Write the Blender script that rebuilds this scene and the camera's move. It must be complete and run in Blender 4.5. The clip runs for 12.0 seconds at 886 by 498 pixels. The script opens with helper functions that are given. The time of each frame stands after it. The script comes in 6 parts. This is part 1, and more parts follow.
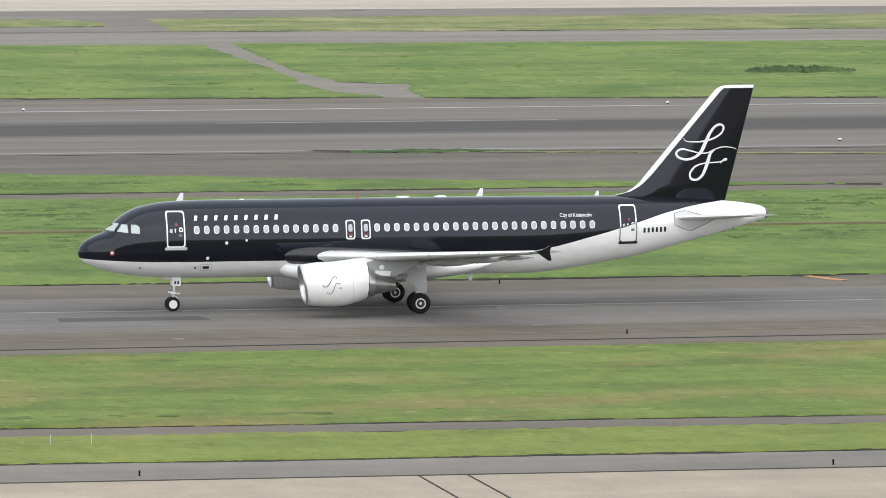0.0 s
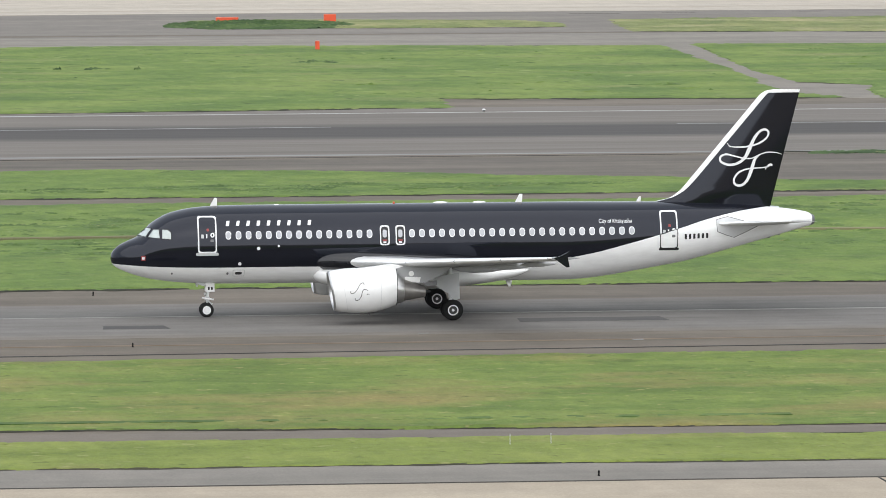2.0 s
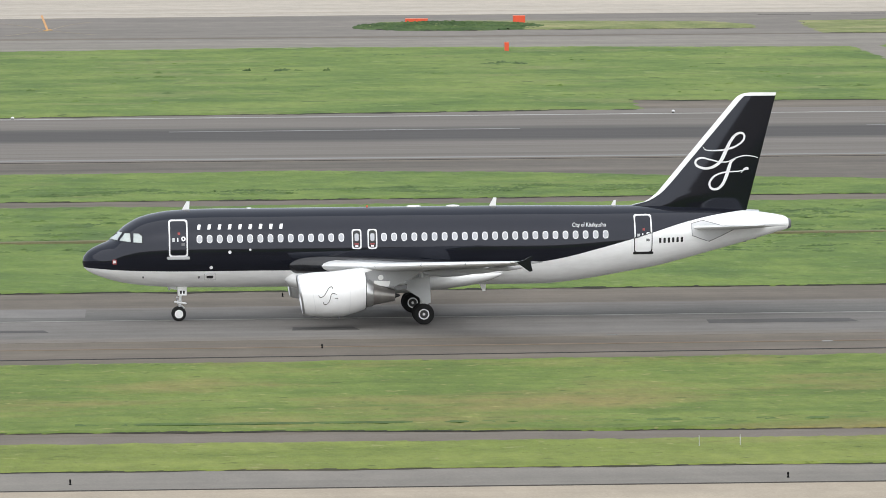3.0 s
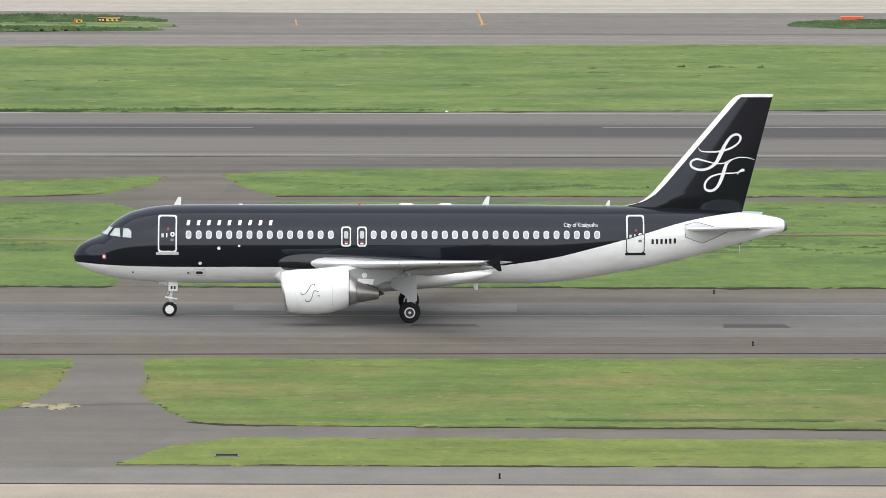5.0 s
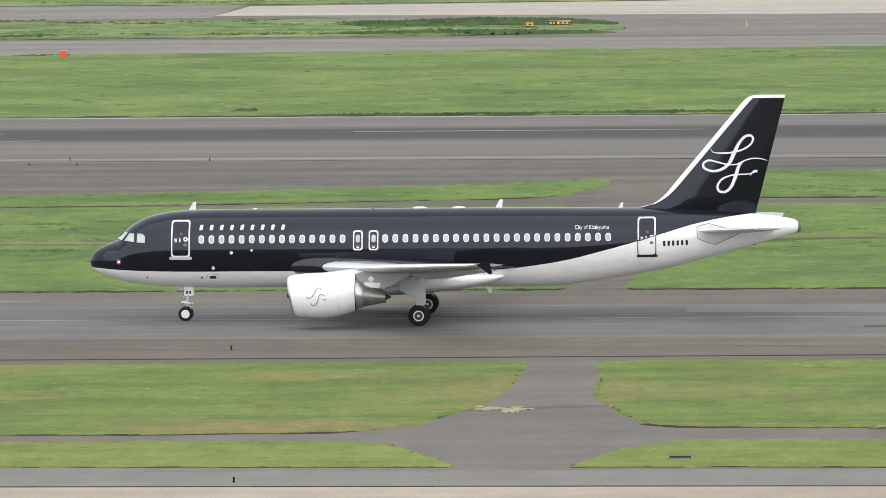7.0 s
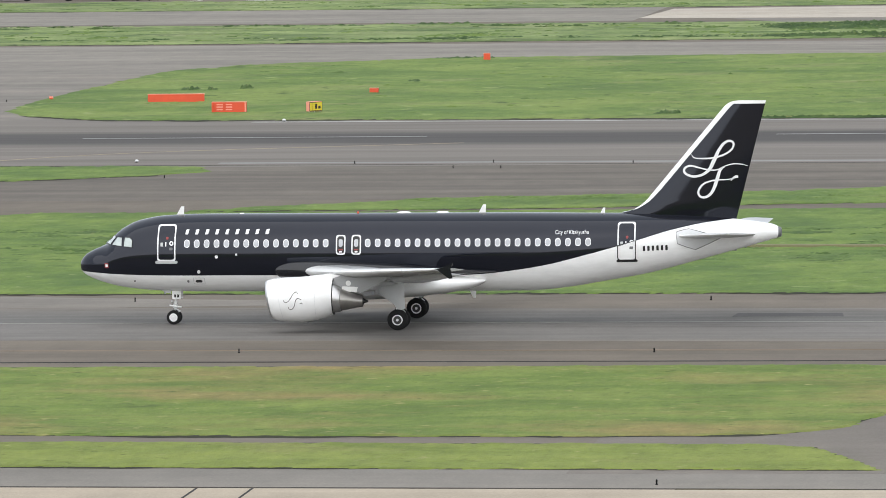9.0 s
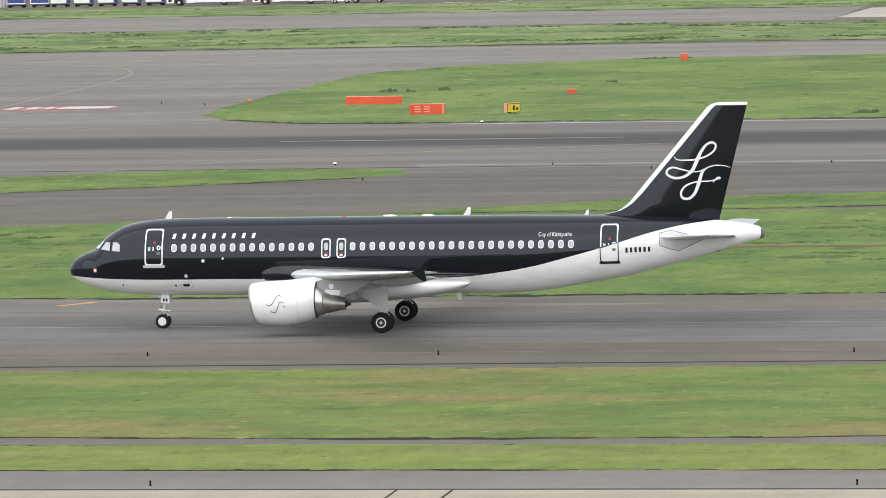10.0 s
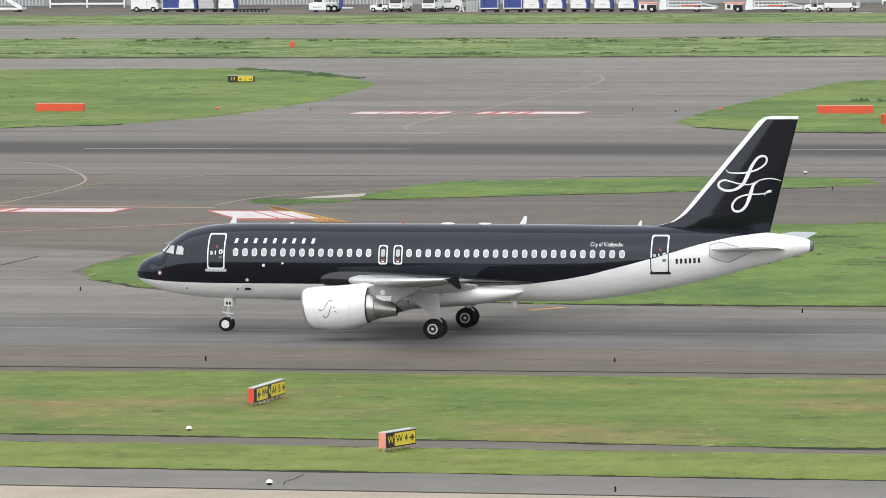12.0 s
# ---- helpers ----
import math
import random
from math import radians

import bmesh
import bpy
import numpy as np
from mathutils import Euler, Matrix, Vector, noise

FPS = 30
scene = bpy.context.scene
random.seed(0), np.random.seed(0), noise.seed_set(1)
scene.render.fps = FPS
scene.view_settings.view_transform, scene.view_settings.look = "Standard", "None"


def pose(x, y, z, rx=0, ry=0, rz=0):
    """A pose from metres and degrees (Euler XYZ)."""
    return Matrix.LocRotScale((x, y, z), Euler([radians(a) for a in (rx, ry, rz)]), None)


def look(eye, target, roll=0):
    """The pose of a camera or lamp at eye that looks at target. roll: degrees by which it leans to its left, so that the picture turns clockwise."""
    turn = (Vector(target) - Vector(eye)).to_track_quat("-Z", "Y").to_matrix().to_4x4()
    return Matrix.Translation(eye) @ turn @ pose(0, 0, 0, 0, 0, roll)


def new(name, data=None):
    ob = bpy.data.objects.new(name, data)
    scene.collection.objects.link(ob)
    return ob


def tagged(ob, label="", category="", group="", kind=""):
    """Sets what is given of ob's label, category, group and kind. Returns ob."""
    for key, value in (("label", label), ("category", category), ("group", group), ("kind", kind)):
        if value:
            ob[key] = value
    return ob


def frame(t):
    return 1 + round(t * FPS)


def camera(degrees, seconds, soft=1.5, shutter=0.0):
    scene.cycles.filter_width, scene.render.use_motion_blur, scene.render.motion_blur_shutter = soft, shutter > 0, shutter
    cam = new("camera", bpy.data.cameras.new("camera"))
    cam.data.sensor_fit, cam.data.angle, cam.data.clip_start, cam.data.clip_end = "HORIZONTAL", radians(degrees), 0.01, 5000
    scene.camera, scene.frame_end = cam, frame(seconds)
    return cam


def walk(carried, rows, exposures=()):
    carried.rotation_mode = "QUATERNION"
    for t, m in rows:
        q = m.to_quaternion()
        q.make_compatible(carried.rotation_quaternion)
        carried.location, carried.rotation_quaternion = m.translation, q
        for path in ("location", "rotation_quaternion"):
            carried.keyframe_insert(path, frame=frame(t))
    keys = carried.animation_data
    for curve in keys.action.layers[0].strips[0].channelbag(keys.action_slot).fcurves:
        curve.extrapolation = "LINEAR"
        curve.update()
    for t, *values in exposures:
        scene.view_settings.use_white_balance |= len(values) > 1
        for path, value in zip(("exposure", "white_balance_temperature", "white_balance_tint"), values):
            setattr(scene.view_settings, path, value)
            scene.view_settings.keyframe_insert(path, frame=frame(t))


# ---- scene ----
# ---------------------------------------------------------------- camera
cam = camera(8.104, 12.0, soft=0.5, shutter=0.05)
EYE_HEIGHT = 27.368

# seconds, pan to the right, tilt down, roll (degrees), place of the nose gear along the taxiway (m)
ROWS = [
    (0.0, 11.0254, 4.1417, -0.067, 49.38),
    (0.5, 9.9879, 4.1443, -0.167, 43.73),
    (1.0, 8.8505, 4.1939, -0.235, 38.05),
    (1.5, 7.7603, 4.1776, -0.230, 32.52),
    (2.0, 6.8038, 4.1276, -0.241, 26.63),
    (2.5, 5.9430, 4.0852, -0.235, 20.90),
    (3.0, 5.0668, 4.1076, -0.340, 15.15),
    (3.2, 4.7103, 4.1340, -0.331, 12.81),
    (4.8, 1.5387, 4.1543, 0.035, -5.78),
    (5.0, 1.1002, 4.1339, 0.091, -8.10),
    (5.5, -0.0572, 4.1179, -0.167, -13.95),
    (6.0, -1.1770, 4.1303, -0.371, -19.84),
    (6.5, -2.1075, 4.1524, -0.449, -25.35),
    (7.0, -3.0510, 4.0976, -0.594, -31.24),
    (7.2, -3.4252, 4.0679, -0.628, -33.61),
    (8.8, -6.5716, 4.0343, -0.758, -52.29),
    (9.0, -6.9363, 4.0306, -0.759, -54.62),
    (9.5, -7.8560, 3.9969, -1.059, -60.39),
    (10.0, -8.7600, 3.9876, -1.217, -66.11),
    (10.5, -9.8107, 3.9715, -1.433, -71.81),
    (11.0, -11.0685, 3.9167, -1.401, -77.47),
    (11.5, -12.0965, 3.8791, -0.935, -83.10),
    (12.0, -13.0610, 3.8558, -0.612, -88.69),
]
walk(cam, [(t, pose(0, 0, EYE_HEIGHT, 90 - tilt, 0, -pan) @ pose(0, 0, 0, 0, 0, roll)) for t, pan, tilt, roll, _ in ROWS])

# ---------------------------------------------------------------- light
SUN_ELEVATION, SUN_AZIMUTH = 42.0, 188.0
world = bpy.data.worlds.new("overcast_sky")
scene.world = world
world.use_nodes = True
wt = world.node_tree
wt.nodes.clear()
sky = wt.nodes.new("ShaderNodeTexSky")
sky.sky_type = "NISHITA"
sky.sun_disc = False
sky.sun_elevation, sky.sun_rotation = radians(SUN_ELEVATION), radians(SUN_AZIMUTH)
sky.air_density, sky.dust_density, sky.ozone_density = 1.0, 2.0, 1.0
grey = wt.nodes.new("ShaderNodeHueSaturation")
grey.inputs["Saturation"].default_value = 0.5
back = wt.nodes.new("ShaderNodeBackground")
back.inputs["Strength"].default_value = 0.136
wout = wt.nodes.new("ShaderNodeOutputWorld")
wt.links.new(sky.outputs[0], grey.inputs["Color"])
cloud = wt.nodes.new("ShaderNodeMix")
cloud.data_type = "RGBA"
cloud.inputs[0].default_value = 0.85
cloud.inputs[7].default_value = (5.55, 6.0, 6.7, 1)
wt.links.new(grey.outputs[0], cloud.inputs[6])
wt.links.new(cloud.outputs[2], back.inputs["Color"])
wt.links.new(back.outputs[0], wout.inputs["Surface"])
sun = new("sun", bpy.data.lights.new("sun", "SUN"))
sun.data.energy, sun.data.angle, sun.data.color = 1.75, radians(120), (1.0, 0.965, 0.91)
_e, _a = radians(SUN_ELEVATION), radians(SUN_AZIMUTH)
sun.matrix_world = look((0, 0, 0), (-math.cos(_e) * math.sin(_a), -math.cos(_e) * math.cos(_a), -math.sin(_e)))
scene.view_settings.exposure = 0.385


# ---------------------------------------------------------------- materials
def material(name):
    m = bpy.data.materials.new(name)
    m.use_nodes = True
    nt = m.node_tree
    return m, nt, nt.nodes["Principled BSDF"]


def coords(nt, scale, world_space=True):
    """Coordinates in metres, scaled."""
    if world_space:
        src = nt.nodes.new("ShaderNodeNewGeometry").outputs["Position"]
    else:
        src = nt.nodes.new("ShaderNodeTexCoord").outputs["Object"]
    mp = nt.nodes.new("ShaderNodeMapping")
    mp.inputs["Scale"].default_value = scale
    nt.links.new(src, mp.inputs["Vector"])
    return mp.outputs[0]


def noise_tex(nt, scale, detail=4, rough=0.6, world_space=True):
    n = nt.nodes.new("ShaderNodeTexNoise")
    n.inputs["Scale"].default_value = 1.0
    n.inputs["Detail"].default_value = detail
    n.inputs["Roughness"].default_value = rough
    nt.links.new(coords(nt, scale, world_space), n.inputs["Vector"])
    return n.outputs["Fac"]


def ramp(nt, fac, stops):
    r = nt.nodes.new("ShaderNodeValToRGB")
    els = r.color_ramp.elements
    while len(els) < len(stops):
        els.new(0.5)
    for e, (p, c) in zip(els, stops):
        e.position, e.color = p, (*c, 1) if len(c) == 3 else c
    nt.links.new(fac, r.inputs["Fac"])
    return r.outputs["Color"]


def mix(nt, fac, a, b, blend="MIX"):
    n = nt.nodes.new("ShaderNodeMix")
    n.data_type, n.blend_type = "RGBA", blend
    for sock, v in ((n.inputs[0], fac), (n.inputs[6], a), (n.inputs[7], b)):
        if isinstance(v, (int, float)):
            sock.default_value = v
        elif isinstance(v, tuple):
            sock.default_value = (*v, 1)
        else:
            nt.links.new(v, sock)
    return n.outputs[2]


def bump(nt, bsdf, height, strength, distance):
    b = nt.nodes.new("ShaderNodeBump")
    b.inputs["Strength"].default_value, b.inputs["Distance"].default_value = strength, distance
    nt.links.new(height, b.inputs["Height"])
    nt.links.new(b.outputs[0], bsdf.inputs["Normal"])


def plain(name, color, rough=0.5, metal=0.0, vary=0.12, scale=3.0, coat=0.0):
    """A painted or metal surface with slight soiling at two scales."""
    m, nt, b = material(name)
    a = noise_tex(nt, (scale, scale, scale), 3, 0.6, False)
    f = noise_tex(nt, (scale * 9, scale * 9, scale * 9), 3, 0.6, False)
    dark = tuple(c * (1 - vary) for c in color)
    lite = tuple(min(1, c * (1 + vary * 0.5)) for c in color)
    c1 = ramp(nt, a, [(0.3, dark), (0.7, lite)])
    c2 = mix(nt, f, c1, tuple(c * (1 - vary * 0.6) for c in color))
    nt.links.new(c2, b.inputs["Base Color"])
    b.inputs["Roughness"].default_value, b.inputs["Metallic"].default_value = rough, metal
    if rough >= 0.8:
        b.inputs["Specular IOR Level"].default_value = 0.1
    b.inputs["Coat Weight"].default_value = coat
    b.inputs["Coat Roughness"].default_value = 0.05
    return m


def asphalt(name, base, warm, streak=0.25, lanes=0.4):
    m, nt, b = material(name)
    big = noise_tex(nt, (0.022, 0.085, 0.1), 6, 0.7)
    mid = noise_tex(nt, (0.35, 0.16, 0.5), 5, 0.7)
    lane = noise_tex(nt, (0.006, 0.22, 0.1), 4, 0.65)
    fine = noise_tex(nt, (7, 7, 7), 3, 0.7)
    c = ramp(nt, big, [(0.32, tuple(v * (1 - streak) for v in base)), (0.55, base), (0.72, warm)])
    c = mix(nt, lanes, c, ramp(nt, lane, [(0.36, (0.38, 0.37, 0.36)), (0.50, (0.5, 0.5, 0.5)), (0.64, (0.63, 0.62, 0.61))]), "OVERLAY")
    c = mix(nt, 0.4, c, ramp(nt, mid, [(0.3, (0.36, 0.36, 0.36)), (0.7, (0.62, 0.61, 0.6))]), "OVERLAY")
    c = mix(nt, 0.35, c, ramp(nt, fine, [(0.3, (0.35, 0.35, 0.35)), (0.7, (0.65, 0.65, 0.65))]), "OVERLAY")
    nt.links.new(c, b.inputs["Base Color"])
    b.inputs["Roughness"].default_value = 0.92
    b.inputs["Specular IOR Level"].default_value = 0.2
    bump(nt, b, fine, 0.4, 0.01)
    return m


def calc(nt, op, x, y):
    n = nt.nodes.new("ShaderNodeMath")
    n.operation = op
    for sock, v in zip(n.inputs, (x, y)):
        if isinstance(v, (int, float)):
            sock.default_value = v
        else:
            nt.links.new(v, sock)
    return n.outputs[0]


def taxiway_asphalt(name, centre_y, fall, bands):
    """Asphalt laid in lanes along a centre line: bands give the distance off that line and the colour."""
    m, nt, b = material(name)
    sep = nt.nodes.new("ShaderNodeSeparateXYZ")
    nt.links.new(nt.nodes.new("ShaderNodeNewGeometry").outputs["Position"], sep.inputs[0])
    wob = noise_tex(nt, (0.02, 0.3, 1), 4, 0.6)
    big = noise_tex(nt, (0.03, 0.13, 0.1), 6, 0.72)
    lane = noise_tex(nt, (0.007, 0.5, 0.1), 5, 0.7)
    mid = noise_tex(nt, (0.35, 0.3, 0.5), 5, 0.7)
    fine = noise_tex(nt, (7, 7, 7), 3, 0.7)
    off = calc(nt, "SUBTRACT", calc(nt, "ADD", sep.outputs["Y"], calc(nt, "MULTIPLY", sep.outputs["X"], fall)), centre_y)
    off = calc(nt, "ADD", off, calc(nt, "MULTIPLY", calc(nt, "SUBTRACT", wob, 0.5), 2.6))
    fac = calc(nt, "ADD", calc(nt, "DIVIDE", off, 50.0), 0.5)
    c = ramp(nt, fac, [(d / 50 + 0.5, col) for d, col in bands])
    for k, tex, lo, hi in ((0.55, big, 0.40, 0.60), (0.75, lane, 0.39, 0.61), (0.4, mid, 0.38, 0.62), (0.35, fine, 0.35, 0.65)):
        c = mix(nt, k, c, ramp(nt, tex, [(0.32, (lo, lo, lo)), (0.68, (hi, hi, hi))]), "OVERLAY")
    nt.links.new(c, b.inputs["Base Color"])
    b.inputs["Roughness"].default_value = 0.92
    b.inputs["Specular IOR Level"].default_value = 0.2
    bump(nt, b, fine, 0.4, 0.01)
    return m


def runway_asphalt(name, base, rubber, centre_y, half):
    """Asphalt with a band of tyre rubber along its centre line."""
    m, nt, b = material(name)
    pos = nt.nodes.new("ShaderNodeNewGeometry").outputs["Position"]
    sep = nt.nodes.new("ShaderNodeSeparateXYZ")
    nt.links.new(pos, sep.inputs[0])
    wob = noise_tex(nt, (0.012, 0.16, 1), 5, 0.7)
    big = noise_tex(nt, (0.010, 0.15, 0.1), 5, 0.66)
    fine = noise_tex(nt, (5, 5, 5), 3, 0.7)
    slope = calc(nt, "MULTIPLY", sep.outputs["X"], 0.045)
    off = calc(nt, "ABSOLUTE", calc(nt, "SUBTRACT", calc(nt, "ADD", sep.outputs["Y"], slope), centre_y), 0)
    off = calc(nt, "ADD", off, calc(nt, "MULTIPLY", calc(nt, "SUBTRACT", wob, 0.5), 9.0))
    fac = nt.nodes.new("ShaderNodeMapRange")
    fac.inputs["From Min"].default_value, fac.inputs["From Max"].default_value = half - 2.5, half + 4.0
    fac.inputs["To Min"].default_value, fac.inputs["To Max"].default_value = 0.88, 0.0
    nt.links.new(off, fac.inputs["Value"])
    c = ramp(nt, big, [(0.32, tuple(v * 0.80 for v in base)), (0.52, base), (0.70, tuple(v * 1.12 for v in base))])
    lane = noise_tex(nt, (0.005, 0.6, 0.1), 5, 0.7)
    c = mix(nt, fac.outputs[0], c, rubber)
    c = mix(nt, 0.5, c, ramp(nt, lane, [(0.33, (0.37, 0.37, 0.38)), (0.67, (0.62, 0.62, 0.62))]), "OVERLAY")
    c = mix(nt, 0.3, c, ramp(nt, fine, [(0.3, (0.35, 0.35, 0.35)), (0.7, (0.65, 0.65, 0.65))]), "OVERLAY")
    nt.links.new(c, b.inputs["Base Color"])
    b.inputs["Roughness"].default_value = 0.9
    b.inputs["Specular IOR Level"].default_value = 0.2
    return m


def grass_mat(name, dark, mid_c, lite, dry, dry_from=0.62, blob=(0.2, 0.17), dash_scale=(0.9, 1.3), straw=(0.26, 0.25, 0.10)):
    """Mown grass: streaks of growth, pale and dry patches, fine blades."""
    m, nt, b = material(name)
    streak = noise_tex(nt, (blob[0], blob[1], 0.1), 5, 0.62)
    patch = noise_tex(nt, (0.055, 0.10, 0.1), 5, 0.62)
    mid_n = noise_tex(nt, (0.75, 0.26, 0.8), 5, 0.7)
    fine = noise_tex(nt, (5, 1.6, 8), 4, 0.75)
    c = ramp(nt, streak, [(0.34, dark), (0.47, mid_c), (0.62, lite)])
    c = mix(nt, ramp(nt, patch, [(dry_from, (0, 0, 0)), (dry_from + 0.20, (1, 1, 1))]), c, dry)
    dash = noise_tex(nt, (blob[0] * 2.2, blob[1] * 1.6, 0.5), 6, 0.72)
    c = mix(nt, ramp(nt, dash, [(0.60, (0, 0, 0)), (0.70, (0.65, 0.65, 0.65))]), c, tuple(v * 0.6 for v in dark))
    short = noise_tex(nt, (dash_scale[0], dash_scale[1], 0.5), 3, 0.6)
    c = mix(nt, ramp(nt, short, [(0.63, (0, 0, 0)), (0.70, (0.7, 0.7, 0.7))]), c, straw)
    c = mix(nt, ramp(nt, short, [(0.29, (0.75, 0.75, 0.75)), (0.36, (0, 0, 0))]), c, tuple(v * 0.55 for v in dark))
    c = mix(nt, 0.6, c, ramp(nt, mid_n, [(0.28, (0.34, 0.36, 0.34)), (0.72, (0.64, 0.64, 0.62))]), "OVERLAY")
    c = mix(nt, 0.3, c, ramp(nt, fine, [(0.28, (0.3, 0.3, 0.3)), (0.72, (0.68, 0.68, 0.68))]), "OVERLAY")
    nt.links.new(c, b.inputs["Base Color"])
    b.inputs["Roughness"].default_value = 0.85
    b.inputs["Specular IOR Level"].default_value = 0.25
    bump(nt, b, fine, 0.5, 0.10)
    return m


def livery(name):
    """Gloss black over white, parted by a line that sweeps up towards the tail."""
    m, nt, b = material(name)
    tc = nt.nodes.new("ShaderNodeTexCoord")
    sep = nt.nodes.new("ShaderNodeSeparateXYZ")
    nt.links.new(tc.outputs["Object"], sep.inputs[0])
    fit_x = nt.nodes.new("ShaderNodeMapRange")
    fit_x.inputs["From Min"].default_value, fit_x.inputs["From Max"].default_value = -6.0, 34.0
    nt.links.new(sep.outputs["X"], fit_x.inputs["Value"])
    curve = nt.nodes.new("ShaderNodeFloatCurve")
    cv = curve.mapping.curves[0]
    line = [(-5.2, 2.93), (-4.5, 2.88), (-2.2, 2.77), (4.7, 2.73), (14.0, 2.70), (16.5, 2.74), (18.5, 2.95), (20.4, 3.27), (21.9, 3.64), (23.4, 4.03), (25.0, 4.48), (27.1, 5.07), (29.0, 5.42), (31.3, 5.62), (33.5, 5.7)]
    while len(cv.points) < len(line):
        cv.points.new(0.5, 0.5)
    for p, (x, z) in zip(cv.points, line):
        p.location = ((x + 6) / 40, z / 8)
    curve.mapping.update()
    nt.links.new(fit_x.outputs[0], curve.inputs["Value"])
    zs = nt.nodes.new("ShaderNodeMath")
    zs.operation = "DIVIDE"
    zs.inputs[1].default_value = 8.0
    nt.links.new(sep.outputs["Z"], zs.inputs[0])
    above = nt.nodes.new("ShaderNodeMath")
    above.operation = "GREATER_THAN"
    nt.links.new(zs.outputs[0], above.inputs[0])
    nt.links.new(curve.outputs[0], above.inputs[1])
    soil = noise_tex(nt, (0.7, 2.5, 2.5), 4, 0.6, False)
    streak = noise_tex(nt, (6.0, 6.0, 0.6), 3, 0.6, False)
    white = ramp(nt, soil, [(0.3, (0.80, 0.80, 0.79)), (0.6, (0.89, 0.89, 0.88))])
    white = mix(nt, 0.12, white, ramp(nt, streak, [(0.3, (0.4, 0.4, 0.4)), (0.6, (0.6, 0.6, 0.6))]), "OVERLAY")
    black = ramp(nt, soil, [(0.3, (0.005, 0.006, 0.010)), (0.7, (0.008, 0.009, 0.014))])
    nt.links.new(mix(nt, above.outputs[0], white, black), b.inputs["Base Color"])
    b.inputs["Roughness"].default_value = 0.05
    b.inputs["Specular IOR Level"].default_value = 0.44
    b.inputs["Specular Tint"].default_value = (0.86, 0.89, 1.0, 1)
    wav = noise_tex(nt, (1.6, 1.6, 1.6), 2, 0.5, False)
    bump(nt, b, wav, 0.03, 0.015)
    return m


M_GROUND = asphalt("shoulder_asphalt", (0.153, 0.132, 0.107), (0.188, 0.159, 0.124))
M_SHOULDER = asphalt("bleached_asphalt", (0.205, 0.187, 0.163), (0.232, 0.207, 0.175), 0.26, 0.3)
M_TAXI = taxiway_asphalt("taxiway_asphalt", 329.3, 0.0128, [(-14, (0.178, 0.158, 0.134)), (-11, (0.172, 0.154, 0.133)), (-9.6, (0.158, 0.148, 0.135)), (-1.2, (0.160, 0.149, 0.136)), (1.0, (0.132, 0.128, 0.117)), (6.5, (0.143, 0.133, 0.121)), (8.8, (0.174, 0.159, 0.139)), (11, (0.180, 0.158, 0.132))])
M_ROAD = asphalt("road_asphalt", (0.196, 0.178, 0.156), (0.216, 0.193, 0.165), 0.2, 0.25)
M_SERVICE = asphalt("dark_road_asphalt", (0.166, 0.144, 0.120), (0.186, 0.160, 0.132), 0.22, 0.2)
M_CROSS = asphalt("crossing_asphalt", (0.172, 0.154, 0.133), (0.206, 0.183, 0.156), 0.22, 0.2)
M_SIDE = asphalt("cool_grey_asphalt", (0.206, 0.190, 0.166), (0.222, 0.203, 0.176), 0.14, 0.3)
M_FAR_ROAD = asphalt("pale_far_asphalt", (0.222, 0.204, 0.176), (0.244, 0.222, 0.190), 0.20, 0.5)
M_DARK_SHOULDER = asphalt("brown_grey_asphalt", (0.140, 0.124, 0.105), (0.164, 0.143, 0.118), 0.26, 0.6)
M_SLAB = asphalt("pale_patch_asphalt", (0.190, 0.180, 0.168), (0.205, 0.192, 0.178), 0.12, 0.3)
M_PATH = asphalt("path_asphalt", (0.215, 0.196, 0.170), (0.24, 0.215, 0.185), 0.12, 0.1)
M_RUNWAY = runway_asphalt("runway_asphalt", (0.170, 0.153, 0.133), (0.062, 0.058, 0.055), 513.8, 9.0)
M_CONCRETE = asphalt("apron_concrete", (0.372, 0.318, 0.246), (0.425, 0.368, 0.290), 0.12, 0.3)
M_CONCRETE_FAR = asphalt("far_concrete", (0.415, 0.372, 0.312), (0.46, 0.412, 0.345), 0.10)
M_PAD = asphalt("worn_concrete", (0.27, 0.262, 0.25), (0.36, 0.35, 0.335), 0.3, 0.2)
M_PATCH = asphalt("repair_asphalt", (0.086, 0.083, 0.080), (0.098, 0.094, 0.090), 0.15)
M_DIRT = asphalt("bare_soil", (0.20, 0.185, 0.105), (0.26, 0.23, 0.14), 0.35)
# soil, darkened to carry the shade under the grass edges as well
M_SOIL_SHADE = asphalt("edge_soil_and_shade", (0.030, 0.031, 0.016), (0.072, 0.064, 0.032), 0.45)
M_GRASS_NEAR = grass_mat("near_grass", (0.090, 0.133, 0.025), (0.119, 0.170, 0.032), (0.160, 0.204, 0.044), (0.236, 0.181, 0.068), 0.49, (0.10, 0.22), (0.8, 1.1), (0.30, 0.26, 0.11))
M_GRASS_FRONT = grass_mat("front_grass", (0.130, 0.166, 0.031), (0.160, 0.198, 0.039), (0.192, 0.226, 0.049), (0.225, 0.200, 0.078), 0.58, (0.10, 0.22), (0.9, 1.2), (0.27, 0.26, 0.11))
M_GRASS_MID = grass_mat("mid_grass", (0.072, 0.124, 0.026), (0.107, 0.166, 0.032), (0.144, 0.202, 0.042), (0.165, 0.180, 0.060), 0.60, (0.13, 0.11), (0.55, 0.55), (0.20, 0.24, 0.09))
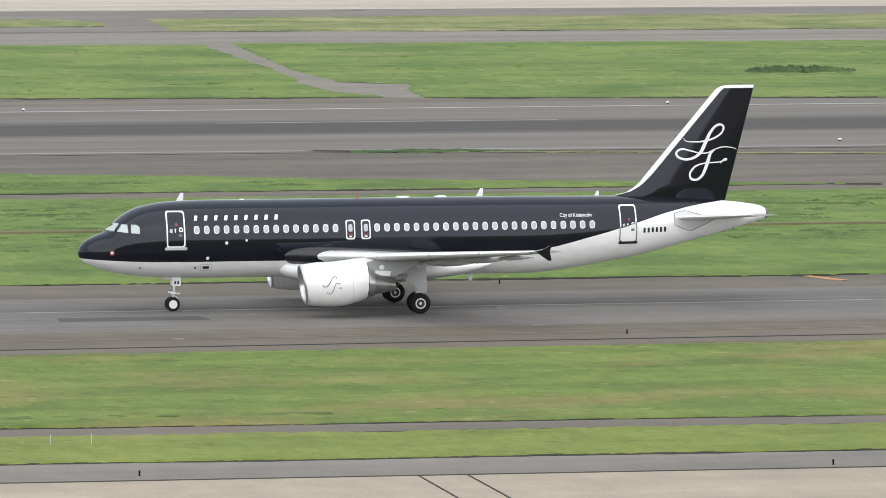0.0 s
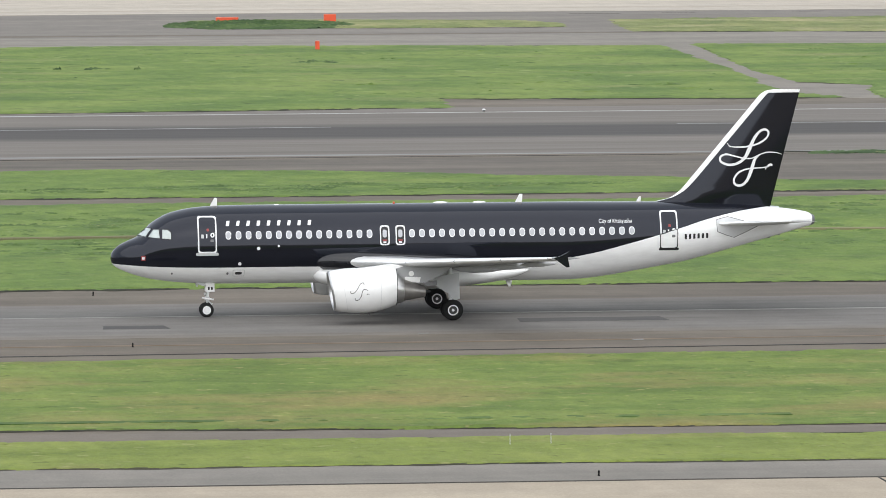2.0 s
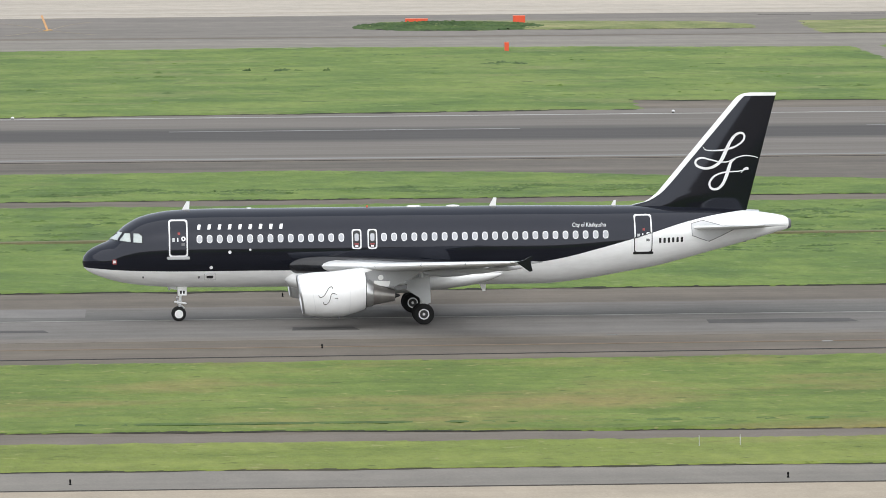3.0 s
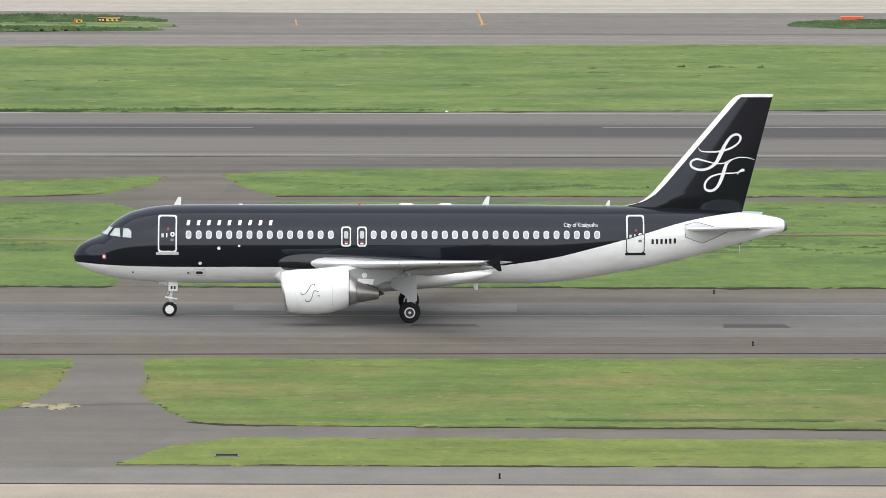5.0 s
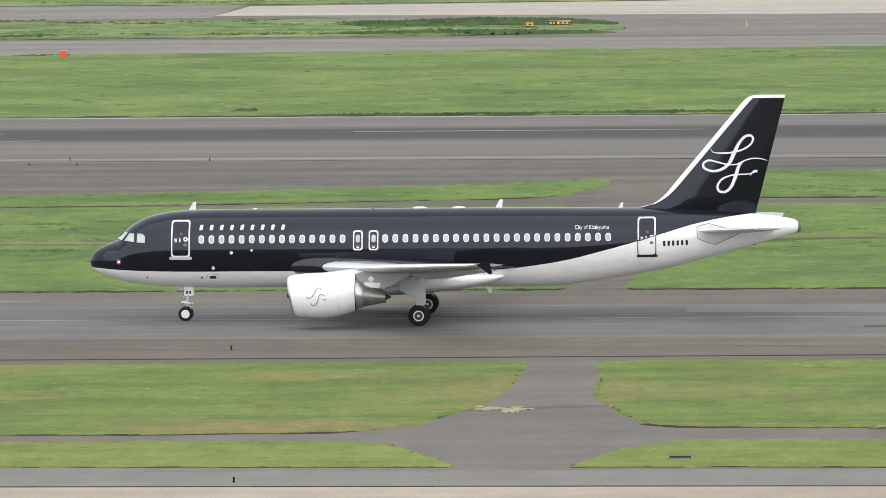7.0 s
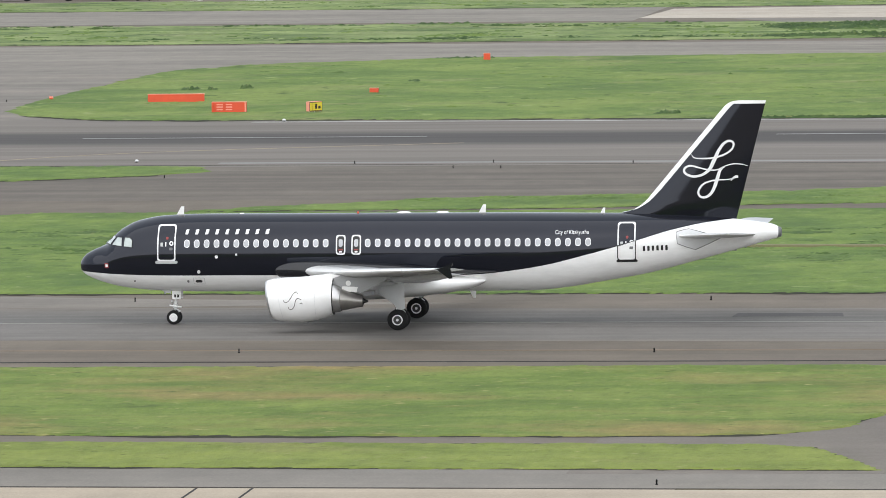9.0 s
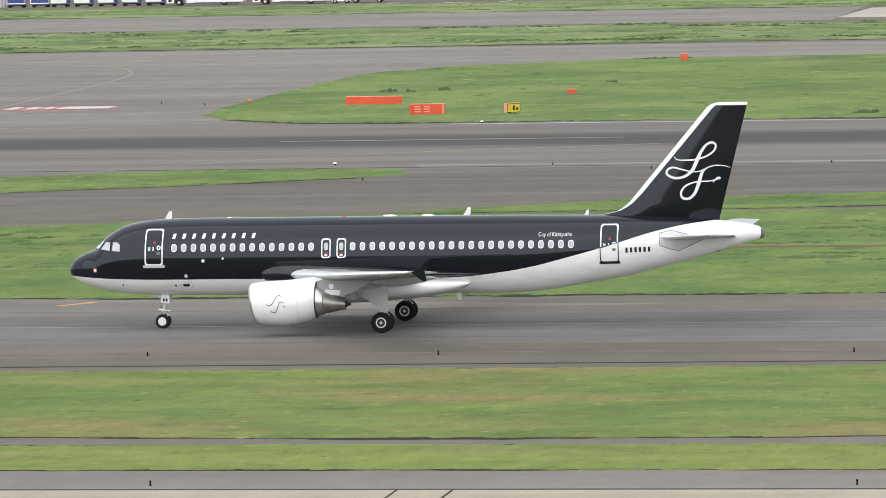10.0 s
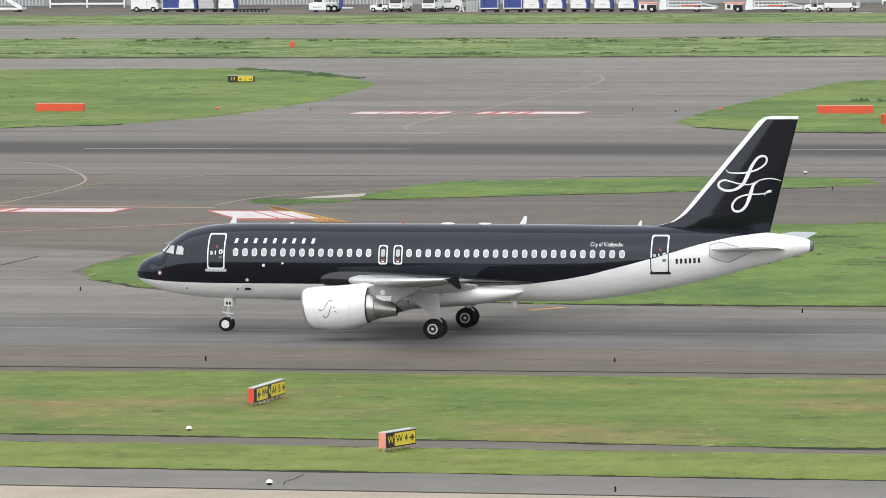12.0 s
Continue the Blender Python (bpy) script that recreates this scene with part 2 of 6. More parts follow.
M_GRASS_FAR = grass_mat("far_grass", (0.074, 0.126, 0.026), (0.113, 0.172, 0.034), (0.164, 0.216, 0.049), (0.200, 0.205, 0.082), 0.55, (0.06, 0.06), (0.30, 0.22), (0.23, 0.27, 0.10))
M_GRASS_PALE = grass_mat("pale_rough_grass", (0.070, 0.110, 0.032), (0.122, 0.174, 0.050), (0.215, 0.265, 0.098), (0.228, 0.244, 0.116), 0.52, (0.06, 0.12), (0.22, 0.20), (0.27, 0.31, 0.14))
M_GRASS_DRY = grass_mat("dry_grass", (0.110, 0.146, 0.046), (0.158, 0.184, 0.062), (0.225, 0.232, 0.090), (0.30, 0.27, 0.14), 0.50, (0.11, 0.062))
M_GRASS_TALL = grass_mat("tall_grass", (0.028, 0.058, 0.015), (0.045, 0.084, 0.022), (0.074, 0.118, 0.033), (0.08, 0.09, 0.04), 0.7)
M_STRAW = grass_mat("dead_straw", (0.18, 0.15, 0.08), (0.26, 0.22, 0.12), (0.36, 0.31, 0.18), (0.40, 0.33, 0.20), 0.5)
M_GRASS_WEED = grass_mat("weedy_grass", (0.046, 0.086, 0.020), (0.070, 0.118, 0.027), (0.102, 0.156, 0.039), (0.12, 0.13, 0.05), 0.7)
M_LINE_WHITE = plain("white_marking", (0.62, 0.62, 0.60), 0.8, 0, 0.25, 0.6)
M_LINE_FAINT = plain("worn_edge_marking", (0.245, 0.190, 0.142), 0.85, 0, 0.3, 0.5)
M_LINE_BAR = plain("worn_pinkish_white_marking", (0.74, 0.67, 0.65), 0.8, 0, 0.45, 0.7)
M_LINE_EDGE = plain("worn_runway_edge_marking", (0.46, 0.455, 0.44), 0.8, 0, 0.45, 0.12)
M_LINE_DASH = plain("worn_white_marking", (0.33, 0.33, 0.325), 0.8, 0, 0.4, 0.15)
M_LINE_PALE = plain("faded_centre_line", (0.29, 0.28, 0.26), 0.8, 0, 0.3, 0.4)
M_LINE_ORANGE = plain("orange_marking", (0.62, 0.34, 0.14), 0.8, 0, 0.3, 0.5)
M_LINE_PINK = plain("worn_pinkish_marking", (0.42, 0.29, 0.21), 0.85, 0, 0.35, 0.5)
M_LINE_YELLOW = plain("yellow_marking", (0.36, 0.30, 0.22), 0.8, 0, 0.3, 0.4)
M_LINE_RED = plain("red_marking", (0.52, 0.17, 0.14), 0.8, 0, 0.3, 0.5)
M_SEAM = plain("worn_paving_seam", (0.092, 0.085, 0.076), 0.95, 0, 0.4, 0.7)
M_CRACK = plain("dark_joint", (0.055, 0.053, 0.050), 0.95, 0, 0.3, 0.7)
M_LIVERY = livery("black_and_white_livery")
M_BLACK = plain("gloss_black_paint", (0.005, 0.006, 0.010), 0.07, 0, 0.2, 1.0)
M_BLACK.node_tree.nodes["Principled BSDF"].inputs["Specular IOR Level"].default_value = 0.42
M_BLACK.node_tree.nodes["Principled BSDF"].inputs["Specular Tint"].default_value = (0.85, 0.89, 1.0, 1)
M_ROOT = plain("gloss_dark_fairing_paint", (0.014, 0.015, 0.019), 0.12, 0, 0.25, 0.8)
M_BLACK_MATT = plain("matt_black_paint", (0.012, 0.012, 0.012), 0.5, 0, 0.2, 2.0)
M_WHITE = plain("white_paint", (0.87, 0.87, 0.86), 0.25, 0, 0.1, 1.2, 0.3)
M_WHITE_TRIM = plain("white_trim", (0.78, 0.78, 0.78), 0.4, 0, 0.06, 3.0)
M_PALE = plain("pale_grey_paint", (0.64, 0.645, 0.65), 0.35, 0, 0.12, 1.2)
M_TAIL = plain("tailplane_grey_paint", (0.43, 0.435, 0.44), 0.35, 0, 0.12, 1.0)
M_GREY = plain("light_grey_paint", (0.52, 0.53, 0.53), 0.35, 0, 0.15, 1.2)
M_WING = plain("wing_grey_paint", (0.34, 0.345, 0.35), 0.35, 0, 0.15, 1.0)
M_PLATE = plain("dull_red_plate", (0.30, 0.05, 0.05), 0.6, 0, 0.15, 2.0)
M_GREY_DARK = plain("dark_grey_paint", (0.16, 0.16, 0.165), 0.45, 0, 0.2, 1.5)
M_METAL = plain("bare_metal", (0.60, 0.60, 0.60), 0.3, 0.9, 0.2, 2.0)
M_HOT_METAL = plain("heat_stained_metal", (0.44, 0.42, 0.40), 0.36, 0.85, 0.3, 2.0)
M_RIM = plain("dark_wheel_rim", (0.045, 0.045, 0.045), 0.6, 0, 0.3, 4.0)
M_LAMP = plain("weathered_lamp_casing", (0.010, 0.010, 0.010), 0.85, 0, 0.2, 3.0)
M_RUBBER = plain("tyre_rubber", (0.022, 0.022, 0.022), 0.85, 0, 0.3, 6.0)
M_PANE = plain("cabin_pane", (0.46, 0.47, 0.50), 0.15, 0, 0.2, 1.4, 0.5)
# pale base colour stands in for bright sky mirrored in the panes
M_COCKPIT = plain("cockpit_glass_painted_sky", (0.50, 0.56, 0.54), 0.06, 0, 0.35, 2.0, 1.0)
M_RED = plain("signal_red_paint", (0.72, 0.085, 0.03), 0.55, 0, 0.15, 1.0)
M_PINK = plain("pale_red_paint", (0.84, 0.32, 0.23), 0.6, 0, 0.15, 1.0)
M_SIGN_YELLOW = plain("sign_yellow", (0.72, 0.56, 0.035), 0.5, 0, 0.1, 2.0)
M_SIGN_BLACK = plain("sign_black", (0.015, 0.015, 0.013), 0.5, 0, 0.1, 2.0)
M_BLUE = plain("blue_tarpaulin", (0.05, 0.08, 0.30), 0.6, 0, 0.3, 2.0)
M_WALL = plain("terminal_cladding", (0.31, 0.32, 0.33), 0.6, 0.1, 0.12, 0.2)
M_WALL_DARK = plain("terminal_recess_shade", (0.12, 0.12, 0.125), 0.6, 0, 0.2, 0.3)
M_GLASS_DARK = plain("vehicle_glass", (0.02, 0.022, 0.025), 0.3, 0, 0.2, 2.0)


# ---------------------------------------------------------------- mesh helpers
def part(name, bm, mat, parent=None, label=""):
    me = bpy.data.meshes.new(name)
    if isinstance(bm, tuple):
        me.from_pydata([tuple(v) for v in bm[0]], [], [tuple(f) for f in bm[1]])
        me.validate()
    else:
        bmesh.ops.recalc_face_normals(bm, faces=bm.faces)
        bm.to_mesh(me)
        bm.free()
    me.materials.append(mat)
    ob = new(name, me)
    ob.parent = parent
    if label:
        tagged(ob, label)
    return ob


def smooth(ob, angle=40):
    me = ob.data
    me.polygons.foreach_set("use_smooth", [True] * len(me.polygons))
    me.set_sharp_from_angle(angle=radians(angle))
    return ob


def add_box(bm, x0, x1, y0, y1, z0, z1, bevel=0.0):
    vs = bmesh.ops.create_cube(bm, size=1.0)["verts"]
    bmesh.ops.scale(bm, vec=(x1 - x0, y1 - y0, z1 - z0), verts=vs)
    bmesh.ops.translate(bm, vec=((x0 + x1) / 2, (y0 + y1) / 2, (z0 + z1) / 2), verts=vs)
    if bevel:
        es = list({e for v in vs for e in v.link_edges})
        bmesh.ops.bevel(bm, geom=es, offset=bevel, segments=2, affect="EDGES", profile=0.6)
    return bm


def box(x0, x1, y0, y1, z0, z1, bevel=0.0):
    return add_box(bmesh.new(), x0, x1, y0, y1, z0, z1, bevel)


def add_tube(bm, a, b, r0, r1=None, seg=12):
    a, b = Vector(a), Vector(b)
    m = Matrix.Translation((a + b) / 2) @ (b - a).to_track_quat("Z", "Y").to_matrix().to_4x4()
    bmesh.ops.create_cone(bm, cap_ends=True, segments=seg, radius1=r0, radius2=r0 if r1 is None else r1, depth=(b - a).length, matrix=m)
    return bm


def tube(a, b, r0, r1=None, seg=12):
    return add_tube(bmesh.new(), a, b, r0, r1, seg)


def loft(rings, closed=True, cap=True):
    """Faces between rings of equally many points."""
    n = len(rings[0])
    verts = [p for r in rings for p in r]
    faces = []
    for i in range(len(rings) - 1):
        for j in range(n if closed else n - 1):
            k = (j + 1) % n
            faces.append((i * n + j, i * n + k, (i + 1) * n + k, (i + 1) * n + j))
    if cap and closed:
        faces.append(tuple(range(n - 1, -1, -1)))
        faces.append(tuple((len(rings) - 1) * n + j for j in range(n)))
    return verts, faces


def prism(points, axis_y0, axis_y1):
    """An outline in x and z, thick along y."""
    n = len(points)
    verts = [(x, axis_y0, z) for x, z in points] + [(x, axis_y1, z) for x, z in points]
    faces = [tuple(range(n)), tuple(range(2 * n - 1, n - 1, -1))]
    faces += [(i, n + i, n + (i + 1) % n, (i + 1) % n) for i in range(n)]
    return verts, faces


def spline(points, per=8):
    """A smooth line through points of any dimension."""
    p = [np.array(q, float) for q in points]
    p = [2 * p[0] - p[1], *p, 2 * p[-1] - p[-2]]
    out = []
    for i in range(1, len(p) - 2):
        for s in range(per):
            t = s / per
            out.append(0.5 * (2 * p[i] + (p[i + 1] - p[i - 1]) * t + (2 * p[i - 1] - 5 * p[i] + 4 * p[i + 1] - p[i + 2]) * t * t + (3 * p[i] - p[i - 1] - 3 * p[i + 1] + p[i + 2]) * t ** 3))
    out.append(p[-2])
    return out


def lettering(text, size, mat, parent, m, name="lettering", label=""):
    """Words in the built-in font, as a thin mesh facing local -y, standing at the pose m."""
    cu = bpy.data.curves.new(name, "FONT")
    cu.body, cu.size, cu.align_x, cu.align_y, cu.extrude = text, size, "CENTER", "CENTER", 0.004
    tmp = bpy.data.objects.new(name, cu)
    me = bpy.data.meshes.new_from_object(tmp)
    bpy.data.objects.remove(tmp)
    me.transform(m @ pose(0, 0, 0, 90))
    me.materials.clear()
    me.materials.append(mat)
    ob = new(name, me)
    ob.parent = parent
    if label:
        tagged(ob, label)
    return ob


def vnoise(x, y, seed):
    """Smooth value noise of period about one, on arrays."""
    rs = np.random.RandomState(seed)
    g = rs.rand(256, 256)
    xi, yi = np.floor(x).astype(int), np.floor(y).astype(int)
    fx, fy = x - xi, y - yi
    fx, fy = fx * fx * (3 - 2 * fx), fy * fy * (3 - 2 * fy)
    a, b = g[xi % 256, yi % 256], g[(xi + 1) % 256, yi % 256]
    c, d = g[xi % 256, (yi + 1) % 256], g[(xi + 1) % 256, (yi + 1) % 256]
    return (a * (1 - fx) + b * fx) * (1 - fy) + (c * (1 - fx) + d * fx) * fy


def inside(poly, x, y):
    res = np.zeros(x.shape, bool)
    n = len(poly)
    for i in range(n):
        (x0, y0), (x1, y1) = poly[i], poly[(i + 1) % n]
        if y0 == y1:
            continue
        c = ((y0 > y) != (y1 > y)) & (x < (x1 - x0) * (y - y0) / (y1 - y0) + x0)
        res ^= c
    return res


def mesh_arrays(name, verts, quads, mat):
    me = bpy.data.meshes.new(name)
    n = quads.shape[1]
    me.vertices.add(len(verts))
    me.vertices.foreach_set("co", verts.astype(np.float32).ravel())
    me.loops.add(quads.size)
    me.loops.foreach_set("vertex_index", quads.astype(np.int32).ravel())
    me.polygons.add(len(quads))
    me.polygons.foreach_set("loop_start", np.arange(0, quads.size, n, dtype=np.int32))
    me.update(calc_edges=True)
    me.validate()
    me.materials.append(mat)
    return new(name, me)


# ---------------------------------------------------------------- ground and pavements
def sheet(name, points, z, mat, label, thick=0.0, kind="structure", category=""):
    n = len(points)
    a = sum(points[i][0] * points[(i + 1) % len(points)][1] - points[(i + 1) % len(points)][0] * points[i][1] for i in range(len(points)))
    if a < 0:
        points = list(reversed(points))
    verts = [(x, y, z) for x, y in points] + [(x, y, -0.02) for x, y in points]
    faces = [tuple(range(n))] + [(i, n + i, n + (i + 1) % n, (i + 1) % n) for i in range(n)]
    ob = part(name, (verts, faces), mat)
    return tagged(ob, label, category, kind=kind)


def strip(points, width, z, step=None):
    """A flat band of that width along a line on the ground."""
    p = [np.array(q, float) for q in points]
    L, R = [], []
    for i in range(len(p)):
        d = p[min(i + 1, len(p) - 1)] - p[max(i - 1, 0)]
        d = d / np.hypot(*d)
        nrm = np.array((-d[1], d[0])) * width / 2
        L.append((*(p[i] + nrm), z))
        R.append((*(p[i] - nrm), z))
    n = len(p)
    low = [(x, y, -0.02) for x, y, _ in L + R]
    faces = [(n + i, n + i + 1, i + 1, i) for i in range(n - 1)]
    faces += [(3 * n + i, 3 * n + i + 1, n + i + 1, n + i) for i in range(n - 1)] + [(i, i + 1, 2 * n + i + 1, 2 * n + i) for i in range(n - 1)]
    return L + R + low, faces


def marking(name, points, width, mat, label, z=0.030):
    return tagged(part(name, strip(points, width, z), mat), label, "marking", kind="structure")


sheet("ground", [(-3000, -400), (3000, -400), (3000, 4000), (-3000, 4000)], 0.0, M_GROUND, "weathered brown-grey asphalt shoulder reaching far off", category="ground")
sheet("taxiway", [(-330, 319.6), (-60, 319.4), (0, 316.6), (260, 315.0), (260, 337.0), (0, 338.1), (-60, 340.6), (-330, 342.0)], 0.010, M_TAXI, "dark grey asphalt taxiway with a faded centre line", category="taxiway")
sheet("taxiway_shoulder", [(-330, 342.2), (-60, 340.8), (-40, 343), (-72, 349.6), (-92, 352.2), (-103, 361), (-110.5, 373), (-111.3, 391), (-122, 396), (-330, 394)], 0.008, M_SHOULDER, "pale sun-bleached asphalt shoulder by the taxiway bend", category="pavement")
sheet("runway_exit", [(-330, 553), (-60, 549.5), (-70, 690), (-330, 700)], 0.006, M_SHOULDER, "pale weathered asphalt of a runway exit", category="pavement")
sheet("taxiway_connector", [(-12.2, 349.4), (-8.0, 349.4), (-6.5, 455), (-12.5, 455)], 0.012, M_GROUND, "narrow grey asphalt connector crossing the grass", category="taxiway")
sheet("runway", [(-420, 476), (330, 476), (330, 548), (-420, 552)], 0.010, M_RUNWAY, "grey asphalt runway with a dark band of tyre rubber", category="runway")
sheet("taxiway_far", [(-420, 684), (330, 676), (330, 716), (-420, 728)], 0.010, M_FAR_ROAD, "grey asphalt taxiway beyond the runway", category="taxiway")
sheet("road_1", [(-330, 796), (-72, 796), (-72, 848), (-330, 852)], 0.010, M_FAR_ROAD, "pale grey asphalt perimeter road beside the grass", category="road")
sheet("service_road", [(-330, 277.0), (-330, 281.0), (260, 260.2), (260, 256.6)], 0.012, M_SERVICE, "narrow dark grey asphalt service road", category="road")
sheet("near_taxiway", [(-330, 258.0), (-330, 267), (260, 247), (260, 240.5)], 0.010, M_SIDE, "cool grey asphalt strip beside the apron", category="taxiway")
sheet("cross_road", [(-26, 254.6), (4, 254.6), (4, 272), (-4, 285), (-4, 304.4), (-16, 304.4), (-16, 285), (-26, 272)], 0.014, M_CROSS, "grey asphalt crossing that widens to the apron", category="road")
sheet("apron_near", [(-330, -300), (260, -300), (260, 240.2), (-330, 257.8)], 0.012, M_CONCRETE, "pale beige concrete apron", category="apron")
sheet("apron_far", [(-72.0, 805), (0, 794), (60, 796), (330, 786), (330, 1500), (5, 1500), (0, 860), (-14, 850.5), (-70.5, 841)], 0.012, M_CONCRETE_FAR, "pale beige concrete apron beyond the taxiways", category="apron")

sheet("runway_shoulder", [(-135, 436), (330, 430), (330, 464.5), (-80, 476.8), (-135, 478)], 0.006, M_DARK_SHOULDER, "brown-grey asphalt shoulder below the runway", category="pavement")
sheet("taxiway_bay", [(-24, 727.5), (330, 715), (330, 785.5), (60, 795.5), (0, 793.5), (-60, 802)], 0.007, M_ROAD, "pale grey asphalt bay before the far apron", category="pavement")
sheet("footpath", [(101.1, 560), (107.2, 558.7), (107.9, 569.7), (110.9, 584.2), (105.1, 591.5), (105, 617), (109.6, 684.9), (105.7, 682.5), (102.1, 598.3), (100.4, 590.1)], 0.014, M_PATH, "narrow pale asphalt path slanting across the grass", category="path")
sheet("concrete_pad", [(-115.2, 449.0), (-110.8, 451.2), (-111.6, 455.8), (-114.6, 451.4)], 0.016, M_CONCRETE_FAR, "small pale concrete pad at a grass tip", category="pad")
sheet("paved_pad", [(-107.9, 398.9), (-106.1, 400.9), (-103.6, 405.6), (-100.6, 410.9), (-106.6, 410.2), (-111.2, 411.6), (-112.6, 408.2), (-111.6, 399.2)], 0.016, M_PAD, "pale worn concrete pad at the end of the grass", category="pad")
for k, x in enumerate((47.05, 49.05, -40.5, -38.2)):
    marking("expansion_joint", [(x - 0.05, 150), (x, 249.5 - 0.03 * x - 1.6)], 0.11, M_CRACK, "dark joint in the concrete apron", 0.02)
marking("apron_edge", [(-330, 258.1), (260, 240.5)], 0.20, M_SEAM, "dark seam between concrete and asphalt", 0.022)
marking("centre_line", [(-330, 331.5), (-100, 330.6), (40, 329.2), (260, 326.0)], 0.30, M_LINE_PALE, "faded pale taxiway centre line")
marking("edge_line", [(-330, 314.2), (-66, 313.4), (40, 311.9), (260, 310.5)], 0.20, M_LINE_FAINT, "thin faded taxiway edge line")
marking("edge_gutter", [(-330, 306.5), (-20, 306.6), (60, 307.4), (260, 307.4)], 0.34, M_CRACK, "dark gutter line along the taxiway", 0.02)
marking("runway_edge_line", [(-83, 544.2), (0, 541.0), (330, 537.5)], 0.62, M_LINE_EDGE, "worn white runway edge line")
M_LINE_GHOST = plain("almost_worn_off_marking", (0.27, 0.265, 0.255), 0.85, 0, 0.3, 0.12)
marking("runway_edge_line", [(-142, 546.2), (-126.5, 546.2)], 2.6, M_LINE_GHOST, "broad worn grey patch of runway edge line")
marking("runway_edge_line", [(-126.4, 546.4), (-116, 546.0)], 1.0, M_LINE_GHOST, "worn grey end of runway edge line")
marking("runway_edge_line", [(-300, 548.6), (-146, 546.8)], 0.4, M_LINE_GHOST, "worn grey runway edge line")
marking("paving_stripe", [(-76, 481.0), (330, 469.0)], 1.5, M_LINE_GHOST, "pale strip along the paving seam", 0.018)
for x in (81.6, 23.2, -35.0, -93.5, -152.0):
    marking("runway_centre_dash", [(x, 518.2 - 0.004 * x), (x + 29.2, 518.1 - 0.004 * x)], 0.45, M_LINE_DASH, "long white runway centre line dash")
marking("runway_seam", [(-420, 484), (-80, 478.2), (330, 466)], 0.35, M_CRACK, "dark paving seam beside the runway", 0.02)
for x0, x1, y0, y1 in ((42.6, 50.5, 323.2, 325.4), (20.7, 24.2, 322.1, 324.0), (4.5, 8.1, 322.9, 324.1), (-25.0, -19.0, 333.3, 335.5)):
    sheet("repair_patch", [(x0, y0), (x1, y0 - 0.1), (x1 - 0.2, y1), (x0 + 0.15, y1 + 0.1)], 0.016, M_PATCH, "dark asphalt repair patch in the taxiway", category="patch")
sheet("paving_strip", [(-4.8, 332.9), (10.3, 332.0), (10.5, 337.2), (-4.8, 338.0)], 0.013, M_SLAB, "long pale strip of newer asphalt", category="patch")
for x0, y0, x1, y1 in ((88.5, 345.6, 89.8, 342.0), (-75.2, 345.2, -73.6, 347.6)):
    marking("shoulder_chevron", [(x0, y0), (x1, y1)], 0.5, M_LINE_ORANGE, "faded orange shoulder mark")
# turn-off lines and holding position panels beside the runway exit
marking("turn_off_line", spline([(-146.1, 687), (-140.2, 678), (-136.5, 666), (-135.3, 660), (-134.5, 653), (-133.9, 645), (-133.5, 630), (-133.3, 592), (-133.8, 572), (-131.5, 553), (-122, 546)], 6), 0.28, M_LINE_YELLOW, "faded yellow curved turn-off line")
marking("turn_off_line", spline([(-170, 503), (-153.2, 498), (-146.4, 491.5), (-139.2, 475), (-136.6, 462.5), (-136.0, 446), (-136.5, 425), (-140, 345)], 6), 0.26, M_LINE_YELLOW, "faded yellow curved turn-off line")
marking("turn_off_line", spline([(-119.2, 441), (-118.4, 450), (-115, 457.5), (-110, 463.5), (-96, 484), (-84, 497), (-60, 508)], 6), 0.26, M_LINE_YELLOW, "faded yellow curved turn-off line")
marking("turn_off_line", spline([(-160, 380), (-140, 398), (-126.4, 410.2), (-119.9, 415.7), (-113.7, 421.3)], 6), 0.30, M_LINE_PINK, "faded pinkish shoulder line")
marking("stop_line", [(-146.5, 580.3), (-116.5, 579.2)], 0.45, M_LINE_PINK, "faded pinkish holding line")
marking("stop_line", [(-140, 439.2), (-118.5, 437.6)], 0.6, M_LINE_PINK, "faded pinkish holding line")


def holding_panel(x0, x1, y0, y1, skew, bars):
    """A red painted panel with white bars where its characters stand."""
    p = [(x0, y0), (x1, y0), (x1 + skew, y1), (x0 + skew, y1)]
    panel = sheet("holding_panel", p, 0.028, M_LINE_RED, "red painted holding panel with white bars", category="marking")
    w = x1 - x0
    for a, b in bars:
        q = [(x0 + w * a + skew * 0.1, y0 + (y1 - y0) * 0.12), (x0 + w * b + skew * 0.1, y0 + (y1 - y0) * 0.12), (x0 + w * b + skew * 0.9, y0 + (y1 - y0) * 0.88), (x0 + w * a + skew * 0.9, y0 + (y1 - y0) * 0.88)]
        part("bar", ([(x, y, 0.034) for x, y in q], [(0, 1, 2, 3)]), M_LINE_BAR, panel)


BARS = ((0.02, 0.30), (0.34, 0.52), (0.56, 0.64), (0.70, 0.80), (0.85, 0.98))
holding_panel(-144.5, -134.8, 582.0, 587.5, 0.2, BARS)
holding_panel(-132.2, -121.6, 582.0, 587.5, 0.2, ((0.03, 0.12), (0.2, 0.3), (0.36, 0.44), (0.5, 0.98)))
holding_panel(-140.0, -124.4, 431.5, 436.6, 0.1, ((0.02, 0.2), (0.26, 0.36), (0.42, 0.46), (0.5, 0.98)))
holding_panel(-113.5, -107.0, 424.5, 434.5, -4.8, ((0.04, 0.5), (0.54, 0.72), (0.76, 0.96)))
M_LINE_HOLD = plain("orange_holding_marking", (0.60, 0.34, 0.12), 0.8, 0, 0.35, 0.6)
